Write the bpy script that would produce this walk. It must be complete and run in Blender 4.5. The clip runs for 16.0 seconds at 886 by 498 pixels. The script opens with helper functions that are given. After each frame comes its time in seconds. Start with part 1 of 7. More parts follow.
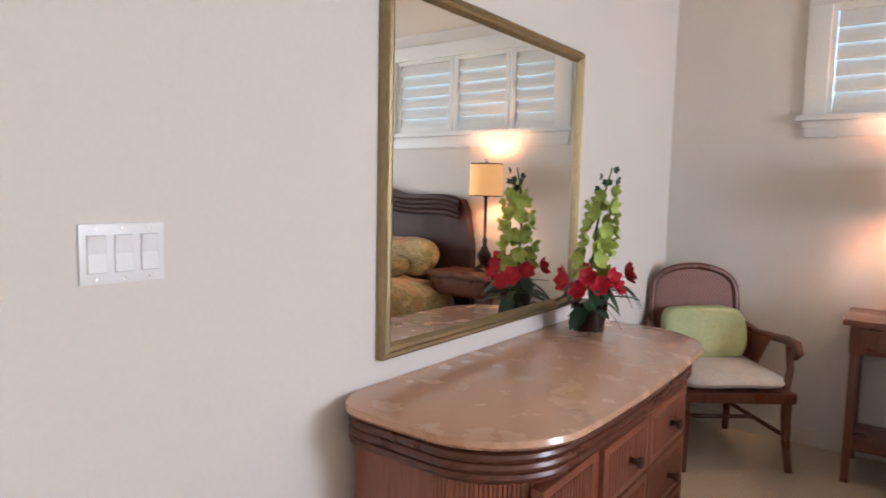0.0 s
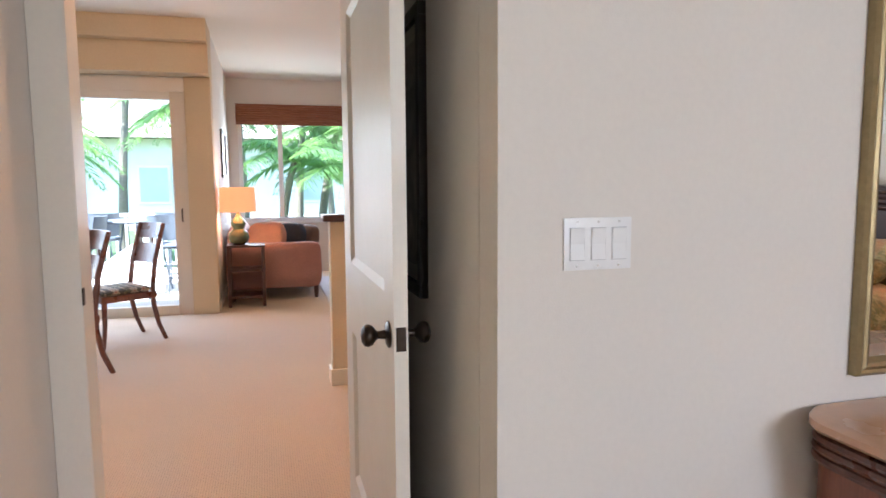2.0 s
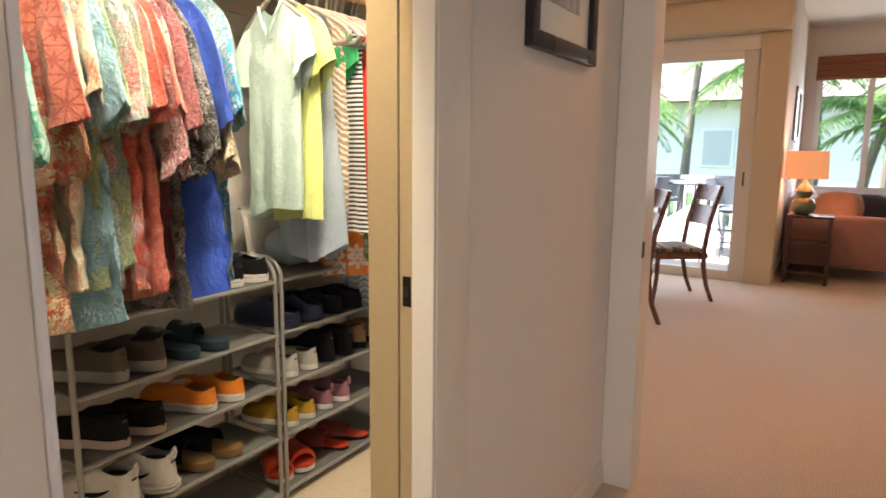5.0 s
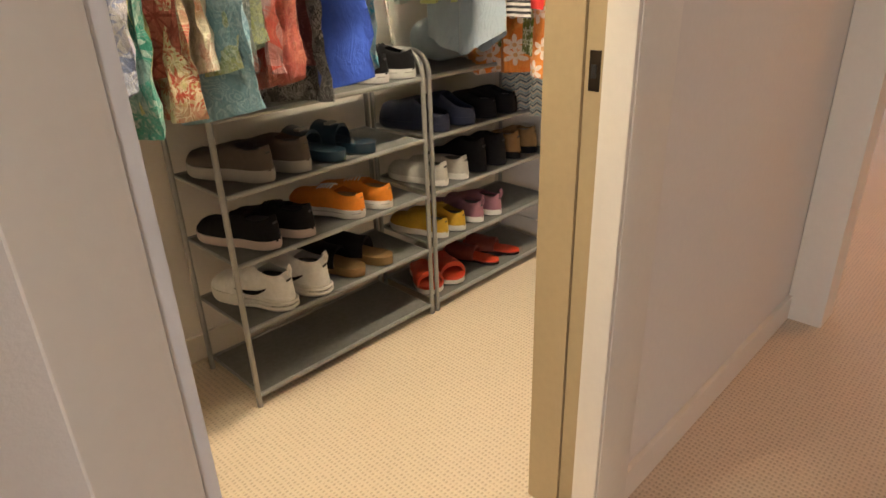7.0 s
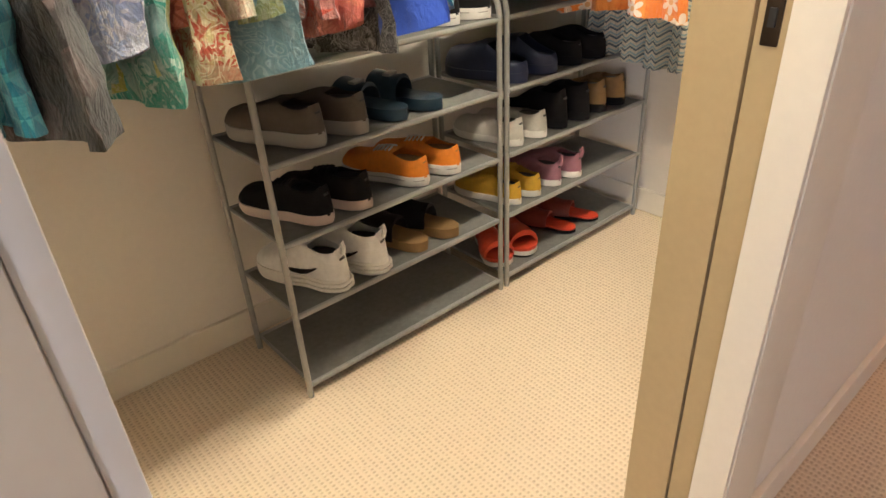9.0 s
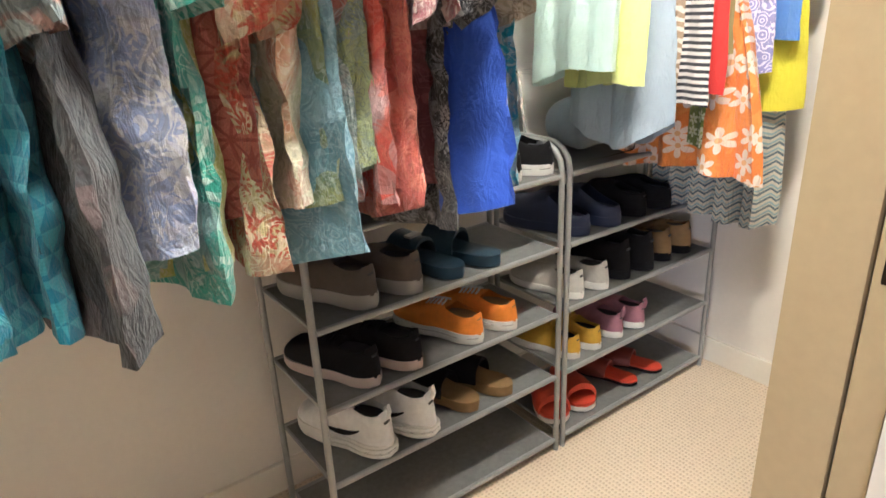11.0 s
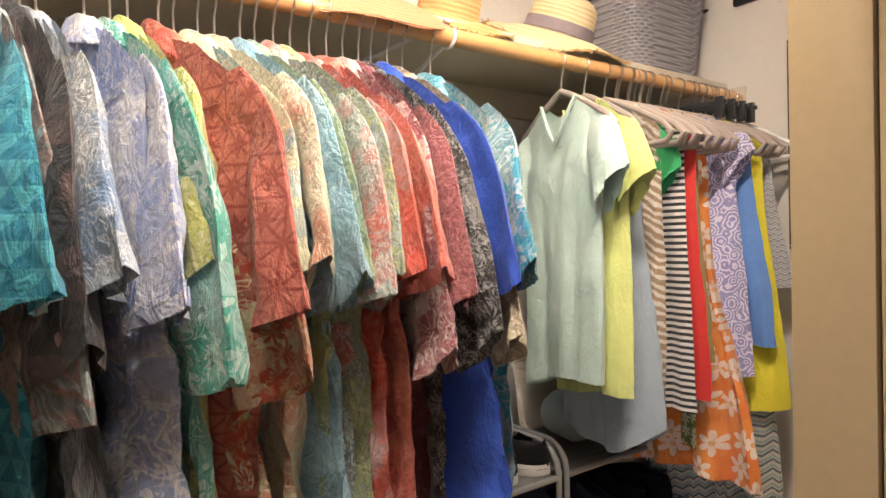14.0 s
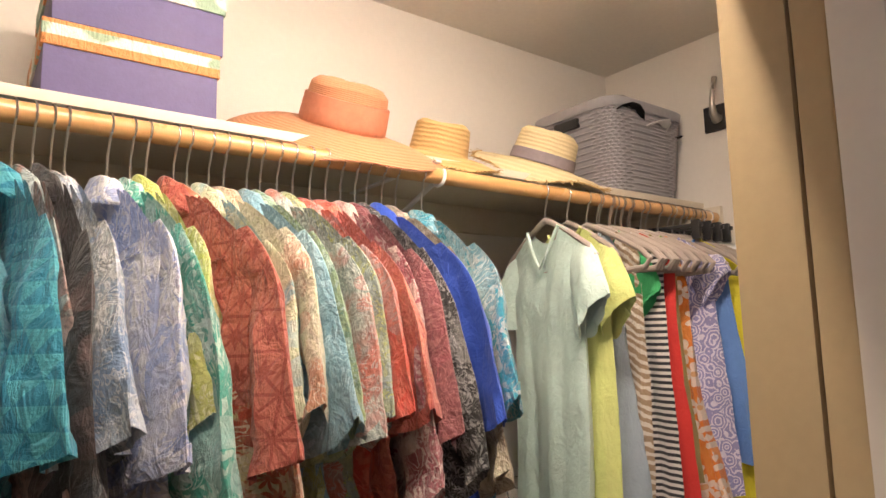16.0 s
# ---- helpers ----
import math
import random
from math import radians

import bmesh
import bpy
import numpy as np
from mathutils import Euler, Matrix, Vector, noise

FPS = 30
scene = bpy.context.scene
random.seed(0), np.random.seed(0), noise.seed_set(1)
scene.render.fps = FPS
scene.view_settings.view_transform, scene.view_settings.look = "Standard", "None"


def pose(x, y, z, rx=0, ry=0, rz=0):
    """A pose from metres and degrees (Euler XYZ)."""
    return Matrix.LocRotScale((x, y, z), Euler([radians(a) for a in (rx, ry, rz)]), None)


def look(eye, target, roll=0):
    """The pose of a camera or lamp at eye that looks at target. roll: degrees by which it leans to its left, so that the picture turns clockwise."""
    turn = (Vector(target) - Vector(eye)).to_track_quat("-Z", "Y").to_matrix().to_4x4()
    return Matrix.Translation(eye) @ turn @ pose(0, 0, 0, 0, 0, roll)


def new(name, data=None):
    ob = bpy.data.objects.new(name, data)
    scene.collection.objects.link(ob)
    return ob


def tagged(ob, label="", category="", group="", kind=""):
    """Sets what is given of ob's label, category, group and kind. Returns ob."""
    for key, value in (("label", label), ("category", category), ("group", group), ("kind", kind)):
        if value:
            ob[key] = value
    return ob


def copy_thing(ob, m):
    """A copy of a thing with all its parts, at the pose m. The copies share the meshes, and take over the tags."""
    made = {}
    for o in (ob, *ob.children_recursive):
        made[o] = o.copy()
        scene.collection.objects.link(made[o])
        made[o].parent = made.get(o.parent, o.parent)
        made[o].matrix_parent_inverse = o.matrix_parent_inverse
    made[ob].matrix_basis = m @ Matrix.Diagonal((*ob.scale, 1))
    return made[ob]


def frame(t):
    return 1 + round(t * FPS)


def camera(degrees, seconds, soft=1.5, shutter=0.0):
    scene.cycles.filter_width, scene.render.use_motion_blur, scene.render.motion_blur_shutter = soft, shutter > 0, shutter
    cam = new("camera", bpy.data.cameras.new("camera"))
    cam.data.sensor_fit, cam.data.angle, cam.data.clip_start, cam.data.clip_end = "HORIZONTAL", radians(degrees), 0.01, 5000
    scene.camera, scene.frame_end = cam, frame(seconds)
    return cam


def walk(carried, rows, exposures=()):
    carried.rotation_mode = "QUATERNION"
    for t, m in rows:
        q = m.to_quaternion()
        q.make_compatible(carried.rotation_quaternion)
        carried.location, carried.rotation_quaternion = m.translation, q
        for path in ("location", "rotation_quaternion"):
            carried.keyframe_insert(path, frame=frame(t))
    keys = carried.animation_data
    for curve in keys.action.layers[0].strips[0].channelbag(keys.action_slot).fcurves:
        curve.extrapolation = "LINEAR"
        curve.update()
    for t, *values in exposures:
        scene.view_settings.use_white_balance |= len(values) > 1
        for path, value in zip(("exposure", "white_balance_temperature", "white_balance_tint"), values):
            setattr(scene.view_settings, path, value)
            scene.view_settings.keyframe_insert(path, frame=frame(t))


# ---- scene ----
cam = camera(69.7, 16.0, soft=1.5, shutter=0.2)
PATH = [
    (0, (-0.187, 0.228, 1.332), (-1.378, 1.825, 1.148), 1.25),
    (0.5, (-0.145, 0.228, 1.338), (-1.648, 1.525, 1.139), 0.6),
    (1, (-0.146, 0.186, 1.326), (-1.854, 1.207, 1.132), -0.4),
    (1.5, (-0.154, 0.157, 1.327), (-1.999, 0.903, 1.132), -0.6),
    (2, (-0.157, 0.138, 1.327), (-2.075, 0.669, 1.13), -0.4),
    (2.5, (-0.157, 0.138, 1.326), (-2.115, 0.497, 1.133), -0.3),
    (3, (-0.162, 0.141, 1.33), (-2.146, 0.304, 1.138), 0.1),
    (3.5, (-0.187, 0.145, 1.326), (-2.174, 0.047, 1.115), 0.3),
    (4, (-0.207, 0.142, 1.327), (-2.151, -0.268, 1.095), 0.2),
    (4.5, (-0.211, 0.117, 1.317), (-2.043, -0.644, 1.066), 0.1),
    (5, (-0.207, 0.112, 1.319), (-1.889, -0.926, 1.008), 0.5),
    (5.2, (-0.227, 0.102, 1.308), (-1.853, -1.009, 0.964), 0.1),
    (7.5, (-0.392, -0.146, 1.167), (-1.602, -1.426, 0.22), -2.2),
    (8, (-0.427, -0.201, 1.151), (-1.575, -1.496, 0.147), -2.8),
    (10.5, (-0.614, -0.455, 1.234), (-1.684, -1.905, 0.368), -3.0),
    (11, (-0.607, -0.453, 1.266), (-1.691, -1.974, 0.552), -2.7),
    (11.5, (-0.619, -0.459, 1.301), (-1.724, -2.018, 0.711), -2.4),
    (12, (-0.617, -0.465, 1.328), (-1.744, -2.048, 0.855), -2.2),
    (12.5, (-0.619, -0.468, 1.366), (-1.77, -2.063, 1.004), -2.0),
    (13, (-0.618, -0.457, 1.395), (-1.784, -2.063, 1.149), -1.6),
    (13.5, (-0.609, -0.448, 1.426), (-1.79, -2.057, 1.304), -1.4),
    (14, (-0.602, -0.438, 1.454), (-1.791, -2.046, 1.423), -1.3),
    (14.5, (-0.596, -0.429, 1.477), (-1.79, -2.033, 1.51), -1.2),
    (15, (-0.591, -0.412, 1.498), (-1.783, -2.013, 1.623), -1.5),
    (15.5, (-0.578, -0.392, 1.519), (-1.771, -1.986, 1.709), -1.4),
    (16, (-0.57, -0.369, 1.537), (-1.764, -1.956, 1.78), -1.4),
]
EXPOSURES = [
    (0, 2.66, 5450, 14), (2, 2.5, 5400, 12), (3.5, 2.4, 6050, 18), (5, 2.0, 6250, 18), (8, 2.2, 6450, 17),
    (10.5, 2.5, 5200, 17), (12, 2.3, 5450, 23), (13.5, 1.47, 5800, 26), (16, 0.84, 6100, 29),
]
walk(cam, [(t, look(eye, target, roll)) for t, eye, target, roll in PATH], EXPOSURES)

# ---- world, sun, large lights ----
world = bpy.data.worlds.new("sky_world")
scene.world = world
world.use_nodes = True
wn = world.node_tree.nodes
sky = wn.new("ShaderNodeTexSky")
sky.sky_type = "NISHITA"
sky.sun_disc = False
sky.sun_elevation, sky.sun_rotation = radians(55.2), radians(151)
world.node_tree.links.new(sky.outputs["Color"], wn["Background"].inputs["Color"])
wn["Background"].inputs["Strength"].default_value = 0.15
sun_data = bpy.data.lights.new("sun", "SUN")
sun_data.energy, sun_data.angle, sun_data.color = 5.0, radians(0.6), (1.0, 0.95, 0.87)
sun = new("sun", sun_data)
sun.matrix_world = look((-5, -12, 18), (-11, -1, 0))


def area_lamp(name, eye, target, w, h, power, colour):
    d = bpy.data.lights.new(name, "AREA")
    d.shape, d.size, d.size_y, d.energy, d.color = "RECTANGLE", w, h, power, colour
    o = new(name, d)
    o.matrix_world = look(eye, target)
    return o


def bulb(name, place, power, colour, radius=0.04):
    d = bpy.data.lights.new(name, "POINT")
    d.energy, d.color, d.shadow_soft_size = power, colour, radius
    o = new(name, d)
    o.location = place
    return o


WARM = (1.0, 0.66, 0.36)
CLOSET = (1.0, 0.875, 0.60)
DAY = (1.0, 0.94, 0.90)
# Daylight through an unseen window, added and placed to balance the walls.
area_lamp("bedroom_added_daylight", (4.17, 2.35, 1.6), (-1.4, 1.2, 1.0), 1.1, 1.3, 20, (1.0, 0.95, 0.92))
area_lamp("glass_door_daylight", (-7.08, -2.2, 1.2), (-4.0, -1.8, 0.6), 2.6, 2.0, 9, DAY)
area_lamp("living_window_daylight", (-10.1, 0.6, 1.5), (-7.0, 0.6, 1.0), 1.8, 1.3, 9, DAY)
bulb("bedside_bulb", (-0.185, 3.93, 1.42), 1.6, WARM)
bulb("living_lamp_bulb", (-7.66, -0.17, 1.2), 2.5, WARM)
# Added orange fill without a fixture; it warms the vestibule through the doorway.
bulb("living_warm_fill", (-3.9, 0.3, 2.70), 12, (1.0, 0.47, 0.20), 0.08)
# Two unseen closet lamps, added and aimed to reach the lower shirts.
for lx_, pw_ in ((-1.30, 12.4), (-0.68, 7.0)):
    area_lamp("closet_added_lamp", (lx_, -0.842, 2.385), (lx_, -1.42, 1.25), 0.40, 0.07, pw_, CLOSET)

# ---- materials ----


def graph(name):
    m = bpy.data.materials.new(name)
    m.use_nodes = True
    nt = m.node_tree
    return m, nt, nt.nodes["Principled BSDF"]


def math_node(nt, op, a, b=None, c=None, clamp=False):
    n = nt.nodes.new("ShaderNodeMath")
    n.operation, n.use_clamp = op, clamp
    for i, v in enumerate((a, b, c)):
        if v is None:
            continue
        if isinstance(v, (int, float)):
            n.inputs[i].default_value = v
        else:
            nt.links.new(v, n.inputs[i])
    return n.outputs[0]


def mix_col(nt, fac, a, b):
    n = nt.nodes.new("ShaderNodeMix")
    n.data_type = "RGBA"
    for key, v in ((0, fac), (6, a), (7, b)):
        if isinstance(v, (int, float)):
            n.inputs[key].default_value = v
        elif isinstance(v, tuple):
            n.inputs[key].default_value = (*v[:3], 1)
        else:
            nt.links.new(v, n.inputs[key])
    return n.outputs[2]


def coords(nt, scale=(1, 1, 1), rand=0.0, rot=(0, 0, 0)):
    tc = nt.nodes.new("ShaderNodeTexCoord")
    mp = nt.nodes.new("ShaderNodeMapping")
    mp.inputs["Scale"].default_value = scale
    mp.inputs["Rotation"].default_value = rot
    nt.links.new(tc.outputs["Object"], mp.inputs["Vector"])
    if rand:
        oi = nt.nodes.new("ShaderNodeObjectInfo")
        s = nt.nodes.new("ShaderNodeVectorMath")
        s.operation = "SCALE"
        s.inputs[0].default_value = (1, 1.7, 2.3)
        nt.links.new(math_node(nt, "MULTIPLY", oi.outputs["Random"], rand), s.inputs["Scale"])
        nt.links.new(s.outputs[0], mp.inputs["Location"])
    return mp.outputs[0]


def noise_tex(nt, vec, scale, detail=4.0, rough=0.55, distort=0.0):
    n = nt.nodes.new("ShaderNodeTexNoise")
    n.inputs["Scale"].default_value = scale
    n.inputs["Detail"].default_value = detail
    n.inputs["Roughness"].default_value = rough
    n.inputs["Distortion"].default_value = distort
    nt.links.new(vec, n.inputs["Vector"])
    return n.outputs["Fac"]


def ramp(nt, fac, stops, hard=False):
    r = nt.nodes.new("ShaderNodeValToRGB")
    r.color_ramp.interpolation = "CONSTANT" if hard else "LINEAR"
    els = r.color_ramp.elements
    while len(els) < len(stops):
        els.new(0.5)
    for e, (p, c) in zip(els, stops):
        e.position = p
        e.color = (*c, 1) if isinstance(c, tuple) else (c, c, c, 1)
    nt.links.new(fac, r.inputs["Fac"])
    return r.outputs["Color"]


def bump(nt, bs, height, strength, dist=0.01):
    b = nt.nodes.new("ShaderNodeBump")
    b.inputs["Strength"].default_value, b.inputs["Distance"].default_value = strength, dist
    nt.links.new(height, b.inputs["Height"])
    nt.links.new(b.outputs[0], bs.inputs["Normal"])


def surface(name, colour, rough=0.6, metal=0.0, big=0.10, fine=0.05, big_scale=1.5, fine_scale=60.0, relief=0.15, relief_scale=180.0,
            stretch=(1, 1, 1), coat=0.0, rand=0.0):
    """A painted, metal or plain surface with variation at two scales and a fine relief."""
    m, nt, bs = graph(name)
    v = coords(nt, stretch, rand)
    dark = tuple(c * (1 - big) for c in colour)
    lite = tuple(min(1, c * (1 + big * 0.6)) for c in colour)
    base = mix_col(nt, noise_tex(nt, v, big_scale, 5), dark, lite)
    grain = ramp(nt, noise_tex(nt, v, fine_scale, 3), [(0.3, 1 - fine), (0.7, 1.0)])
    mul = nt.nodes.new("ShaderNodeMix")
    mul.data_type, mul.blend_type = "RGBA", "MULTIPLY"
    mul.inputs[0].default_value = 1
    nt.links.new(base, mul.inputs[6])
    nt.links.new(grain, mul.inputs[7])
    nt.links.new(mul.outputs[2], bs.inputs["Base Color"])
    rr = ramp(nt, noise_tex(nt, v, big_scale * 4, 3), [(0.3, max(0, rough - 0.07)), (0.7, min(1, rough + 0.07))])
    nt.links.new(rr, bs.inputs["Roughness"])
    bs.inputs["Metallic"].default_value = metal
    bs.inputs["Coat Weight"].default_value = coat
    bs.inputs["Coat Roughness"].default_value = 0.15
    if relief:
        bump(nt, bs, noise_tex(nt, v, relief_scale, 3), relief, 0.002)
    return m


def wood(name, dark, lite, rough=0.35, scale=9.0, axis=1, coat=0.3, rand=6.0):
    m, nt, bs = graph(name)
    st = [6.0, 6.0, 6.0]
    st[axis] = 0.7
    v = coords(nt, tuple(st), rand)
    g = noise_tex(nt, v, scale, 6, 0.6, 0.6)
    base = ramp(nt, g, [(0.28, dark), (0.72, lite)])
    nt.links.new(base, bs.inputs["Base Color"])
    v2 = coords(nt, (1, 1, 1), rand)
    nt.links.new(ramp(nt, noise_tex(nt, v2, 7, 4), [(0.3, rough - 0.08), (0.7, rough + 0.12)]), bs.inputs["Roughness"])
    bs.inputs["Coat Weight"].default_value = coat
    bs.inputs["Coat Roughness"].default_value = 0.2
    bump(nt, bs, g, 0.12, 0.002)
    return m


def carpet():
    m, nt, bs = graph("loop_carpet")
    v = coords(nt)
    vo = nt.nodes.new("ShaderNodeTexVoronoi")
    vo.inputs["Scale"].default_value = 66
    vo.inputs["Randomness"].default_value = 0.22
    mp = coords(nt, (1, 1.35, 1))
    nt.links.new(mp, vo.inputs["Vector"])
    loops = ramp(nt, vo.outputs["Distance"], [(0.12, 0.62), (0.38, 1.0)])
    patch = mix_col(nt, noise_tex(nt, v, 1.3, 4), (0.57, 0.455, 0.325), (0.65, 0.53, 0.39))
    fleck = mix_col(nt, ramp(nt, noise_tex(nt, v, 45, 2), [(0.60, 0.0), (0.80, 0.25)]), patch, (0.32, 0.24, 0.16))
    mul = nt.nodes.new("ShaderNodeMix")
    mul.data_type, mul.blend_type = "RGBA", "MULTIPLY"
    mul.inputs[0].default_value = 0.9
    nt.links.new(fleck, mul.inputs[6])
    nt.links.new(loops, mul.inputs[7])
    nt.links.new(mul.outputs[2], bs.inputs["Base Color"])
    bs.inputs["Roughness"].default_value = 0.95
    bs.inputs["Sheen Weight"].default_value = 0.25
    bump(nt, bs, vo.outputs["Distance"], 0.5, 0.006)
    return m


def uv_pair(nt, size, rand=0.0, turn=0.0):
    """Cloth coordinates across the width and down the length, in units of size metres."""
    v = coords(nt, (1 / size, 1 / size, 1 / size), rand, (turn, 0, 0))
    s = nt.nodes.new("ShaderNodeSeparateXYZ")
    nt.links.new(v, s.inputs[0])
    return v, s.outputs[1], s.outputs[2]


def flower_mask(nt, a, b, scale, petals, reach=0.42, rnd=0.9):
    c = nt.nodes.new("ShaderNodeCombineXYZ")
    nt.links.new(a, c.inputs[0])
    nt.links.new(b, c.inputs[1])
    vo = nt.nodes.new("ShaderNodeTexVoronoi")
    vo.voronoi_dimensions = "2D"
    vo.inputs["Scale"].default_value = scale
    vo.inputs["Randomness"].default_value = rnd
    nt.links.new(c.outputs[0], vo.inputs["Vector"])
    d = nt.nodes.new("ShaderNodeVectorMath")
    d.operation = "SUBTRACT"
    nt.links.new(c.outputs[0], d.inputs[0])
    nt.links.new(vo.outputs["Position"], d.inputs[1])
    s = nt.nodes.new("ShaderNodeSeparateXYZ")
    nt.links.new(d.outputs[0], s.inputs[0])
    ang = math_node(nt, "ARCTAN2", s.outputs[0], s.outputs[1])
    lobe = math_node(nt, "ABSOLUTE", math_node(nt, "COSINE", math_node(nt, "MULTIPLY", ang, petals / 2)))
    edge = math_node(nt, "MULTIPLY_ADD", lobe, reach * 0.75, reach * 0.3)
    r = vo.outputs["Distance"]
    petal = math_node(nt, "LESS_THAN", r, edge)
    core = math_node(nt, "LESS_THAN", r, reach * 0.22)
    return petal, core, vo.outputs["Color"]


def cloth(name, style, cols, size=0.1, rough=0.8, sheen=0.15):
    """Printed or plain cloth. cols: ground colour, then the print's colours."""
    m, nt, bs = graph(name)
    v, a, b = uv_pair(nt, size * (0.9 if style == "leaf" else 1.0), 3.0)
    if style == "leaf" and max(cols[0]) > 0.1:
        cols = tuple(tuple(min(0.8, 1.14 * q) for q in c) for c in cols)
    c0 = cols[0]
    c1 = cols[1] if len(cols) > 1 else c0
    c2 = cols[2] if len(cols) > 2 else c1
    c3 = cols[3] if len(cols) > 3 else c2
    if style == "plain":
        base = mix_col(nt, noise_tex(nt, v, 0.8, 4), tuple(x * 0.88 for x in c0), c0)
    elif style == "leaf":
        warp = nt.nodes.new("ShaderNodeVectorMath")
        nz = nt.nodes.new("ShaderNodeTexNoise")
        nz.inputs["Scale"].default_value = 1.3
        nt.links.new(v, nz.inputs["Vector"])
        sc = nt.nodes.new("ShaderNodeVectorMath")
        sc.operation = "SCALE"
        sc.inputs["Scale"].default_value = 0.5
        nt.links.new(nz.outputs["Color"], sc.inputs[0])
        nt.links.new(v, warp.inputs[0])
        nt.links.new(sc.outputs[0], warp.inputs[1])
        sp = nt.nodes.new("ShaderNodeSeparateXYZ")
        nt.links.new(warp.outputs[0], sp.inputs[0])
        wa, wb = sp.outputs[1], sp.outputs[2]
        patch = ramp(nt, noise_tex(nt, v, 1.5, 4, 0.55, 0.6), [(0.0, c0), (0.44, c0), (0.50, c1), (0.58, c1), (0.64, c0)])
        palm_, pcore, _ = flower_mask(nt, wa, wb, 1.3, 13, 0.62, 1.0)
        burst, bcore, _ = flower_mask(nt, wb, wa, 2.7, 9, 0.45, 1.0)
        bloom, core, _ = flower_mask(nt, a, b, 0.50, 5, 0.34, 1.0)
        veins = math_node(nt, "LESS_THAN", math_node(nt, "FRACT", math_node(nt, "MULTIPLY", math_node(nt, "ADD", wa, math_node(nt, "MULTIPLY", wb, 0.6)), 5.5)), 0.38)
        base = mix_col(nt, math_node(nt, "MULTIPLY", palm_, 0.75), patch, mix_col(nt, math_node(nt, "MULTIPLY", veins, 0.7), c3, c0))
        base = mix_col(nt, math_node(nt, "MULTIPLY", burst, 0.9), base, c1)
        base = mix_col(nt, math_node(nt, "MULTIPLY", bloom, 0.8), base, mix_col(nt, noise_tex(nt, v, 3.0, 3), c2, c3))
        base = mix_col(nt, ramp(nt, noise_tex(nt, v, 9, 4, 0.65), [(0.52, 0.0), (0.62, 0.35)]), base, mix_col(nt, noise_tex(nt, v, 0.6, 1), tuple(0.35 * q for q in c0), c3))
        etched = noise_tex(nt, warp.outputs[0], 1.9, 1.5, 0.5, 1.6)
        line = math_node(nt, "LESS_THAN", math_node(nt, "ABSOLUTE", math_node(nt, "SUBTRACT", math_node(nt, "FRACT", math_node(nt, "MULTIPLY", etched, 6)), 0.5)), 0.14)
        zone = ramp(nt, noise_tex(nt, v, 0.7, 2), [(0.46, 0.0), (0.54, 0.7)])
        base = mix_col(nt, math_node(nt, "MULTIPLY", line, zone), base, tuple(min(0.8, 1.12 * q + 0.02) for q in c3))
        dark_line = math_node(nt, "LESS_THAN", math_node(nt, "FRACT", math_node(nt, "MULTIPLY", etched, 3)), 0.12)
        base = mix_col(nt, math_node(nt, "MULTIPLY", dark_line, 0.35), base, tuple(0.45 * q for q in c0))
        wash = ramp(nt, noise_tex(nt, v, 0.36, 3, 0.6, 0.9), [(0.52, 0.0), (0.60, 0.70)])
        base = mix_col(nt, wash, base, mix_col(nt, math_node(nt, "MULTIPLY", line, 0.5), c2, c3))
    elif style == "tropic":
        big = noise_tex(nt, v, 0.75, 3, 0.5, 1.4)
        base = ramp(nt, big, [(0.0, c0), (0.40, c0), (0.45, c1), (0.52, c1), (0.56, c3), (0.62, c3), (0.66, c0)])
        leaf_, lcore, _ = flower_mask(nt, a, b, 0.9, 9, 0.60, 1.0)
        veins = math_node(nt, "LESS_THAN", math_node(nt, "FRACT", math_node(nt, "MULTIPLY", math_node(nt, "ADD", a, math_node(nt, "MULTIPLY", b, 0.7)), 6.0)), 0.45)
        base = mix_col(nt, math_node(nt, "MULTIPLY", leaf_, 0.45), base, mix_col(nt, veins, tuple(0.55 * q for q in c0), c3))
        bloom, core, _ = flower_mask(nt, b, a, 0.42, 5, 0.40, 1.0)
        base = mix_col(nt, math_node(nt, "MULTIPLY", bloom, 0.9), base, mix_col(nt, noise_tex(nt, v, 2.6, 3), c1, c2))
        base = mix_col(nt, ramp(nt, noise_tex(nt, v, 7, 4, 0.65), [(0.50, 0.0), (0.60, 0.55)]), base, tuple(0.4 * q for q in c0))
    elif style == "floral":
        pet, core, rnd = flower_mask(nt, a, b, 1.0, 6, 0.44, 0.75)
        ground = mix_col(nt, ramp(nt, noise_tex(nt, v, 1.2, 3, 0.5, 1.0), [(0.5, 0.0), (0.55, 1.0)]), c0, c3)
        base = mix_col(nt, core, mix_col(nt, pet, ground, c1), c2)
    elif style == "tri":
        row = math_node(nt, "FLOOR", b)
        fu = math_node(nt, "FRACT", math_node(nt, "MULTIPLY_ADD", row, 0.5, a))
        fv = math_node(nt, "FRACT", b)
        tri = math_node(nt, "LESS_THAN", math_node(nt, "MULTIPLY", math_node(nt, "ABSOLUTE", math_node(nt, "SUBTRACT", fu, 0.5)), 2.0), fv)
        lines = math_node(nt, "LESS_THAN", math_node(nt, "FRACT", math_node(nt, "MULTIPLY", b, 6)), 0.35)
        base = mix_col(nt, tri, c0, mix_col(nt, math_node(nt, "MULTIPLY", lines, 0.5), c1, c2))
    elif style == "tapa":
        fu = math_node(nt, "SUBTRACT", math_node(nt, "FRACT", a), 0.5)
        fv = math_node(nt, "SUBTRACT", math_node(nt, "FRACT", b), 0.5)
        au, av = math_node(nt, "ABSOLUTE", fu), math_node(nt, "ABSOLUTE", fv)
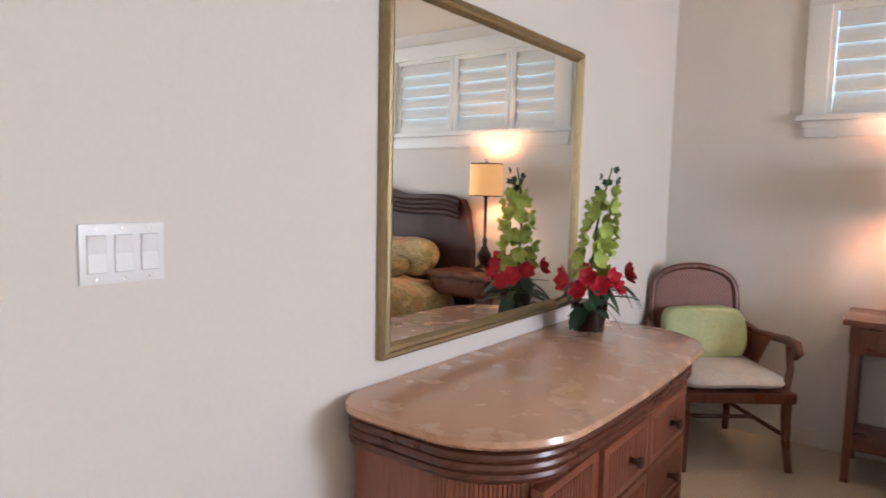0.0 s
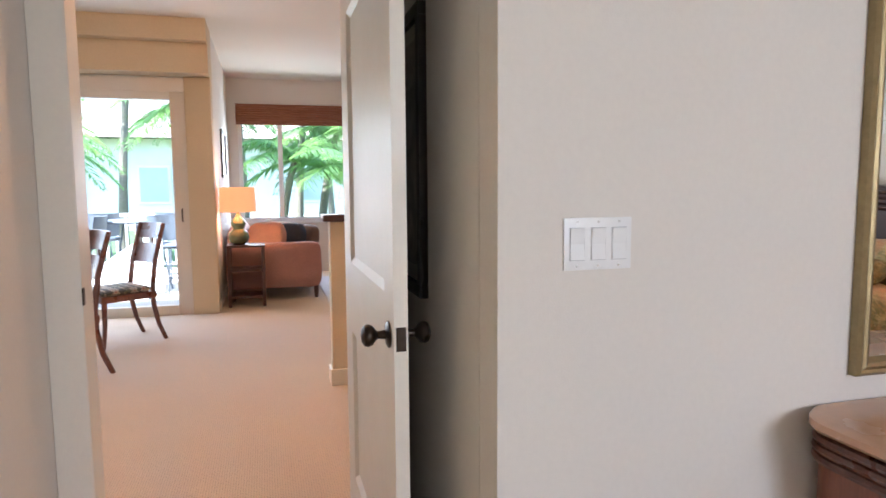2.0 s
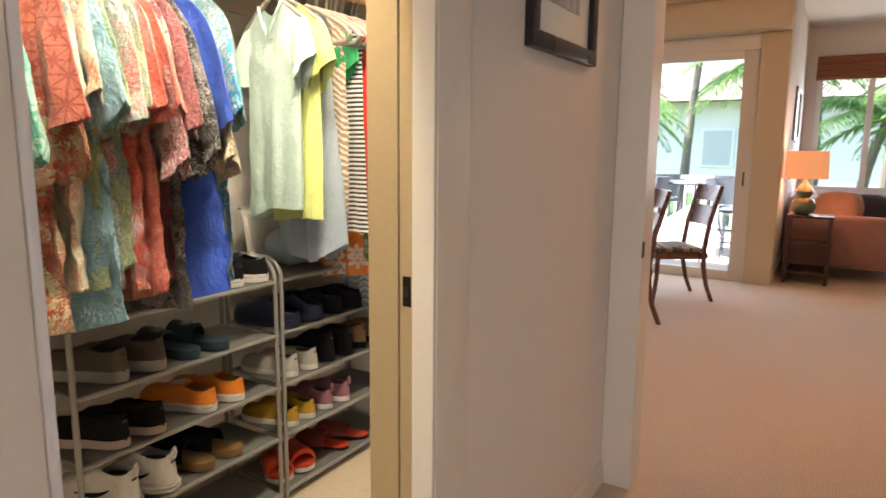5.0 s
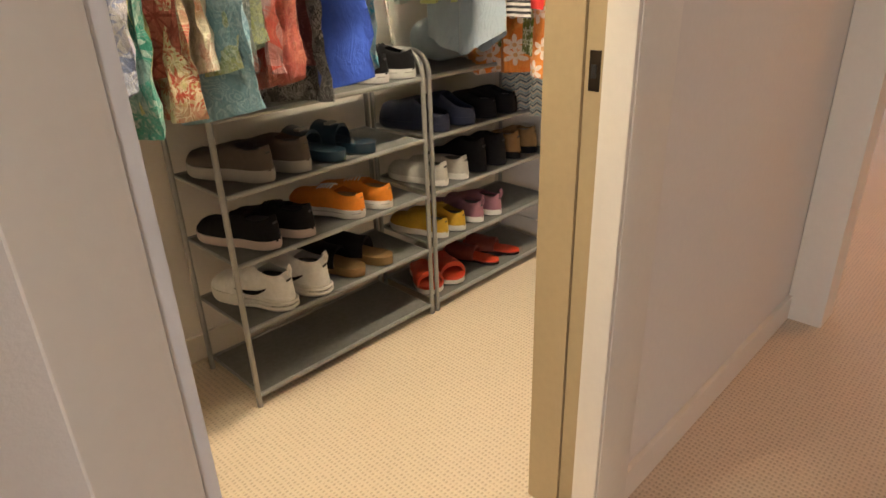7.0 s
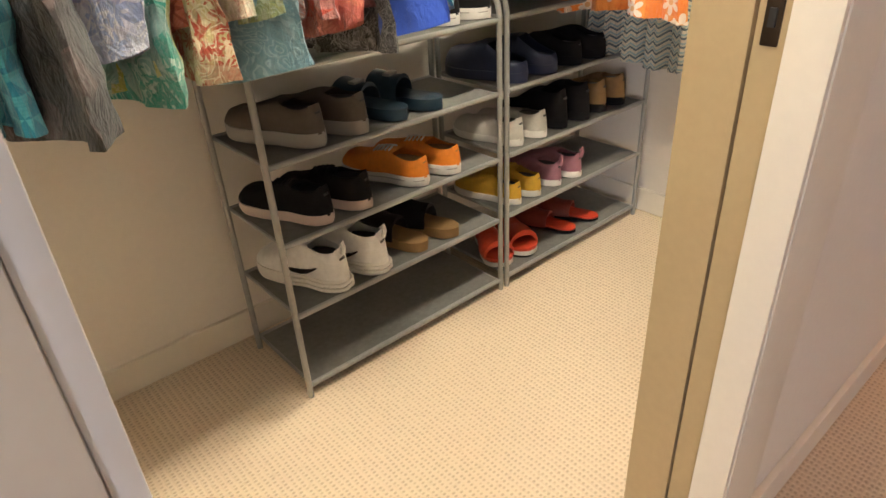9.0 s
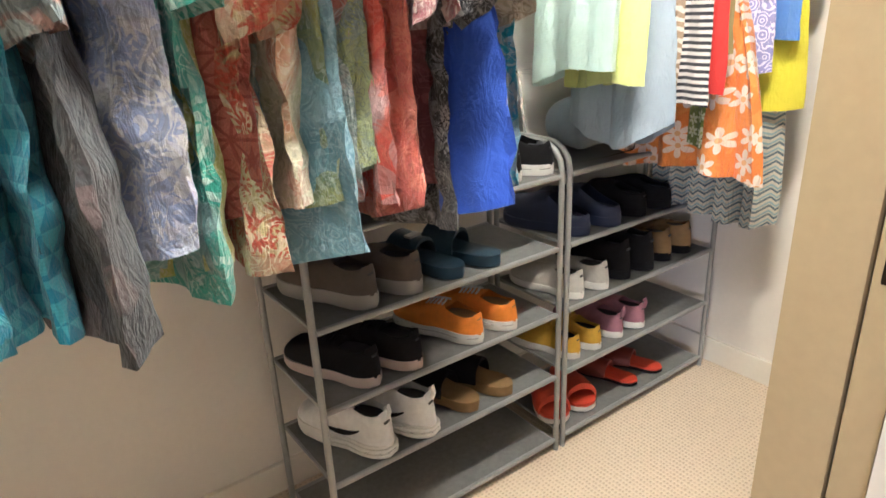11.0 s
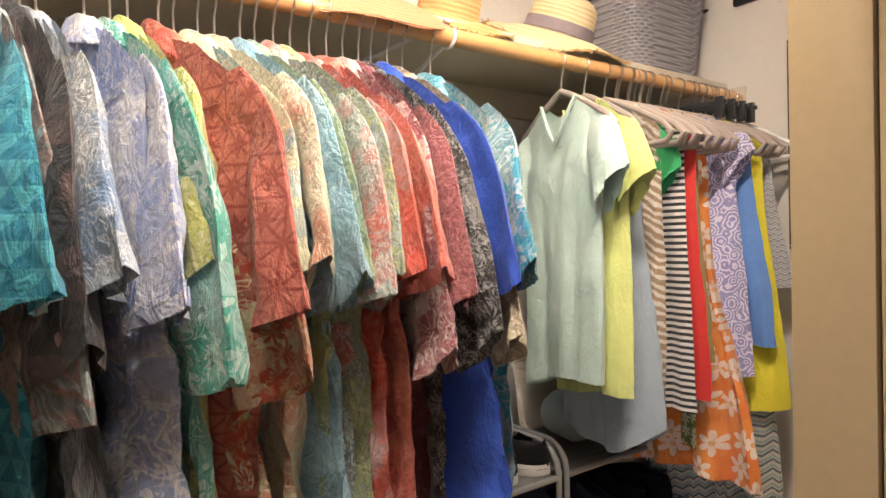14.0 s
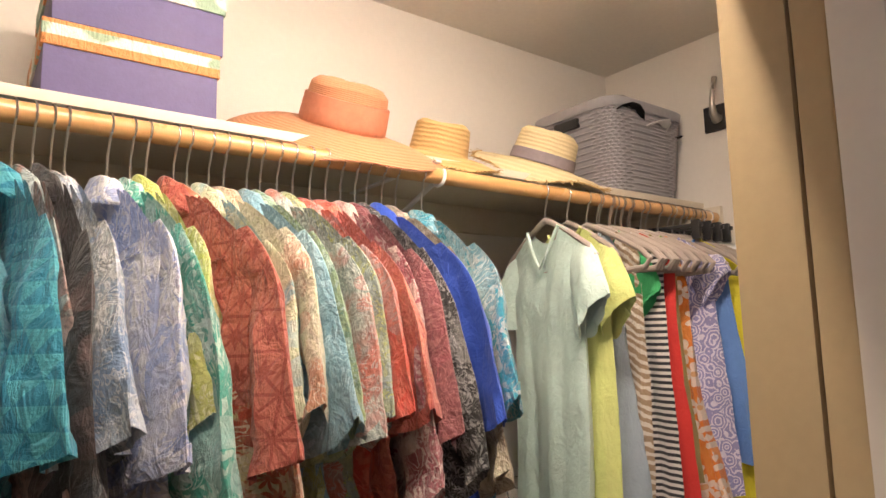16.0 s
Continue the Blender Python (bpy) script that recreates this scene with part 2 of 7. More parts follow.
        diag = math_node(nt, "LESS_THAN", math_node(nt, "ABSOLUTE", math_node(nt, "SUBTRACT", au, av)), 0.05)
        edge = math_node(nt, "GREATER_THAN", math_node(nt, "MAXIMUM", au, av), 0.46)
        hatch = math_node(nt, "LESS_THAN", math_node(nt, "FRACT", math_node(nt, "MULTIPLY", math_node(nt, "ADD", au, av), 9)), 0.4)
        star = math_node(nt, "LESS_THAN", math_node(nt, "MINIMUM", au, av), math_node(nt, "MULTIPLY_ADD", math_node(nt, "MAXIMUM", au, av), -0.28, 0.11))
        mask = math_node(nt, "MAXIMUM", math_node(nt, "MAXIMUM", diag, edge), star)
        base = mix_col(nt, mask, mix_col(nt, math_node(nt, "MULTIPLY", hatch, 0.45), c0, c1), c2)
    elif style == "stripe":
        base = mix_col(nt, math_node(nt, "LESS_THAN", math_node(nt, "FRACT", b), 0.5), c0, c1)
    elif style == "slant":
        wob = math_node(nt, "MULTIPLY_ADD", noise_tex(nt, v, 0.6, 2), 1.2, math_node(nt, "MULTIPLY_ADD", a, 0.8, b))
        base = mix_col(nt, math_node(nt, "LESS_THAN", math_node(nt, "FRACT", wob), 0.45), c0, c1)
    elif style == "swirl":
        vo = nt.nodes.new("ShaderNodeTexVoronoi")
        vo.inputs["Scale"].default_value = 0.5
        nt.links.new(v, vo.inputs["Vector"])
        rings = math_node(nt, "FRACT", math_node(nt, "MULTIPLY_ADD", vo.outputs["Distance"], 4.5, noise_tex(nt, v, 1.5, 2)))
        base = mix_col(nt, math_node(nt, "LESS_THAN", rings, 0.42), c0, c1)
    else:
        zz = math_node(nt, "PINGPONG", a, 0.5)
        base = ramp(nt, math_node(nt, "FRACT", math_node(nt, "ADD", zz, b)), [(0.0, c0), (0.35, c1), (0.6, c2), (0.8, c3)], True)
    wv2 = coords(nt)
    worn = ramp(nt, noise_tex(nt, wv2, 14, 5), [(0.3, 0.86), (0.7, 1.0)])
    mul = nt.nodes.new("ShaderNodeMix")
    mul.data_type, mul.blend_type = "RGBA", "MULTIPLY"
    mul.inputs[0].default_value = 1
    nt.links.new(base, mul.inputs[6])
    nt.links.new(worn, mul.inputs[7])
    nt.links.new(mul.outputs[2], bs.inputs["Base Color"])
    bs.inputs["Roughness"].default_value = rough
    bs.inputs["Sheen Weight"].default_value = sheen
    creased = coords(nt, (1, 1.0, 0.45), 2.0)
    ridge = math_node(nt, "ABSOLUTE", math_node(nt, "SUBTRACT", noise_tex(nt, creased, 34, 3, 0.55, 0.9), 0.5))
    h = math_node(nt, "ADD", math_node(nt, "MULTIPLY_ADD", ridge, 1.6, noise_tex(nt, wv2, 22, 3, 0.6, 0.8)), math_node(nt, "MULTIPLY", noise_tex(nt, wv2, 700, 2), 0.12))
    bump(nt, bs, h, 0.42 if style in ("plain", "stripe") else 0.85, 0.011)
    return m


def glow(name, colour, strength, through=0.0):
    m, nt, bs = graph(name)
    bs.inputs["Base Color"].default_value = (*colour, 1)
    bs.inputs["Emission Color"].default_value = (*colour, 1)
    bs.inputs["Emission Strength"].default_value = strength
    bs.inputs["Roughness"].default_value = 0.8
    return m


def clear(name, tint=(1, 1, 1), rough=0.0, ior=1.1):
    m, nt, bs = graph(name)
    bs.inputs["Base Color"].default_value = (*tint, 1)
    bs.inputs["Transmission Weight"].default_value = 1
    bs.inputs["Roughness"].default_value = rough
    bs.inputs["IOR"].default_value = ior
    return m


WALL = surface("cream_wall_paint", (0.74, 0.695, 0.635), 0.75, big=0.05, fine=0.03, relief=0.25, relief_scale=240)
CEIL = surface("white_ceiling_paint", (0.73, 0.69, 0.62), 0.85, big=0.04, relief=0.3, relief_scale=150)
TRIM = surface("cream_gloss_trim", (0.76, 0.71, 0.62), 0.38, big=0.04, fine=0.03, relief=0.06)
WHITE = surface("white_plastic_paint", (0.80, 0.80, 0.79), 0.35, big=0.03, fine=0.02, relief=0.04)
TAN = surface("tan_living_wall", (0.66, 0.56, 0.40), 0.75, big=0.05, relief=0.2)
CARPET = carpet()
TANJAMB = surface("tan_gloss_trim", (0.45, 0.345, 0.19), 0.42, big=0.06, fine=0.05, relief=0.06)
GOLD = surface("worn_gold_frame", (0.36, 0.28, 0.145), 0.4, 0.85, big=0.25, fine=0.2, big_scale=9, relief=0.2)
MIRROR, _nt, _bs = graph("mirror_glass")
_bs.inputs["Base Color"].default_value = (0.93, 0.95, 0.94, 1)
_bs.inputs["Metallic"].default_value, _bs.inputs["Roughness"].default_value = 1, 0.01
BLACKWOOD = surface("black_lacquered_wood", (0.018, 0.015, 0.014), 0.3, big=0.3, relief=0.1, stretch=(1, 1, 0.2))
BRONZE = surface("oiled_bronze", (0.055, 0.04, 0.03), 0.33, 0.9, big=0.3, fine=0.2)
STEEL = surface("brushed_steel", (0.60, 0.58, 0.55), 0.3, 1.0, big=0.1, relief=0.1)
RACKGREY = surface("silver_rack_tube", (0.34, 0.34, 0.33), 0.38, 0.35, big=0.12, fine=0.1)
RACKCLOTH = surface("grey_rack_fabric", (0.20, 0.20, 0.19), 0.75, big=0.2, fine=0.2, big_scale=6, relief=0.5, relief_scale=400)
ROD = wood("varnished_pine_rod", (0.50, 0.26, 0.09), (0.66, 0.38, 0.15), 0.3, 5, axis=0)
SHELF = surface("painted_shelf", (0.66, 0.59, 0.47), 0.5, big=0.05, relief=0.08)
MAHOG = wood("mahogany", (0.075, 0.022, 0.012), (0.17, 0.055, 0.03), 0.3, 7, axis=2)
REDWOOD = wood("reddish_rattan_wood", (0.15, 0.042, 0.020), (0.29, 0.095, 0.046), 0.38, 9, axis=2)
TOPWOOD = surface("honey_dresser_top", (0.58, 0.345, 0.215), 0.24, big=0.10, fine=0.06, big_scale=2.5, relief=0.03, coat=0.5)
DARKWOOD = wood("dark_stained_wood", (0.034, 0.011, 0.007), (0.085, 0.028, 0.016), 0.35, 7, axis=2)
LEATHER = surface("dark_brown_leather", (0.055, 0.02, 0.016), 0.35, big=0.3, fine=0.2, big_scale=5, relief=0.5, relief_scale=120)
HOOKWIRE = surface("hanger_wire", (0.62, 0.60, 0.56), 0.28, 1.0)
HANGWHITE = surface("ivory_velvet_hanger", (0.38, 0.32, 0.28), 0.8, big=0.08, fine=0.1)
BLACKPLASTIC = surface("black_plastic", (0.02, 0.02, 0.021), 0.4, big=0.2)
RUBBER = surface("off_white_rubber", (0.70, 0.68, 0.64), 0.6, big=0.12, fine=0.1, big_scale=12)
GLASS = clear("window_glass", (0.97, 1.0, 0.99), 0.0, 1.05)
BINPLASTIC = clear("clear_bin_plastic", (0.95, 0.95, 0.93), 0.18, 1.12)

# ---- mesh tools ----


def thing(name, label, category, group="", place=(0, 0, 0), rz=0.0, kind=""):
    o = new(name)
    o.matrix_world = pose(*place, 0, 0, rz)
    return tagged(o, label, category, group, kind)


def link_mesh(name, bm, material, smooth=True):
    bmesh.ops.recalc_face_normals(bm, faces=bm.faces)
    me = bpy.data.meshes.new(name)
    bm.to_mesh(me)
    bm.free()
    me.materials.append(material)
    if smooth:
        for p in me.polygons:
            p.use_smooth = True
        me.set_sharp_from_angle(angle=radians(38))
    return new(name, me)


def part(name, bm, material, parent=None, label="", smooth=True):
    o = link_mesh(name, bm, material, smooth)
    if parent:
        o.parent = parent
    if label:
        o["label"] = label
    return o


def box(bm, x0, x1, y0, y1, z0, z1, bev=0.0):
    vs = [bm.verts.new((x, y, z)) for x in (x0, x1) for y in (y0, y1) for z in (z0, z1)]
    idx = ((0, 1, 3, 2), (4, 6, 7, 5), (0, 4, 5, 1), (2, 3, 7, 6), (0, 2, 6, 4), (1, 5, 7, 3))
    fs = [bm.faces.new([vs[i] for i in f]) for f in idx]
    if bev:
        es = list({e for f in fs for e in f.edges})
        bmesh.ops.bevel(bm, geom=es, offset=bev, segments=2, profile=0.7, affect="EDGES")
    return bm


def boxes(*dims, bev=0.0):
    bm = bmesh.new()
    for d in dims:
        box(bm, *d, bev=bev)
    return bm


def ring_skin(bm, rings, close=True, cap=True):
    """Skins rings of points, each with the same count."""
    vr = [[bm.verts.new(p) for p in r] for r in rings]
    n = len(vr[0])
    for r0, r1 in zip(vr, vr[1:]):
        for i in range(n if close else n - 1):
            j = (i + 1) % n
            bm.faces.new((r0[i], r0[j], r1[j], r1[i]))
    if cap and close:
        bm.faces.new(vr[0][::-1])
        bm.faces.new(vr[-1])
    return bm


def tube(bm, pts, r, n=8, cap=True):
    """A round bar along a line of points; r: one radius, or one for each point."""
    pts = [Vector(p) for p in pts]
    rr = r if isinstance(r, (list, tuple)) else [r] * len(pts)
    t0 = (pts[1] - pts[0]).normalized()
    side = t0.orthogonal().normalized()
    rings = []
    for i, p in enumerate(pts):
        a = pts[max(i - 1, 0)]
        b = pts[min(i + 1, len(pts) - 1)]
        t = (b - a).normalized()
        side = (side - t * side.dot(t)).normalized()
        up = t.cross(side)
        rings.append([p + (side * math.cos(k * math.tau / n) + up * math.sin(k * math.tau / n)) * rr[i] for k in range(n)])
    return ring_skin(bm, rings, True, cap)


def lathe(bm, profile, n=24, cx=0.0, cy=0.0, cap=True):
    rings = [[(cx + r * math.cos(k * math.tau / n), cy + r * math.sin(k * math.tau / n), z) for k in range(n)] for r, z in profile]
    return ring_skin(bm, rings, True, cap)


def pad(bm, x0, x1, y0, y1, z0, z1, n=10, puff=0.5, rough=0.006, seed=0):
    """A soft cushion: a superellipsoid with a little unevenness."""
    cx, cy, cz = (x0 + x1) / 2, (y0 + y1) / 2, (z0 + z1) / 2
    hx, hy, hz = (x1 - x0) / 2, (y1 - y0) / 2, (z1 - z0) / 2

    def sp(c, e):
        return math.copysign(abs(c) ** e, c)

    rings = []
    for i in range(n + 1):
        ph = -math.pi / 2 + math.pi * (0.02 + 0.96 * i / n)
        ring = []
        for k in range(2 * n):
            th = k * math.tau / (2 * n)
            p = Vector((cx + hx * sp(math.cos(ph), puff) * sp(math.cos(th), puff * 0.8), cy + hy * sp(math.cos(ph), puff) * sp(math.sin(th), puff * 0.8), cz + hz * sp(math.sin(ph), 0.9)))
            d = noise.noise(p * 9 + Vector((seed, 0, 0))) * rough
            ring.append(p + Vector((d, d, d)))
        rings.append(ring)
    return ring_skin(bm, rings)


def structure(name, bm, material, label, smooth=False):
    return tagged(part(name, bm, material, None, label, smooth), kind="structure")


# ---- large structure ----
structure("floor", boxes((-7.42, 4.4, -6.0, 5.0, -0.12, 0.0), (-10.4, -7.42, -0.5, 5.0, -0.12, 0.0)), CARPET, "beige looped carpet with a small dotted texture")
structure("wall_west", boxes((-1.52, -1.40, 0.60, 4.23, 0, 2.515), bev=0.004), WALL, "smooth cream painted bedroom wall beside the dresser")
structure("wall_vestibule", boxes((-2.59, -1.521, 0.60, 0.72, 0, 2.515)), WALL, "cream painted return wall behind the open door")
structure("wall_door", boxes((-2.71, -2.59, -0.60, -0.50, 0, 2.515), (-2.71, -2.59, 0.45, 0.72, 0, 2.515), (-2.71, -2.59, -0.50, 0.45, 2.09, 2.515)), WALL,
          "cream painted wall around the bedroom doorway")
structure("wall_south", boxes((-2.71, -1.31, -0.641, -0.60, 0, 2.515), (-2.71, -1.331, -0.766, -0.688, 0, 2.515), (-2.71, -2.20, -0.688, -0.641, 0, 2.515),
                              (-1.31, -0.53, -0.775, -0.60, 2.06, 2.515), (-0.53, 4.32, -0.775, -0.60, 0, 2.515)), WALL, "cream painted wall with the pocket door slot")
structure("wall_closet_end", boxes((-2.70, -2.58, -2.05, -0.768, 0, 2.515)), WALL, "cream painted end wall of the closet")
structure("wall_closet_back", boxes((-2.58, 0.82, -2.05, -1.93, 0, 2.515)), WALL, "cream painted back wall of the closet")
structure("wall_closet_side", boxes((0.70, 0.82, -1.93, -0.775, 0, 2.515)), WALL, "cream painted side wall of the closet")
structure("wall_north", boxes((-1.40, -0.64, 4.11, 4.23, 0, 2.515), (0.80, 4.32, 4.11, 4.23, 0, 2.515), (-0.64, 0.80, 4.11, 4.23, 0, 1.74), (-0.64, 0.80, 4.11, 4.23, 2.33, 2.515)), WALL,
          "cream painted bedroom wall with a high shuttered window")
structure("wall_east", boxes((4.20, 4.32, -0.60, 1.79, 0, 2.515), (4.20, 4.32, 2.91, 4.11, 0, 2.515), (4.20, 4.32, 1.79, 2.91, 0, 0.9), (4.20, 4.32, 1.79, 2.91, 2.3, 2.515)), WALL, "cream painted unseen bedroom wall with an added window")
structure("ceiling", boxes((-2.71, 4.32, -2.05, 4.23, 2.515, 2.62)), CEIL, "flat cream painted ceiling")
structure("baseboard_closet_back", boxes((-2.565, 0.70, -1.93, -1.915, 0, 0.09), bev=0.003), TRIM, "cream painted baseboard")
structure("baseboard_closet_end", boxes((-2.58, -2.565, -1.93, -0.775, 0, 0.09), bev=0.003), TRIM, "cream painted baseboard")
structure("baseboard_vestibule", boxes((-2.573, -1.447, -0.60, -0.585, 0, 0.09), bev=0.003), TRIM, "cream painted baseboard")
structure("baseboard_west", boxes((-1.40, -1.385, 0.60, 4.095, 0, 0.09), bev=0.003), TRIM, "cream painted baseboard")
structure("baseboard_north", boxes((-1.40, 4.20, 4.095, 4.11, 0, 0.09), bev=0.003), TRIM, "cream painted baseboard")
structure("baseboard_return", boxes((-2.573, -1.40, 0.585, 0.60, 0, 0.09), bev=0.003), TRIM, "cream painted baseboard")


def casing(name, x0, x1, y0, y1, z1):
    bm = bmesh.new()
    box(bm, x0, x1, y0, y1, 0, z1, bev=0.004)
    return structure(name, bm, TRIM, "cream painted door casing with a rounded edge", True)


casing("trim_closet_right", -1.445, -1.312, -0.60, -0.583, 2.06)
casing("trim_closet_left", -0.528, -0.44, -0.60, -0.583, 2.06)
structure("trim_closet_bead", boxes((-0.544, -0.528, -0.66, -0.586, 0, 2.05), bev=0.004), WHITE, "white edge bead of the closet opening", True)
structure("trim_closet_jamb", boxes((-0.542, -0.53, -0.775, -0.662, 0, 2.05), bev=0.002), TRIM, "cream painted closet jamb", True)
structure("trim_closet_head", boxes((-1.445, -0.44, -0.60, -0.583, 2.06, 2.14), bev=0.004), TRIM, "cream painted head casing", True)
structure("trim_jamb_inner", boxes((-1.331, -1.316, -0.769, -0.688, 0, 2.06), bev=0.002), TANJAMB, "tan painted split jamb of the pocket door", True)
structure("trim_jamb_outer", boxes((-1.312, -1.300, -0.640, -0.585, 0, 2.06), bev=0.003), TRIM, "cream painted split jamb of the pocket door", True)
casing("trim_door_left", -2.59, -2.573, -0.598, -0.485, 2.09)
casing("trim_door_right", -2.59, -2.573, 0.452, 0.53, 2.09)
structure("trim_door_head", boxes((-2.59, -2.573, -0.598, 0.53, 2.09, 2.17), bev=0.004), TRIM, "cream painted head casing", True)
structure("trim_door_jamb", boxes((-2.71, -2.575, -0.50, -0.482, 0, 2.07), (-2.71, -2.59, 0.437, 0.45, 0, 2.07), (-2.71, -2.59, -0.50, 0.45, 2.07, 2.09)), TRIM, "cream painted door jamb")
strike = thing("strike_plate", "dark bronze strike plate let into the door jamb", "strike plate")
part("plate", boxes((-2.60, -2.573, -0.483, -0.4795, 0.925, 0.985), bev=0.001), BRONZE, strike)

# ---- doors and wall fixtures ----


def panel_face(bm, x0, x1, z0, z1, y, depth):
    """A recessed door panel: a bevelled frame going into the leaf, seen from the side of y."""
    s = math.copysign(1, depth)
    outer = [(x0, z0), (x1, z0), (x1, z1), (x0, z1)]
    b = 0.022
    inner = [(x0 + b, z0 + b), (x1 - b, z0 + b), (x1 - b, z1 - b), (x0 + b, z1 - b)]
    vo = [bm.verts.new((x, y, z)) for x, z in outer]
    vi = [bm.verts.new((x, y + depth, z)) for x, z in inner]
    for i in range(4):
        j = (i + 1) % 4
        bm.faces.new((vo[i], vo[j], vi[j], vi[i]))
    bm.faces.new(vi)


def knob(bm, x, y, z, s):
    prof = [(0.0, 0.034), (0.004, 0.034), (0.008, 0.026), (0.010, 0.012), (0.030, 0.010), (0.036, 0.016), (0.044, 0.026), (0.055, 0.029), (0.064, 0.026), (0.070, 0.016), (0.072, 0.003)]
    rings = [[(x + r * math.cos(k * math.tau / 20), y + s * d, z + r * math.sin(k * math.tau / 20)) for k in range(20)] for d, r in prof]
    ring_skin(bm, rings)


def bedroom_door():
    d = thing("door_bedroom", "cream painted two-panel door standing open, with bronze knobs", "door")
    x0, x1, y0, y1, z0, z1 = -2.578, -1.652, 0.427, 0.462, 0.012, 2.065
    bm = bmesh.new()
    st = 0.125
    xs = (x0, x0 + st, x1 - st, x1)
    zs = (z0, 0.24, 0.80, 1.055, 1.93, z1)
    for yy, dep in ((y0, 0.012), (y1, -0.012)):
        for i in range(3):
            for k in range(5):
                if i == 1 and k in (1, 3):
                    panel_face(bm, xs[i], xs[i + 1], zs[k], zs[k + 1], yy, dep)
                else:
                    bm.faces.new([bm.verts.new(p) for p in ((xs[i], yy, zs[k]), (xs[i + 1], yy, zs[k]), (xs[i + 1], yy, zs[k + 1]), (xs[i], yy, zs[k + 1]))])
    for a, b in (((x0, y0), (x0, y1)), ((x1, y0), (x1, y1))):
        bm.faces.new([bm.verts.new((*a, z0)), bm.verts.new((*b, z0)), bm.verts.new((*b, z1)), bm.verts.new((*a, z1))])
    for z in (z0, z1):
        bm.faces.new([bm.verts.new((x, y, z)) for x, y in ((x0, y0), (x1, y0), (x1, y1), (x0, y1))])
    bmesh.ops.remove_doubles(bm, verts=bm.verts, dist=0.0005)
    leaf = part("leaf", bm, TRIM, d, "", False)
    for s, y in ((-1, y0), (1, y1)):
        bm = bmesh.new()
        knob(bm, x1 - 0.065, y, 0.955, s)
        part("knob", bm, BRONZE, d, "oiled bronze door knob")
    part("latch_plate", boxes((x1 - 0.001, x1 + 0.0015, y0 + 0.005, y1 - 0.005, 0.925, 0.985)), BRONZE, d, "bronze latch plate")
    for z in (0.2, 1.05, 1.85):
        bm = bmesh.new()
        tube(bm, [(x0, y1 + 0.006, z - 0.045), (x0, y1 + 0.006, z + 0.045)], 0.006)
        part("hinge", bm, BRONZE, d)


def pocket_door():
    d = thing("door_closet", "cream painted pocket door slid back into the wall", "door")
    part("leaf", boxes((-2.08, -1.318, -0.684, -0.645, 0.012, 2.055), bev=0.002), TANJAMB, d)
    lat = part("latch", boxes((-1.3185, -1.3155, -0.675, -0.654, 0.978, 1.045), bev=0.002), BRONZE, d, "black recessed edge pull")
    part("catch", boxes((-1.3158, -1.3125, -0.669, -0.660, 1.0, 1.022), bev=0.001), BLACKPLASTIC, lat)


GAP_SHADE = surface("grey_gap_shade", (0.55, 0.55, 0.55), 0.6)


def switch_plate():
    d = thing("light_switch", "white three-gang rocker switch plate on the wall", "light switch")
    y0, y1, z0, z1 = 0.749, 0.912, 1.143, 1.257
    part("plate", boxes((-1.40, -1.394, y0, y1, z0, z1), bev=0.003), WHITE, d)
    for i in range(3):
        c = y0 + (y1 - y0) * (i + 0.5) / 3 + (1 - i) * 0.004
        bm = bmesh.new()
        vs = []
        for z, x in ((1.166, -1.3905), (1.20, -1.3925), (1.234, -1.3895)):
            vs.append([bm.verts.new((x, c + s * 0.0165, z)) for s in (-1, 1)] + [bm.verts.new((-1.3945, c + s * 0.0165, z)) for s in (1, -1)])
        for a, b in zip(vs, vs[1:]):
            for k in range(4):
                bm.faces.new((a[k], a[(k + 1) % 4], b[(k + 1) % 4], b[k]))
        bm.faces.new(vs[0])
        bm.faces.new(vs[-1])
        part("rocker", bm, WHITE, d, "", False)
        # Thin grey sheet paints the shade of the slit round the rocker.
        part("rocker_gap_shade", boxes((-1.3945, -1.3935, c - 0.018, c + 0.018, 1.164, 1.236)), GAP_SHADE, d)
        for z in (1.152, 1.248):
            bm = bmesh.new()
            tube(bm, [(-1.395, c, z), (-1.3932, c, z)], 0.0028, 10)
            part("screw", bm, STEEL, d)


def picture_frame(name, label, axis, at, facing, a0, a1, z0, z1, rail, inner, frame_mat=None):
    """A framed picture flat on a wall. axis: the wall's fixed axis; facing: +1 or -1."""
    d = thing(name, label, "picture")
    fm = frame_mat or BLACKWOOD

    def bx(p0, p1, q0, q1, r0, r1):
        lo, hi = sorted((at + facing * p0, at + facing * p1))
        return (lo, hi, q0, q1, r0, r1) if axis == "x" else (q0, q1, lo, hi, r0, r1)

    for q in ((a0, a1, z0, z0 + rail), (a0, a1, z1 - rail, z1)):
        part("rail", boxes(bx(0, 0.026, *q), bev=0.005), fm, d)
    for q in ((a0, a0 + rail, z0 + rail, z1 - rail), (a1 - rail, a1, z0 + rail, z1 - rail)):
        part("rail", boxes(bx(0, 0.0255, *q), bev=0.005), fm, d)
    part("mat_board", boxes(bx(0.002, 0.008, a0 + rail, a1 - rail, z0 + rail, z1 - rail)), surface("mat_board", (0.72, 0.67, 0.58), 0.8, big=0.05), d, "cream mat board")
    e = rail + inner
    part("print", boxes(bx(0.003, 0.011, a0 + e, a1 - e, z0 + e, z1 - e)), PRINT, d, "grey and cream landscape print")
    gl = part("glazing", boxes(bx(0.013, 0.015, a0 + rail, a1 - rail, z0 + rail, z1 - rail)), GLASS, d, "clear picture glass")
    gl.visible_shadow = False
    return d


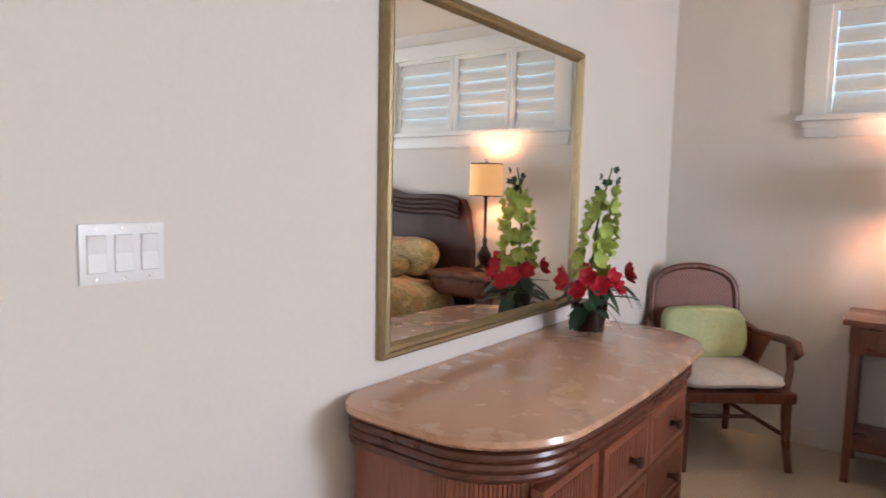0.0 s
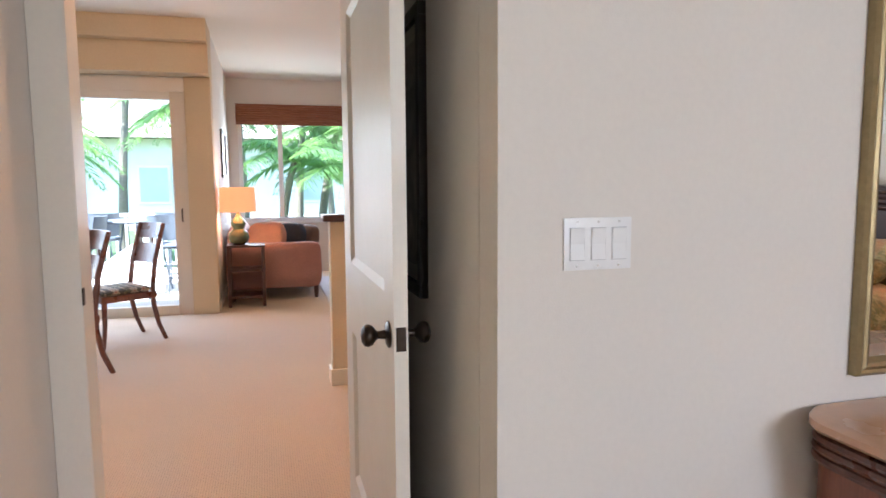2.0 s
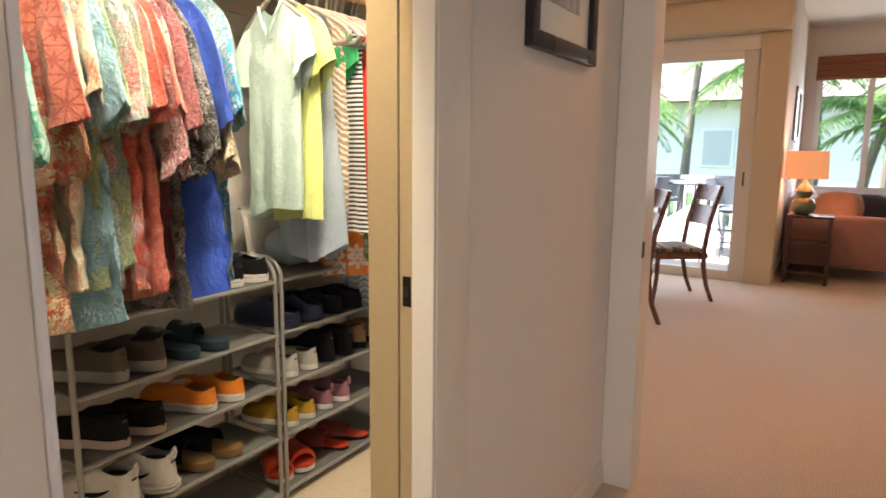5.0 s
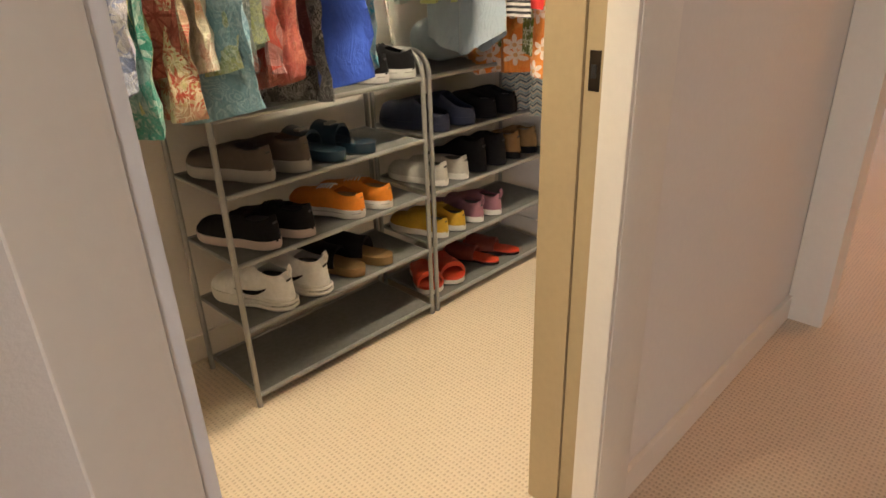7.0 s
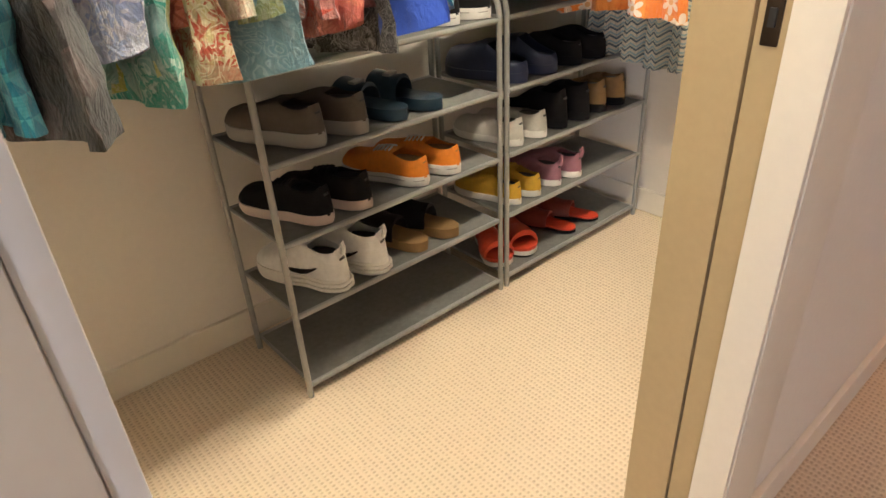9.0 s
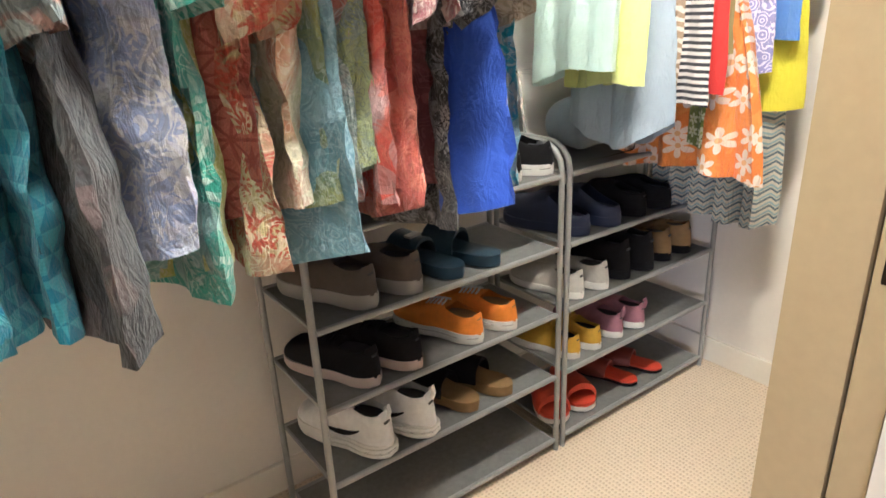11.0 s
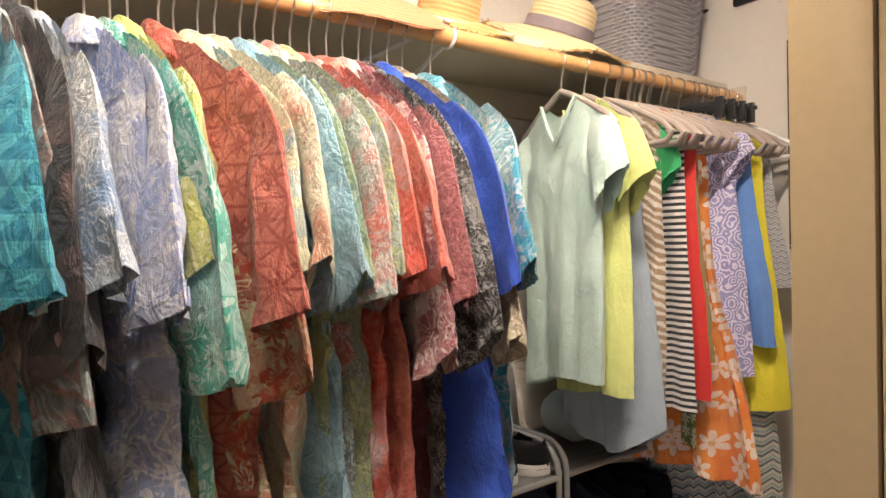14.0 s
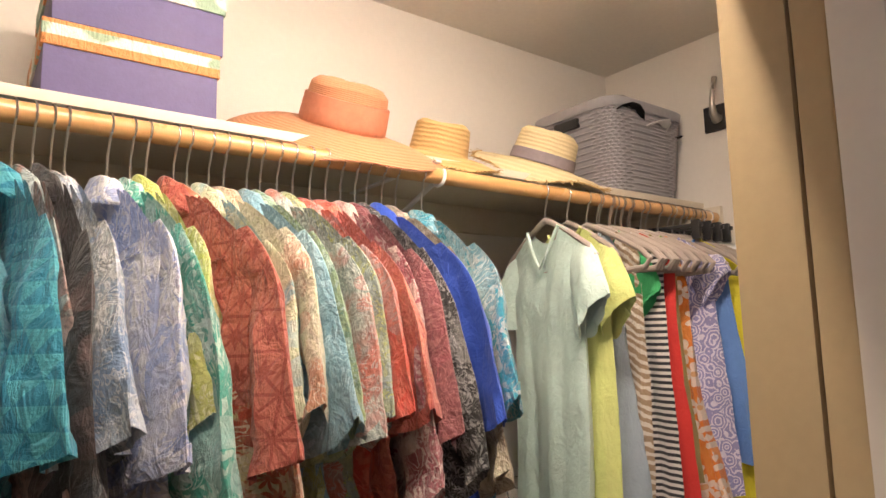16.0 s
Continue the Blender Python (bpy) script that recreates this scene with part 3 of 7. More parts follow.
PRINT, _nt, _bs = graph("faded_landscape_print")
_v = coords(_nt)
_nt.links.new(ramp(_nt, noise_tex(_nt, _v, 9, 6, 0.65, 0.8), [(0.3, (0.18, 0.16, 0.15)), (0.5, (0.42, 0.38, 0.34)), (0.7, (0.66, 0.60, 0.52))]), _bs.inputs["Base Color"])
bedroom_door()
pocket_door()
switch_plate()
picture_frame("picture_vestibule", "black framed faded landscape print on the wall", "y", -0.60, 1, -2.24, -1.744, 1.58, 2.12, 0.045, 0.09)
picture_frame("picture_behind_door", "dark framed glazed picture on the wall behind the door", "y", 0.60, -1, -2.40, -1.99, 0.99, 1.86, 0.04, 0.05)
picture_frame("picture_closet", "thin black framed print on the closet end wall", "x", -2.58, 1, -1.347, -0.98, 1.40, 2.02, 0.012, 0.06)

# ---- closet: shelf, rod, hook ----
ROD_Y, ROD_Z = -1.50, 1.876
shelf = thing("closet_shelf", "painted wooden closet shelf along the back wall", "shelf")
part("board", boxes((-2.578, 0.698, -1.928, -1.545, 1.915, 1.935), bev=0.002), SHELF, shelf)
part("cleat", boxes((-2.578, 0.698, -1.929, -1.91, 1.83, 1.914), bev=0.002), SHELF, shelf)
part("end_cleat", boxes((-2.579, -2.56, -1.909, -1.48, 1.80, 1.914), bev=0.002), SHELF, shelf)
rod = thing("closet_rod", "varnished pine hanging rod beneath the shelf", "closet rod")
bm = bmesh.new()
tube(bm, [(0.69, ROD_Y, ROD_Z), (-0.6, ROD_Y, ROD_Z), (-1.6, ROD_Y, ROD_Z), (-2.558, ROD_Y, ROD_Z)], 0.0185, 20)
part("pole", bm, ROD, rod)
for bx_ in (-1.415, -0.1):
    bk = thing("rod_bracket", "white metal bracket holding rod and shelf", "bracket", "rod brackets")
    bm = bmesh.new()
    tube(bm, [(bx_, ROD_Y + 0.022 * math.sin(radians(a)), ROD_Z - 0.022 * math.cos(radians(a))) for a in range(-100, 131, 20)], 0.004, 6)
    part("cradle", bm, WHITE, bk)
    bm = bmesh.new()
    tube(bm, [(bx_, ROD_Y - 0.02, ROD_Z - 0.012), (bx_, -1.70, 1.80), (bx_, -1.908, 1.66)], 0.006, 6)
    part("strut", bm, WHITE, bk)
    part("arm", boxes((bx_ - 0.008, bx_ + 0.008, -1.905, -1.50, 1.909, 1.914)), WHITE, bk)
    part("wall_plate", boxes((bx_ - 0.012, bx_ + 0.012, -1.929, -1.924, 1.60, 1.82)), WHITE, bk)

hook = thing("wall_hook", "black plate with brushed nickel hook on the wall", "wall hook")
part("plate", boxes((-2.58, -2.566, -1.516, -1.405, 2.172, 2.260), bev=0.004), BLACKPLASTIC, hook)
bm = bmesh.new()
tube(bm, [(-2.566, -1.462, 2.212), (-2.55, -1.462, 2.203), (-2.532, -1.461, 2.222), (-2.524, -1.459, 2.255), (-2.530, -1.456, 2.30), (-2.540, -1.452, 2.345)],
     [0.014, 0.015, 0.013, 0.009, 0.008, 0.010], 12)
part("hook", bm, STEEL, hook, "brushed nickel hook")
# Unseen housings, added to go with the two closet lamps.
for lx_ in (-1.30, -0.68):
    cl = thing("closet_light", "unseen white bar light, added above the closet opening", "wall lamp", "closet lights")
    part("housing", boxes((lx_ - 0.23, lx_ + 0.23, -0.800, -0.776, 2.35, 2.44), bev=0.004), WHITE, cl)
    bm = bmesh.new()
    arc_ = [(-0.801 - 0.030 * math.sin(math.pi * q / 8), 2.395 - 0.035 * math.cos(math.pi * q / 8)) for q in range(9)]
    ring_skin(bm, [[(x, y, z) for y, z in arc_] for x in (lx_ - 0.22, lx_ + 0.22)])
    part("diffuser", bm, WHITE, cl, "frosted white diffuser")

# ---- closet: hangers and garments ----


def wire_hanger(x, rz):
    h = thing("wire_hanger", "thin wire hanger hooked on the closet rod", "hanger", "wire hangers", (x, ROD_Y, ROD_Z), rz)
    bm = bmesh.new()
    pts = [(0, 0.021 * math.cos(radians(a)), 0.021 * math.sin(radians(a))) for a in range(170, -61, -23)]
    pts += [(0, 0.006, -0.034), (0, 0, -0.05), (0, 0, -0.085)]
    tube(bm, pts, 0.0019, 6)
    part("hook", bm, HOOKWIRE, h)
    bm = bmesh.new()
    tube(bm, [(0, 0, -0.083), (0, 0.05, -0.122), (0, 0.16, -0.222), (0, 0.15, -0.228), (0, 0, -0.229), (0, -0.15, -0.228), (0, -0.16, -0.222), (0, -0.05, -0.122), (0, 0, -0.083)], 0.002, 5)
    part("shoulder_bar", bm, HOOKWIRE, h)
    return h


def tube_hanger(x, rz, mat=None, label="ivory velvet hanger with a chrome hook"):
    h = thing("velvet_hanger", label, "hanger", "velvet hangers", (x, ROD_Y, ROD_Z), rz)
    bm = bmesh.new()
    pts = [(0, 0.021 * math.cos(radians(a)), 0.021 * math.sin(radians(a))) for a in range(170, -61, -23)]
    pts += [(0, 0.006, -0.034), (0, 0, -0.05), (0, 0, -0.08)]
    tube(bm, pts, 0.0022, 6)
    part("hook", bm, HOOKWIRE, h, "chrome hook")
    bm = bmesh.new()
    pts = [(0, 0, -0.074), (0, 0.03, -0.085), (0, 0.10, -0.118), (0, 0.175, -0.160), (0, 0.20, -0.185), (0, 0.185, -0.205), (0, 0.12, -0.208), (0, 0, -0.208)]
    pts += [(0, -y, z) for _, y, z in pts[-2::-1]]
    tube(bm, pts, 0.0075, 8)
    part("frame", bm, mat or HANGWHITE, h)
    return h


def smooth01(t):
    t = min(1, max(0, t))
    return t * t * (3 - 2 * t)


def cloth_body(hs, hh, zt, zs, hem, thick, neck, dip, folds, amp, seed, slant=0.0, waist=0.0, round_hem=0.0, vee=2.0, crease=1.0, nu=22, nv=28):
    """A hanging garment's body in its own frame: x thickness, y across, z below the rod. hs, hh: half widths at shoulder and hem;
    zt, zs, hem: heights of neck, shoulder tip and hem; neck: half width of the neck; dip: depth of the neckline."""
    rings = []
    rnd = random.Random(seed)
    ph, ph2, lean = rnd.random() * 6, rnd.random() * 6, rnd.uniform(-1, 1) * 0.012
    for j in range(nv + 1):
        v = j / nv
        ring = []
        for side in (1, -1):
            us = [-1 + 2 * i / nu for i in range(nu + 1)]
            for u in (us if side > 0 else us[::-1]):
                au = abs(u)
                hw = hs + (hh - hs) * smooth01((v - 0.12) / 0.88) - waist * math.exp(-((v - 0.45) / 0.2) ** 2)
                y0 = u * hs
                if abs(y0) < neck:
                    q = 1 - (abs(y0) / neck) ** (vee if side > 0 else 2.0)
                    top = zt - (dip if side > 0 else dip * 0.35) * q
                else:
                    top = zt + (zs - zt) * ((abs(y0) - neck) / (hs - neck)) ** 1.15
                bot = hem - slant * u + round_hem * (u * u - 0.4) + 0.012 * math.sin(3 * u + ph)
                z = top + (bot - top) * v
                y = u * hw + lean * v * 3
                fold = amp * smooth01(v * 1.3) * (math.sin(folds * math.pi * u + ph + 1.3 * math.sin(2 * v + ph2)) + 0.45 * math.sin(folds * 2.3 * math.pi * u + ph2))
                th = thick * (0.30 + 0.70 * smooth01(v * 4)) * (1 + 0.35 * v) * max(0.0, 1 - au ** 3.5) ** 0.55
                p = Vector((side * th + fold + lean * v, y, z))
                w = crease * (noise.noise(Vector((y * 9 + seed * 3.1, z * 7, side))) * 0.013 + noise.noise(Vector((y * 34 + seed, z * 20, side * 3))) * 0.008)
                rumple = crease * smooth01((au - 0.55) / 0.4) * smooth01((v - 0.2) * 3)
                y += rumple * (0.012 * noise.noise(Vector((seed, z * 11, side * 0.4))) + 0.006 * noise.noise(Vector((seed * 2, z * 34, side))))
                ring.append((p.x + w * smooth01(v * 5 + 0.25) * (1 if side > 0 else 0.8), y, z))
        rings.append(ring)
    bm = bmesh.new()
    ring_skin(bm, rings, True, False)
    return bm


def sleeve_mesh(sgn, y0, z0, length, out, w0, w1, deep, seed, soft=1.0):
    """A short sleeve hanging flat from the shoulder, its cuff square to the sleeve and puckered at the seam."""
    rnd = random.Random(seed)
    ph, ph2 = rnd.random() * 6, rnd.random() * 6
    n, rows = 30, 18
    ax = Vector((0, sgn * out, -length)).normalized()
    across = Vector((0, -ax.z, ax.y)) * sgn if sgn > 0 else Vector((0, ax.z, -ax.y))
    across = across.normalized()
    base = Vector((0, sgn * y0, z0))
    rings = []
    for j in range(rows + 1):
        v = j / rows
        bend = Vector((0.007 * math.sin(3 * v + ph), -sgn * 0.022 * v * v, 0))
        c = base + ax * (length * v) + bend
        grow = 0.50 + 0.50 * math.sqrt(smooth01(v * 3.2))
        w = (w0 + (w1 - w0) * v) * grow
        d = deep * (0.30 + 0.70 * smooth01(v * 2.2))
        ring = []
        for k in range(n):
            a = k * math.tau / n
            cx, cy = math.cos(a), math.sin(a)
            fold = soft * 0.011 * smooth01(v * 1.6) * (math.sin(3.1 * cy + ph + 1.5 * v) + 0.5 * math.sin(7.3 * cy + ph2))
            pucker = soft * 0.0035 * smooth01((v - 0.80) / 0.12) * math.sin(21 * cy + ph) - soft * 0.004 * math.exp(-((v - 0.90) / 0.022) ** 2) * cx
            q = c + across * (w * cy) + Vector((d * cx * abs(cx) ** 0.4 + fold + pucker, 0, 0))
            wob = noise.noise(Vector((q.y * 16 + seed, q.z * 12, cx * 1.5))) * 0.014 + noise.noise(Vector((q.y * 44 + seed, q.z * 36, cx * 3))) * 0.006
            low = ax * (0.012 * v ** 6 * math.sin(2.6 * cy + ph2) - 0.012 * v ** 4 * cy * sgn - 0.014 * v ** 4 * abs(cy) ** 3)
            ring.append(q + low + Vector((wob * soft * smooth01(v * 3 + 0.2) * (cx if abs(cx) > 0.2 else 0.2), 0, 0)))
        rings.append(ring)
    hemr = []
    c = base + ax * length
    for p in rings[-1]:
        hemr.append(Vector(p) + Vector(((c.x - p[0]) * 0.35, 0, 0)) - ax * 0.022)
    bm = bmesh.new()
    ring_skin(bm, rings + [hemr], True, False)
    return bm


def collar_mesh(seed, w=0.050, depth=0.024, z=-0.128, h=0.046):
    """A folded shirt collar: a stand round the hanger's neck and a leaf turned down over it, open at the throat."""
    r = random.Random(seed)
    n = 28
    lift = r.uniform(-0.004, 0.005)
    prof = ((1.02, 0.0), (0.90, 0.5), (0.76, 0.88), (0.74, 1.0), (0.88, 0.95), (1.20, 0.5), (1.48, 0.04), (1.46, -0.05))
    rings = []
    for q, f in prof:
        ring = []
        for k in range(n):
            a = k * math.tau / n
            throat = max(0.0, -math.cos(a)) ** 1.5
            flank = abs(math.sin(a)) ** 2.5
            wob = 0.003 * math.sin(3 * a + seed) * f
            ring.append((q * depth * math.cos(a) + wob, q * w * math.sin(a), z + (h + lift) * f * (1 - 0.45 * throat) - 0.030 * throat - 0.016 * flank + 0.004 * math.sin(2 * a + seed)))
        rings.append(ring)
    bm = bmesh.new()
    ring_skin(bm, rings, True, False)
    return bm


def shirt(x, mat, label, seed, rz=0.0, hem=-0.98, sleeve=0.33, thick=0.024, size=1.0, girth=0.93):
    s = thing("aloha_shirt", label, "shirt", "aloha shirts on the rod", (x, ROD_Y, ROD_Z), rz)
    r = random.Random(seed)
    hs = (0.205 + r.uniform(-0.008, 0.012)) * size
    zs = -0.220 + r.uniform(-0.012, 0.012)
    part("body", cloth_body(hs, hs * girth, -0.112, zs, hem + r.uniform(-0.03, 0.03), thick, 0.055, 0.012, r.choice((2.0, 2.6, 3.1)), 0.014, seed, round_hem=0.03, crease=1.35, nu=26, nv=40), mat, s)
    part("collar", collar_mesh(seed), mat, s)
    for sg in (1, -1):
        part("sleeve", sleeve_mesh(sg, hs - 0.060, zs + 0.020, sleeve + 0.012 + r.uniform(-0.02, 0.02), 0.105 + r.uniform(-0.025, 0.025), 0.090, 0.108 + r.uniform(-0.006, 0.010), thick * 1.3, seed + 7 * sg, 1.3), mat, s)
    # yoke seam across the shoulders
    bm = bmesh.new()
    tube(bm, [(thick * (0.52 + 0.30 * (1 - (q / 5) ** 2)), hs * 0.16 * q, zs - 0.012 - 0.010 * (1 - (q / 5) ** 2)) for q in range(-5, 6)], 0.0018, 4)
    part("yoke_seam", bm, mat, s)
    return s


def top(x, mat, label, name, seed, rz=0.0, hem=-0.8, hs=0.18, hh=0.19, zs=-0.165, zt=-0.098, sleeve=0.0, out=0.07, thick=0.018, neck=0.075, dip=0.06, folds=3.0, amp=0.012,
        slant=0.0, sw=0.07, waist=0.0, round_hem=0.0, vee=2.0, category="top"):
    s = thing(name, label, category, "garments on velvet hangers", (x, ROD_Y, ROD_Z), rz)
    part("body", cloth_body(hs, hh, zt, zs, hem, thick, neck, dip, folds, amp, seed, slant, waist, round_hem=round_hem, vee=vee, crease=0.4), mat, s)
    if sleeve:
        for sg in (1, -1):
            part("sleeve", sleeve_mesh(sg, hs - 0.04, zs - 0.005, sleeve, out, sw, sw * 1.12, thick * 1.1, seed + 5 * sg, 0.6), mat, s)
    # neck band
    bm = bmesh.new()
    pts = []
    for k in range(13):
        t = -1 + k / 6
        pts.append((thick * 0.36 + 0.003 + 0.012 * (1 - t * t), t * neck, zt - dip * (1 - abs(t) ** vee)))
    tube(bm, pts, 0.0045, 6)
    part("neckband", bm, mat, s)
    return s


C = {
    "teal_tri": cloth("teal_triangle_cotton", "tri", ((0.012, 0.22, 0.33), (0.07, 0.38, 0.47), (0.04, 0.31, 0.41)), 0.028),
    "greybrown": cloth("grey_brown_tropical_cotton", "tropic", ((0.17, 0.20, 0.20), (0.32, 0.19, 0.16), (0.58, 0.40, 0.36), (0.40, 0.46, 0.46)), 0.10),
    "greypalm": cloth("grey_etched_palm_cotton", "leaf", ((0.23, 0.27, 0.31), (0.29, 0.34, 0.38), (0.13, 0.24, 0.44), (0.58, 0.60, 0.60)), 0.07),
    "bluelav": cloth("blue_lavender_palm_cotton", "leaf", ((0.50, 0.50, 0.62), (0.30, 0.36, 0.58), (0.15, 0.23, 0.52), (0.80, 0.70, 0.70)), 0.14),
    "seagreen": cloth("sea_green_floral_cotton", "leaf", ((0.03, 0.27, 0.20), (0.05, 0.34, 0.26), (0.13, 0.36, 0.34), (0.48, 0.62, 0.56)), 0.12),
    "lime": cloth("lime_leaf_cotton", "leaf", ((0.42, 0.46, 0.08), (0.50, 0.52, 0.16), (0.36, 0.42, 0.08), (0.66, 0.66, 0.40)), 0.08),
    "salmon": cloth("salmon_geometric_cotton", "tapa", ((0.52, 0.145, 0.10), (0.44, 0.105, 0.07), (0.35, 0.07, 0.048)), 0.056),
    "creamgreen": cloth("cream_and_green_leaf_cotton", "leaf", ((0.50, 0.50, 0.32), (0.56, 0.54, 0.40), (0.46, 0.16, 0.08), (0.60, 0.58, 0.46)), 0.09),
    "palegreen": cloth("pale_green_cotton_with_blue_flowers", "leaf", ((0.42, 0.49, 0.30), (0.50, 0.55, 0.36), (0.10, 0.32, 0.48), (0.62, 0.63, 0.46)), 0.11),
    "redcream": cloth("red_and_cream_floral_cotton", "leaf", ((0.50, 0.42, 0.20), (0.42, 0.06, 0.03), (0.44, 0.08, 0.04), (0.60, 0.55, 0.38)), 0.10),
    "bluegrey": cloth("dusty_blue_leaf_cotton", "leaf", ((0.17, 0.33, 0.42), (0.21, 0.38, 0.47), (0.13, 0.28, 0.37), (0.30, 0.47, 0.54)), 0.11),
    "greenleaf": cloth("green_leaf_cotton", "leaf", ((0.16, 0.26, 0.18), (0.24, 0.33, 0.18), (0.40, 0.45, 0.14), (0.34, 0.44, 0.38)), 0.09),
    "sage": cloth("sage_grey_cotton", "leaf", ((0.22, 0.27, 0.27), (0.28, 0.33, 0.30), (0.50, 0.10, 0.06), (0.44, 0.47, 0.44)), 0.07),
    "limegrey": cloth("lime_and_grey_panel_cotton", "leaf", ((0.42, 0.46, 0.18), (0.30, 0.36, 0.34), (0.46, 0.50, 0.22), (0.16, 0.20, 0.20)), 0.06),
    "red": cloth("bright_red_cotton", "leaf", ((0.54, 0.07, 0.045), (0.56, 0.09, 0.055), (0.40, 0.36, 0.36), (0.52, 0.12, 0.08)), 0.14),
    "coral": cloth("coral_leaf_cotton", "leaf", ((0.56, 0.17, 0.11), (0.60, 0.22, 0.15), (0.40, 0.09, 0.07), (0.44, 0.10, 0.08)), 0.10),
    "maroonwhite": cloth("maroon_and_white_leaf_cotton", "leaf", ((0.24, 0.06, 0.08), (0.30, 0.09, 0.11), (0.44, 0.34, 0.30), (0.54, 0.46, 0.42)), 0.09),
    "maroon": cloth("plum_maroon_cotton", "leaf", ((0.17, 0.04, 0.05), (0.22, 0.06, 0.07), (0.12, 0.03, 0.035), (0.26, 0.09, 0.09)), 0.10),
    "blackwhite": cloth("black_cotton_with_white_line_print", "leaf", ((0.012, 0.012, 0.014), (0.015, 0.015, 0.017), (0.02, 0.02, 0.022), (0.34, 0.34, 0.33)), 0.06),
    "blue": cloth("royal_blue_cotton", "plain", ((0.025, 0.085, 0.52),), 0.1),
    "tanleaf": cloth("tan_and_brown_leaf_cotton", "leaf", ((0.36, 0.29, 0.20), (0.22, 0.17, 0.12), (0.48, 0.44, 0.30), (0.52, 0.46, 0.36)), 0.09),
    "turq": cloth("turquoise_white_frond_cotton", "leaf", ((0.02, 0.30, 0.42), (0.03, 0.34, 0.47), (0.05, 0.26, 0.36), (0.52, 0.56, 0.54)), 0.13),
    "darkcamo": cloth("charcoal_tropical_cotton", "tropic", ((0.014, 0.013, 0.015), (0.034, 0.028, 0.028), (0.14, 0.088, 0.084), (0.040, 0.046, 0.052)), 0.11),
    "mint": cloth("mint_jersey", "plain", ((0.60, 0.77, 0.70),), 0.1),
    "limetee": cloth("pale_lime_jersey", "plain", ((0.64, 0.70, 0.24),), 0.1),
    "chambray": cloth("light_chambray", "plain", ((0.34, 0.41, 0.48),), 0.1),
    "tanstripe": cloth("tan_and_cream_wavy_stripe", "slant", ((0.34, 0.24, 0.15), (0.64, 0.58, 0.50)), 0.022),
    "green": cloth("kelly_green_jersey", "plain", ((0.03, 0.36, 0.12),), 0.1),
    "bwstripe": cloth("black_and_white_stripe_jersey", "stripe", ((0.025, 0.025, 0.03), (0.66, 0.62, 0.58)), 0.016),
    "redtop": cloth("scarlet_jersey", "plain", ((0.60, 0.03, 0.02),), 0.1),
    "olive": cloth("olive_satin", "plain", ((0.28, 0.22, 0.08),), 0.1),
    "orange": cloth("orange_cotton_with_white_flowers", "floral", ((0.72, 0.20, 0.025), (0.74, 0.60, 0.50), (0.66, 0.36, 0.16), (0.74, 0.25, 0.04)), 0.075),
    "lavender": cloth("lavender_swirl_print", "swirl", ((0.28, 0.27, 0.50), (0.66, 0.62, 0.74)), 0.017),
    "cornflower": cloth("cornflower_blue_jersey", "plain", ((0.12, 0.26, 0.62),), 0.1),
    "yellow": cloth("lemon_yellow_cotton", "plain", ((0.70, 0.62, 0.02),), 0.1),
    "greyprint": cloth("grey_blue_border_print", "zig", ((0.46, 0.46, 0.46), (0.30, 0.32, 0.42), (0.52, 0.50, 0.48), (0.12, 0.13, 0.18)), 0.016),
    "greenfloral": cloth("green_floral_cotton", "floral", ((0.14, 0.18, 0.03), (0.52, 0.55, 0.36), (0.30, 0.34, 0.10), (0.18, 0.22, 0.04)), 0.035),
    "zigzag": cloth("cream_and_slate_zigzag_print", "zig", ((0.56, 0.52, 0.42), (0.10, 0.14, 0.17), (0.46, 0.47, 0.40), (0.26, 0.38, 0.42)), 0.026),
}

SHIRTS = [
    # The first two shirts hang out of view and are kept to block light.
    (-0.500, "turq", "turquoise aloha shirt with white fronds on a hanger", -0.95),
    (-0.555, "teal_tri", "teal triangle-patterned aloha shirt on a hanger", -1.0),
    (-0.614, "teal_tri", "teal triangle-patterned aloha shirt on a hanger", -1.0),
    (-0.640, "greybrown", "grey and brown tropical aloha shirt on a hanger", -0.80),
    (-0.664, "darkcamo", "charcoal tropical aloha shirt on a hanger", -1.03),
    (-0.683, "greypalm", "grey aloha shirt with pale etched palms", -0.74),
    (-0.743, "bluelav", "blue and lavender palm-print aloha shirt", -0.94),
    (-0.777, "seagreen", "sea-green aloha shirt with white flowers", -0.99),
    (-0.801, "lime", "lime-yellow leaf-print aloha shirt", -0.97),
    (-0.845, "salmon", "salmon-red geometric-print aloha shirt", -0.93),
    (-0.867, "redcream", "red and cream floral aloha shirt", -0.99),
    (-0.904, "palegreen", "pale green aloha shirt with blue flowers", -0.93),
    (-0.931, "creamgreen", "cream and green leaf-print aloha shirt", -0.94),
    (-0.973, "bluegrey", "dusty blue leaf-print aloha shirt", -0.98),
    (-0.998, "greenleaf", "green leaf-print aloha shirt", -0.92),
    (-1.031, "sage", "sage-grey patterned aloha shirt", -0.92),
    (-1.062, "limegrey", "lime and grey panelled aloha shirt", -0.90),
    (-1.098, "red", "bright red aloha shirt on a hanger", -0.93),
    (-1.132, "coral", "coral leaf-print aloha shirt", -0.96),
    (-1.165, "maroonwhite", "maroon and white leaf-print aloha shirt", -0.93),
    (-1.198, "maroon", "plum-maroon aloha shirt on a hanger", -0.93),
    (-1.225, "blackwhite", "black aloha shirt with white line print", -1.0),
    (-1.262, "blue", "plain royal blue short-sleeved shirt", -0.98),
    (-1.297, "tanleaf", "tan and brown leaf-print aloha shirt", -0.95),
    (-1.365, "turq", "turquoise aloha shirt with white fronds on a hanger", -0.96),
]
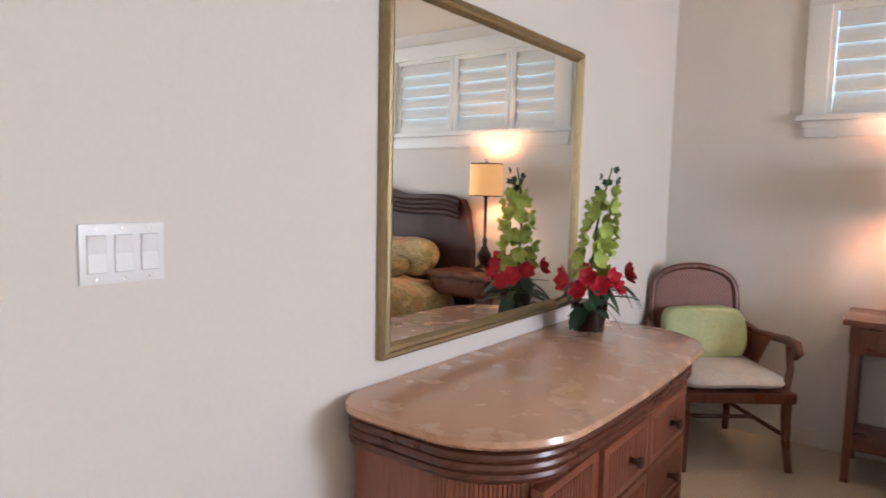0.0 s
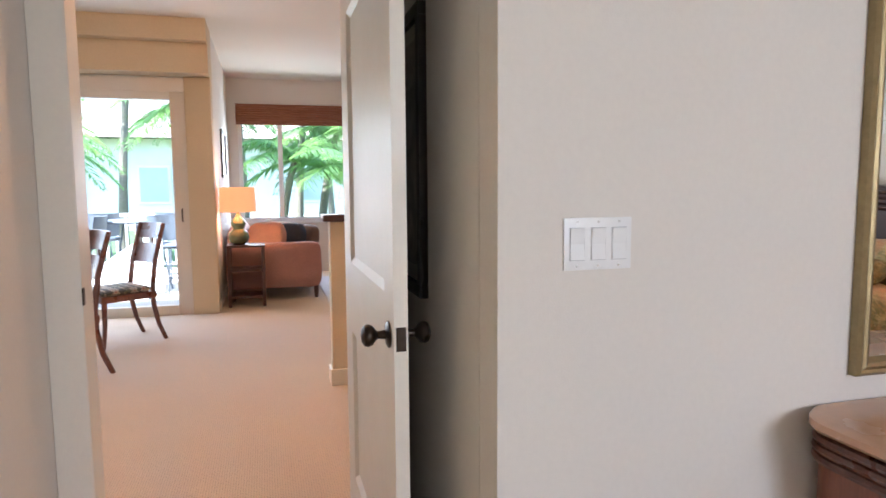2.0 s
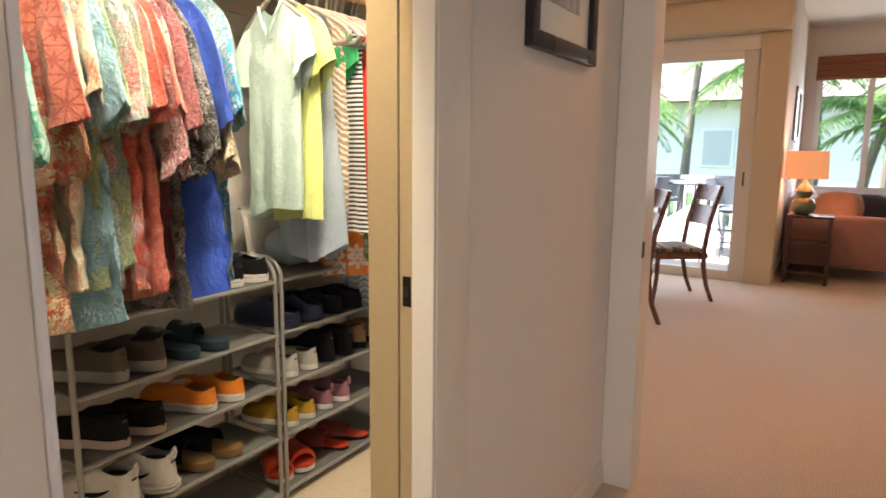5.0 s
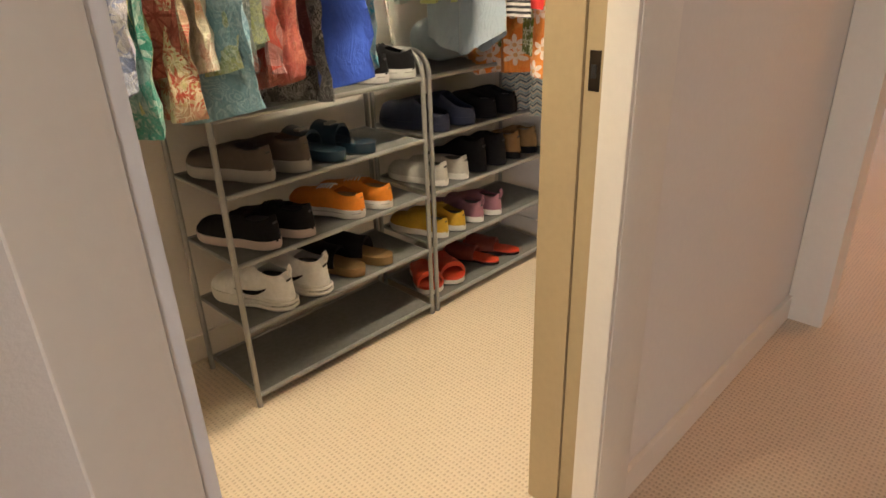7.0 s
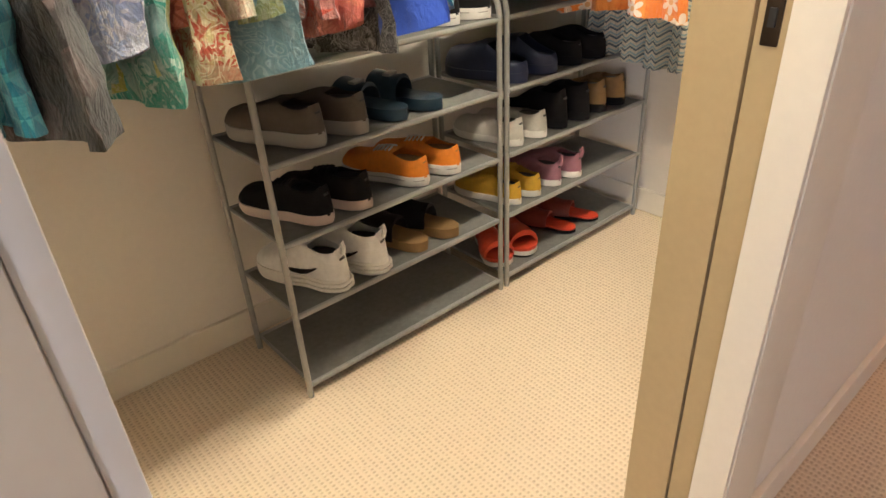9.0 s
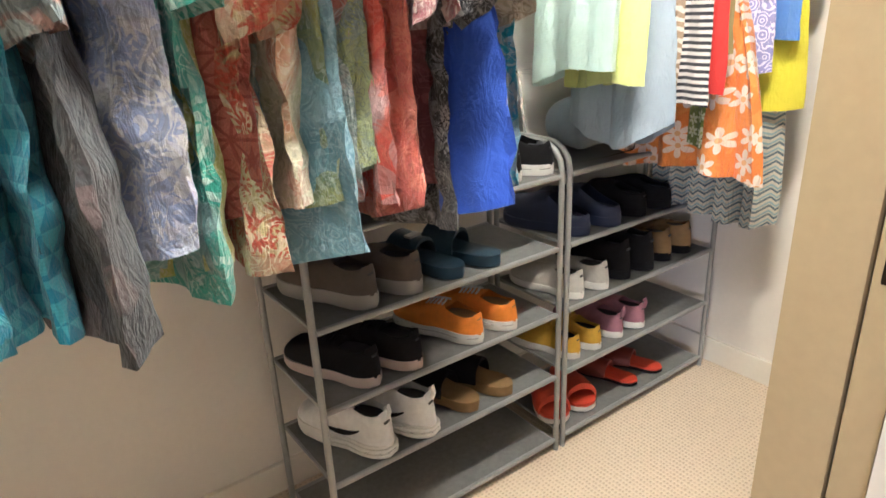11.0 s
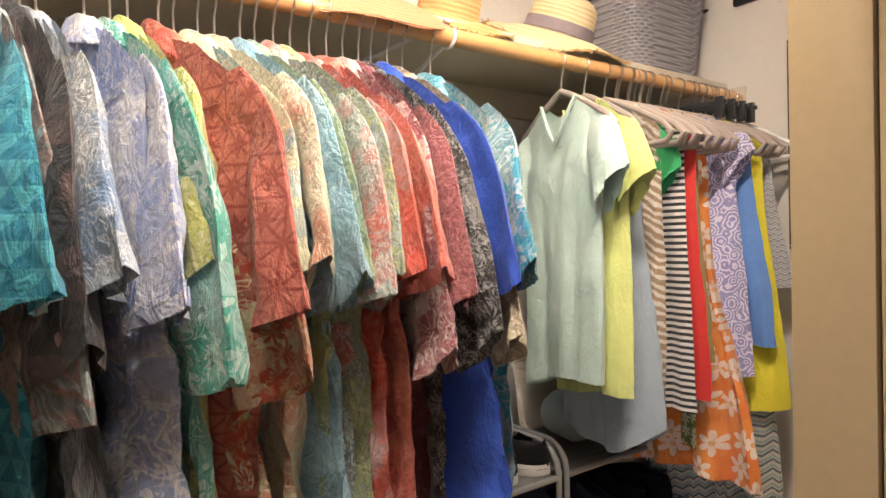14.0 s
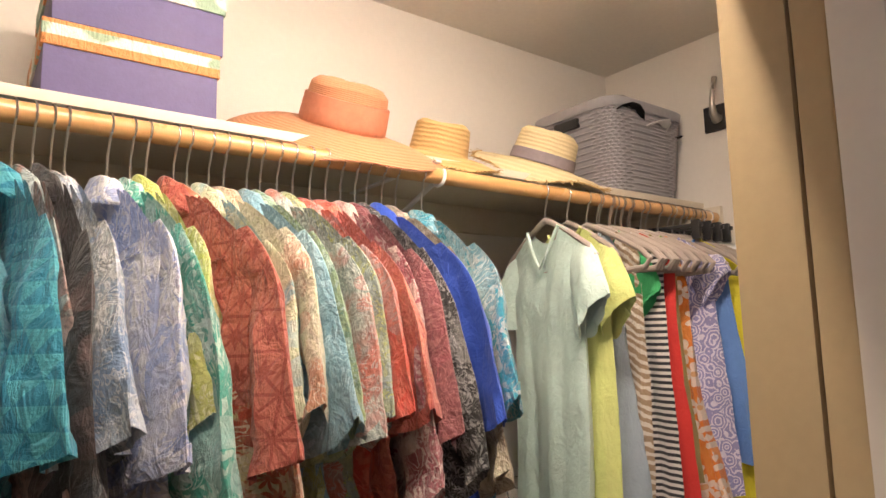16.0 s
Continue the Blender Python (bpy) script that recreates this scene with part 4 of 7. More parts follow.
TURN = ((0.5, 0.61, 0.70, 0.76, 0.845, 0.97, 1.10, 1.17, 1.26, 1.31, 1.38), (7, 7, 8, 9, 13, 9, 4, 2, 3, -2, -6))
for i, (sx, key, lab, hem) in enumerate(SHIRTS):
    tilt = float(np.interp(-sx, *TURN)) + random.Random(i).uniform(-1.5, 1.5)
    wide = {"seagreen": 1.12, "salmon": 1.10, "lime": 0.86, "redcream": 0.90, "blackwhite": 1.10, "bluelav": 1.03, "maroonwhite": 0.96, "coral": 0.97, "palegreen": 0.94}.get(key, 1.0)
    wire_hanger(sx, tilt)
    girth = {"salmon": 0.72, "palegreen": 0.74, "creamgreen": 0.74, "greenleaf": 0.80, "sage": 0.86, "limegrey": 0.74, "coral": 0.92, "maroonwhite": 0.75, "maroon": 0.75,
             "redcream": 1.08, "bluegrey": 1.06, "darkcamo": 1.25, "seagreen": 0.98, "lime": 1.04, "red": 0.98, "blackwhite": 0.84, "blue": 1.08, "tanleaf": 0.72, "greypalm": 0.62, "greybrown": 0.66}.get(key, 0.93)
    reach = {"blackwhite": 0.42, "tanleaf": 0.43, "maroonwhite": 0.41, "maroon": 0.40, "greybrown": 0.46, "seagreen": 0.39, "bluelav": 0.36, "salmon": 0.37, "redcream": 0.42, "blue": 0.34}.get(key, 0.335)
    shirt(sx, C[key], lab, 11 + i, tilt, hem + 0.02, reach + 0.012 * math.sin(i * 2.1), 0.0195 + 0.003 * math.sin(i * 1.7), wide, girth * 1.22)

for i, (gx, rz, fn) in enumerate((
    (-1.752, -13, lambda x, r: top(x, C["mint"], "pale mint v-neck tee shirt on a hanger", "tee_shirt", 51, r, -0.775, 0.158, 0.160, -0.150, -0.098, 0.20, 0.10, 0.022, 0.072, 0.10, 2.3, 0.007, -0.03, 0.066, vee=1.15, category="tee shirt")),
    (-1.835, -14, lambda x, r: top(x, C["limetee"], "pale lime tee shirt on a hanger", "tee_shirt", 52, r, -0.80, 0.158, 0.150, -0.155, -0.098, 0.20, 0.10, 0.026, 0.075, 0.05, 3, 0.011, sw=0.068, category="tee shirt")),
    (-1.912, -3, lambda x, r: top(x, C["chambray"], "light chambray blouse with a knotted hem", "blouse", 53, r, -0.93, 0.105, 0.16, -0.165, -0.105, 0.0, thick=0.034, folds=1.8, amp=0.016, neck=0.06, round_hem=0.06, category="blouse")),
    (-1.955, -2, lambda x, r: top(x, C["tanstripe"], "tan and cream wavy-striped sleeveless top", "sleeveless_top", 54, r, -0.86, 0.135, 0.135, -0.165)),
    (-1.965, 0, lambda x, r: top(x, C["green"], "kelly green tee shirt on a hanger", "tee_shirt", 55, r, -0.60, 0.135, 0.13, -0.165, -0.098, 0.15, 0.06, 0.02, sw=0.052, category="tee shirt")),
    (-2.012, 0, lambda x, r: top(x, C["bwstripe"], "black and white striped tank top", "tank_top", 56, r, -0.87, 0.16, 0.19, -0.165, category="tank top")),
    (-2.055, 1, lambda x, r: top(x, C["redtop"], "scarlet red sleeveless top on a hanger", "sleeveless_top", 57, r, -0.84, 0.165, 0.225, -0.165, thick=0.02)),
    (-2.100, 0, lambda x, r: top(x, C["olive"], "olive satin camisole on a hanger", "camisole", 58, r, -0.75, 0.14, 0.17, -0.21, category="top")),
    (-2.175, 3, lambda x, r: top(x, C["orange"], "orange sundress with large white flowers", "sundress", 59, r, -1.06, 0.12, 0.235, -0.24, thick=0.035, folds=3.9, amp=0.026, waist=0.02, category="dress")),
    (-2.150, 0, lambda x, r: top(x, C["greenfloral"], "green floral dress on a hanger", "sundress", 60, r, -0.98, 0.10, 0.17, -0.22, thick=0.025, folds=3, amp=0.014, category="dress")),
    (-2.235, 5, lambda x, r: top(x, C["lavender"], "lavender swirl-print blouse on a hanger", "blouse", 61, r, -0.80, 0.155, 0.175, -0.165, thick=0.028, sleeve=0.12, category="blouse")),
    (-2.310, 4, lambda x, r: top(x, C["cornflower"], "cornflower blue tank top on a hanger", "tank_top", 62, r, -0.74, 0.16, 0.195, -0.17, category="tank top")),
    (-2.350, 5, lambda x, r: top(x, C["yellow"], "lemon yellow blouse with a cuffed hem", "blouse", 63, r, -0.90, 0.17, 0.205, -0.17, thick=0.03, amp=0.016, category="blouse")),
    (-2.375, 3, lambda x, r: top(x, C["zigzag"], "cream and slate zigzag-print long dress", "long_dress", 64, r, -1.24, 0.13, 0.205, -0.21, thick=0.045, folds=5.0, amp=0.028, category="dress")),
    (-2.415, 6, lambda x, r: top(x, C["greyprint"], "grey-blue border-print tunic on a hanger", "tunic", 65, r, -0.57, 0.16, 0.185, -0.17, thick=0.022, category="top")),
)):
    tube_hanger(gx, rz)
    fn(gx, rz)
for i in range(4):
    tube_hanger(-2.005 - 0.028 * i, random.Random(90 + i).uniform(-5, 9))
for gx, rz in ((-2.47, 16), (-2.51, 24)):
    tube_hanger(gx, rz, WHITE, "white plastic hanger turned out from the rod")
for i, gx in enumerate((-2.285, -2.345, -2.40, -2.45)):
    ch = thing("clip_hanger", "black plastic clip hanger on the rod", "hanger", "clip hangers", (gx, ROD_Y, ROD_Z), 8)
    bm = bmesh.new()
    tube(bm, [(0, 0.021 * math.cos(radians(a)), 0.021 * math.sin(radians(a))) for a in range(170, -61, -23)] + [(0, 0, -0.05)], 0.002, 6)
    part("hook", bm, HOOKWIRE, ch)
    part("bar", boxes((-0.005, 0.005, -0.13, 0.11, -0.062, -0.05), bev=0.002), BLACKPLASTIC, ch)
    for s in (-0.1, 0.09):
        part("clip", boxes((-0.009, 0.009, s - 0.012, s + 0.012, -0.098, -0.04), bev=0.003), BLACKPLASTIC, ch)

# ---- closet: shoe racks ----
TIERS = (0.04, 0.258, 0.457, 0.652, 0.849)
RACK_Y0, RACK_Y1 = -1.845, -1.555


def shoe_rack(x0, x1):
    """x0 > x1: the end beside the opening first."""
    r = thing("shoe_rack", "silver tube shoe rack with five grey fabric shelves", "shoe rack", "shoe racks")
    for x in (x0, x1):
        pts = [(x, RACK_Y1, 0.0), (x, RACK_Y1, 0.45), (x, RACK_Y1, 0.86)]
        pts += [(x, RACK_Y1 - 0.07 + 0.07 * math.cos(radians(a)), 0.86 + 0.065 * math.sin(radians(a))) for a in (25, 50, 75, 90)]
        pts += [(x, RACK_Y0 + 0.07 - 0.07 * math.cos(radians(a)), 0.86 + 0.065 * math.sin(radians(a))) for a in (90, 75, 50, 25)]
        pts += [(x, RACK_Y0, 0.86), (x, RACK_Y0, 0.45), (x, RACK_Y0, 0.0)]
        bm = bmesh.new()
        tube(bm, pts, 0.0082, 10)
        part("side_frame", bm, RACKGREY, r)
    lo, hi = min(x0, x1) + 0.008, max(x0, x1) - 0.008
    for z in TIERS:
        bm = bmesh.new()
        n = 10
        rows = []
        for i in range(n + 1):
            row = []
            for j in range(7):
                u, w = i / n, j / 6
                sag = -0.006 * math.sin(math.pi * u) * math.sin(math.pi * w) + 0.0015 * noise.noise(Vector((u * 6, w * 5, z * 9)))
                row.append((lo + (hi - lo) * u, RACK_Y0 + (RACK_Y1 - RACK_Y0) * w, z + sag))
            rows.append(row)
        loops = [row + [(p[0], p[1], p[2] - 0.004) for p in row[::-1]] for row in rows]
        ring_skin(bm, loops)
        sh = part("shelf", bm, RACKCLOTH, r, "grey woven fabric shelf")
        for y in (RACK_Y0, RACK_Y1):
            bm = bmesh.new()
            tube(bm, [(lo, y, z - 0.003), (hi, y, z - 0.003)], 0.0075, 8)
            part("rail", bm, RACKGREY, sh)
        for x in (lo + 0.002, hi - 0.002):
            bm = bmesh.new()
            tube(bm, [(x, RACK_Y0, z - 0.004), (x, RACK_Y1, z - 0.004)], 0.005, 6)
            part("end_rail", bm, RACKGREY, sh)
    return r


shoe_rack(-1.055, -1.775)
shoe_rack(-1.803, -2.515)

# ---- shoes ----


def shoe_outline(t, L, W, flare=0.0):
    """Half widths to both sides at t, 0 heel to 1 toe."""
    w = W / 2 * (0.74 + 0.26 * smooth01((t - 0.30) / 0.35) - 0.04 * math.exp(-((t - 0.42) / 0.12) ** 2))
    end = min(t / 0.21, 1)
    toe = min((1 - t) / 0.24, 1)
    k = math.sqrt(max(0.0, 1 - (1 - end) ** 2)) * (max(0.0, 1 - (1 - toe) ** 2.3)) ** 0.5
    return w * max(k, 0.06)


def sole_mesh(L, W, z0, z1, lip=1.03, seed=0, rocker=0.0):
    n = 26
    rings = []
    for zf in (0.0, 0.25, 0.75, 1.0):
        ring = []
        sc = lip * (0.955 if zf == 0 else 1.0 if zf < 1 else 0.975)
        for side in (1, -1):
            for i in (range(n + 1) if side > 0 else range(n, -1, -1)):
                t = i / n
                x = side * shoe_outline(t, L, W) * sc
                zz = z0 + (z1 - z0) * zf + rocker * smooth01((t - 0.78) / 0.22)
                ring.append((x, L * (0.5 - t) * (1.0 if zf else 0.99), zz))
        rings.append(ring)
    bm = bmesh.new()
    ring_skin(bm, rings)
    bmesh.ops.remove_doubles(bm, verts=bm.verts, dist=0.0004)
    return bm


def upper_mesh(L, W, zs, heel_h, vamp_h, toe_h, open_to=0.52, seed=0):
    """The upper: rows along the length, open above the foot from the heel to open_to."""
    n, m = 24, 12
    rings = []
    for i in range(n + 1):
        t = i / n
        hw = shoe_outline(0.004 + 0.98 * t, L, W) * 0.97
        h = heel_h * (1 - 0.20 * math.sin(math.pi * min(t / open_to, 1))) if t < open_to else vamp_h + (toe_h - vamp_h) * smooth01((t - open_to) / (0.86 - open_to))
        if t < open_to:
            h = heel_h + (vamp_h - heel_h) * (t / open_to) - 0.012 * math.sin(math.pi * t / open_to)
        h *= min(1.0, 0.25 + ((1 - t) / 0.10) ** 0.6 * 0.75) if t > 0.90 else 1.0
        h *= min(1.0, 0.55 + t / 0.03 * 0.45)
        gap = 0.62 * smooth01((open_to - t) / 0.10) if t < open_to else 0.0
        ring = []
        for k in range(m + 1):
            a = math.pi * k / m
            cx, cz = math.cos(a), math.sin(a)
            if gap:
                s = 1 if cx >= 0 else -1
                f = abs(k - m / 2) / (m / 2)
                lean = 0.60 + 0.14 * smooth01(1 - t / 0.12)
                x = s * hw * (lean + (1 - lean) * (1 - (1 - f) ** 2.2)) if k != m // 2 else s * hw * lean
                z = zs + h * (1 - f ** 2.2)
                if t < 0.035:
                    x *= 0.9
            else:
                x = hw * math.copysign(abs(cx) ** 0.75, cx)
                z = zs + h * cz ** 0.7 if cz > 0 else zs
            w = noise.noise(Vector((x * 60 + seed, t * 12, z * 50))) * 0.0015
            ring.append((x + w, L * (0.5 - 0.004 - 0.98 * t) - 0.10 * max(0.0, z - zs) * smooth01(1 - t / 0.15), z + w))
        rings.append(ring)
    bm = bmesh.new()
    vr = [[bm.verts.new(p) for p in r] for r in rings]
    for i, (r0, r1) in enumerate(zip(vr, vr[1:])):
        t = (i + 0.5) / n
        for k in range(m):
            if t < open_to - 0.04 and k in (m // 2 - 1, m // 2) and i > 0:
                continue
            bm.faces.new((r0[k], r0[k + 1], r1[k + 1], r1[k]))
    bm.faces.new(vr[0])
    bm.faces.new(vr[-1][::-1])
    return bm


def lining_mesh(L, W, z, open_to):
    n = 14
    top, bot = [], []
    for side in (1, -1):
        for i in (range(n + 1) if side > 0 else range(n, -1, -1)):
            t = 0.03 + (open_to - 0.03) * i / n
            x = side * shoe_outline(t, L, W) * 0.72 * math.sin(math.pi * (0.08 + 0.84 * i / n)) ** 0.4
            top.append((x, L * (0.5 - t), z))
            bot.append((x, L * (0.5 - t), z - 0.006))
    bm = bmesh.new()
    ring_skin(bm, [bot, top])
    bmesh.ops.remove_doubles(bm, verts=bm.verts, dist=0.0004)
    return bm


def sneaker(label, x, y, z, rz, upper, sole, lace=None, L=0.285, W=0.105, heel=0.066, vamp=0.072, toe=0.042, sole_h=0.028, stripe=None, tab=None, open_to=0.37, inner=None, foxing=None):
    s = thing("sneaker", label, "shoe", "shoes on the racks", (x, y, z), rz)
    part("sole", sole_mesh(L, W, 0.0, sole_h, 1.04, rocker=0.006), sole, s)
    part("upper", upper_mesh(L, W, sole_h - 0.004, heel, vamp, toe, open_to), upper, s)
    # Inset closes the opening; its default black also paints the shade inside.
    part("lining", lining_mesh(L, W, sole_h + heel * 0.66, open_to), inner or BLACKPLASTIC, s, "dark shoe lining and painted inside shade")
    if lace:
        for k in range(5):
            t = open_to + 0.02 + 0.045 * k
            h = sole_h - 0.004 + vamp + (toe - vamp) * smooth01((t - open_to) / (0.86 - open_to)) + 0.002
            bm = bmesh.new()
            hw = 0.020
            tube(bm, [(-hw, L * (0.5 - t), h - 0.005), (-hw * 0.5, L * (0.5 - t) - 0.003, h + 0.001), (hw * 0.5, L * (0.5 - t) + 0.003, h + 0.001), (hw, L * (0.5 - t), h - 0.005)], 0.0028, 6)
            part("lace", bm, lace, s)
    if stripe:
        for sd in (1, -1):
            bm = bmesh.new()
            pts = []
            for k in range(7):
                t = 0.22 + 0.36 * k / 6
                f = k / 6
                pts.append((sd * (shoe_outline(t, L, W) * 0.965 + 0.0015), L * (0.5 - t), sole_h + 0.012 + 0.022 * (1 - math.sin(math.pi * f * 0.9)) * (1 - 0.3 * f)))
            tube(bm, pts, [0.002, 0.004, 0.006, 0.007, 0.006, 0.004, 0.0015], 6)
            part("side_stripe", bm, stripe, s)
        bm = bmesh.new()
        tube(bm, [(sd * shoe_outline(t, L, W) * 1.05, L * (0.5 - t) + (0.002 if t < 0.05 else 0), 0.017 + 0.01 * t) for sd, t in ((-1, 0.3), (-1, 0.15), (-1, 0.05), (-1, 0.01), (1, 0.01), (1, 0.05), (1, 0.15), (1, 0.3))], 0.0018, 5)
        part("sole_line", bm, stripe, s)
        for zq, gq in ((0.010, 1.075), (0.024, 1.065)):
            bm = bmesh.new()
            tube(bm, [(sd * shoe_outline(t, L, W) * gq, L * (0.5 - t) + (0.003 if t < 0.05 else 0), zq) for sd, t in
                      [(-1, q) for q in (0.50, 0.35, 0.2, 0.1, 0.04, 0.012)] + [(1, q) for q in (0.012, 0.04, 0.1, 0.2, 0.35, 0.50)]], 0.0055, 6)
            part("midsole_ridge", bm, sole, s)
    if tab:
        bm = bmesh.new()
        tube(bm, [(0, L * 0.478, sole_h + heel - 0.02), (0, L * 0.50, sole_h + heel), (0, L * 0.49, sole_h + heel + 0.014), (0, L * 0.465, sole_h + heel + 0.004)], 0.006, 6)
        part("pull_tab", bm, tab, s)
    if foxing:
        bm = bmesh.new()
        tube(bm, [(sd * shoe_outline(t, L, W) * 1.045, L * (0.5 - t), sole_h * 0.62) for sd, t in
                  [(-1, q) for q in (0.85, 0.6, 0.4, 0.2, 0.07, 0.02)] + [(1, q) for q in (0.02, 0.07, 0.2, 0.4, 0.6, 0.85)]], 0.0015, 5)
        part("foxing_line", bm, foxing, s)
    return s


def slide(label, x, y, z, rz, foot, strap, L=0.275, W=0.105, sole_h=0.03, band=(0.50, 0.78), height=0.052, patch=None, base=None):
    s = thing("slide_sandal", label, "sandal", "shoes on the racks", (x, y, z), rz)
    if base:
        part("outsole", sole_mesh(L, W, 0.0, sole_h * 0.55, 1.03, rocker=0.006), base, s)
    part("footbed", sole_mesh(L, W, sole_h * 0.55 + 0.0005 if base else 0.0, sole_h, 1.0, rocker=0.006), foot, s)
    bm = bmesh.new()
    rings = []
    for q in (0, 1):
        for i in range(7):
            t = band[0] + (band[1] - band[0]) * (i / 6 if q == 0 else 1 - i / 6)
            row = []
            for k in range(13):
                a = math.pi * k / 12
                off = 0.0 if q == 0 else 0.005
                hw = shoe_outline(t, L, W) * 0.99 + off
                row.append((hw * math.cos(a), L * (0.5 - t), sole_h - 0.008 + (height + off - 0.016 * i / 6 * (1 if q == 0 else 1)) * math.sin(a) ** 0.75))
            rings.append(row)
    rings.append(rings[0])
    ring_skin(bm, rings, False, False)
    bmesh.ops.remove_doubles(bm, verts=bm.verts, dist=0.0003)
    part("strap", bm, strap, s)
    if patch:
        t = band[0] + 0.45 * (band[1] - band[0])
        zt = sole_h - 0.008 + height - 0.010
        part("strap_patch", boxes((-0.020, 0.020, L * (0.5 - t) - 0.011, L * (0.5 - t) + 0.011, zt + 0.004, zt + 0.011), bev=0.002), patch, s, "pale printed patch")
    return s


def fabric(name, colour, rough=0.75, rel=0.5):
    return surface(name, colour, rough, big=0.18, fine=0.15, big_scale=10, relief=rel, relief_scale=500, rand=4)


F_TAUPE = fabric("taupe_suede", (0.10, 0.078, 0.062))
F_BLACK = fabric("black_mesh_fabric", (0.010, 0.0095, 0.011), 0.9)
F_BLACK.node_tree.nodes["Principled BSDF"].inputs["Specular IOR Level"].default_value = 0.2
F_WHITE = fabric("white_shoe_leather", (0.74, 0.73, 0.72), 0.4, 0.15)
F_ORANGE = fabric("orange_canvas", (0.72, 0.22, 0.012))
F_BROWN = fabric("tan_brown_suede", (0.26, 0.155, 0.06))
F_NAVY = fabric("navy_slide_rubber", (0.018, 0.045, 0.072), 0.45, 0.2)
F_CLOG = fabric("navy_clog_foam", (0.014, 0.022, 0.06), 0.5, 0.2)
F_GREYC = fabric("pale_grey_canvas", (0.52, 0.50, 0.46))
F_YELL = fabric("mustard_canvas", (0.52, 0.31, 0.02))
F_MAUVE = fabric("mauve_knit", (0.30, 0.13, 0.17))
F_RED = fabric("red_orange_foam", (0.62, 0.065, 0.025), 0.55, 0.2)
F_REDFLAT = fabric("scarlet_sandal", (0.58, 0.055, 0.02), 0.5, 0.2)
F_DARKRED = fabric("dark_red_leather", (0.20, 0.030, 0.018), 0.5, 0.2)
SOLEPINK = surface("pinkish_white_rubber", (0.58, 0.47, 0.42), 0.6, big=0.15)
GREYRUB = surface("warm_grey_rubber", (0.34, 0.32, 0.29), 0.6, big=0.15)
FY = RACK_Y1 - 0.145


def pair(fn, label, xs, tier, rz, **kw):
    for i, x in enumerate(xs):
        fn(label, x, FY + (0.006 if i else 0.0), TIERS[tier] + 0.003, rz + (23 if x > -1.79 else 14) * (1 if abs(rz) < 90 else -1) + (3 if i else -2), **kw)


pair(sneaker, "taupe suede sneaker with a grey rubber sole", (-1.165, -1.275), 3, 0, upper=F_TAUPE, sole=GREYRUB, heel=0.07, sole_h=0.034)
pair(slide, "navy rubber slide sandal with a pale strap patch", (-1.42, -1.525), 3, -6, foot=F_NAVY, strap=F_NAVY, band=(0.42, 0.74), height=0.06, patch=GREYRUB)
pair(sneaker, "black mesh sneaker with a pinkish white sole", (-1.155, -1.262), 2, 0, upper=F_BLACK, sole=SOLEPINK, lace=F_BLACK, heel=0.078, sole_h=0.026)
pair(sneaker, "orange canvas sneaker with white laces and sole", (-1.468, -1.572), 2, -4, upper=F_ORANGE, sole=RUBBER, lace=F_WHITE, heel=0.056, vamp=0.066, inner=F_BROWN, foxing=GREYRUB)
pair(sneaker, "white leather trainer with a black side stripe", (-1.17, -1.285), 1, -2, upper=F_WHITE, sole=RUBBER, lace=F_WHITE, stripe=F_BLACK, tab=F_WHITE, heel=0.090, vamp=0.096, sole_h=0.036, W=0.112, L=0.30)
pair(slide, "black leather mule with a tan cork footbed", (-1.452, -1.56), 1, -4, foot=F_BROWN, strap=F_BLACK, band=(0.34, 0.90), height=0.066)
pair(sneaker, "black canvas sneaker with a white foxed sole", (-1.60, -1.70), 4, 3, upper=F_BLACK, sole=RUBBER, lace=F_BLACK, heel=0.062, L=0.27, foxing=GREYRUB)
pair(sneaker, "navy foam clog on the shoe rack", (-1.868, -1.985), 3, 0, upper=F_CLOG, sole=F_CLOG, heel=0.03, vamp=0.085, toe=0.06, L=0.28, W=0.115, open_to=0.44, inner=F_CLOG)
pair(sneaker, "black slip-on shoe in the rack's shade", (-2.11, -2.215), 3, 2, upper=F_BLACK, sole=F_BLACK, heel=0.05)
pair(sneaker, "pale grey canvas slip-on with a white sole", (-1.872, -1.965), 2, -3, upper=F_GREYC, sole=RUBBER, heel=0.072, vamp=0.06, L=0.26, W=0.092, sole_h=0.022)
pair(sneaker, "black ankle boot on the shoe rack", (-2.075, -2.175), 2, 0, upper=F_BLACK, sole=F_BLACK, heel=0.105, vamp=0.10, L=0.26, W=0.095)
pair(sneaker, "brown leather bootie beneath the dresses", (-2.285, -2.38), 2, 2, upper=F_BROWN, sole=F_BLACK, heel=0.09, vamp=0.08, L=0.25, W=0.09)
pair(sneaker, "mustard canvas sneaker with a white sole", (-1.865, -1.945), 1, 0, upper=F_YELL, sole=RUBBER, lace=F_YELL, heel=0.058, L=0.255, W=0.088, sole_h=0.022)
pair(sneaker, "mauve knit sneaker with a pale pink sole", (-2.062, -2.155), 1, 0, upper=F_MAUVE, sole=RUBBER, heel=0.068, L=0.255, W=0.09, tab=F_MAUVE, sole_h=0.022)
pair(slide, "red-orange foam slide sandal on the rack", (-1.88, -1.985), 0, 168, foot=F_RED, strap=F_RED, band=(0.36, 0.84), L=0.255, W=0.10, height=0.058, base=RUBBER)
pair(slide, "scarlet sandal with a dark red strap and black sole", (-2.150, -2.270), 0, 4, foot=F_REDFLAT, strap=F_DARKRED, band=(0.40, 0.90), L=0.255, W=0.092, sole_h=0.018, height=0.05, base=F_BLACK)

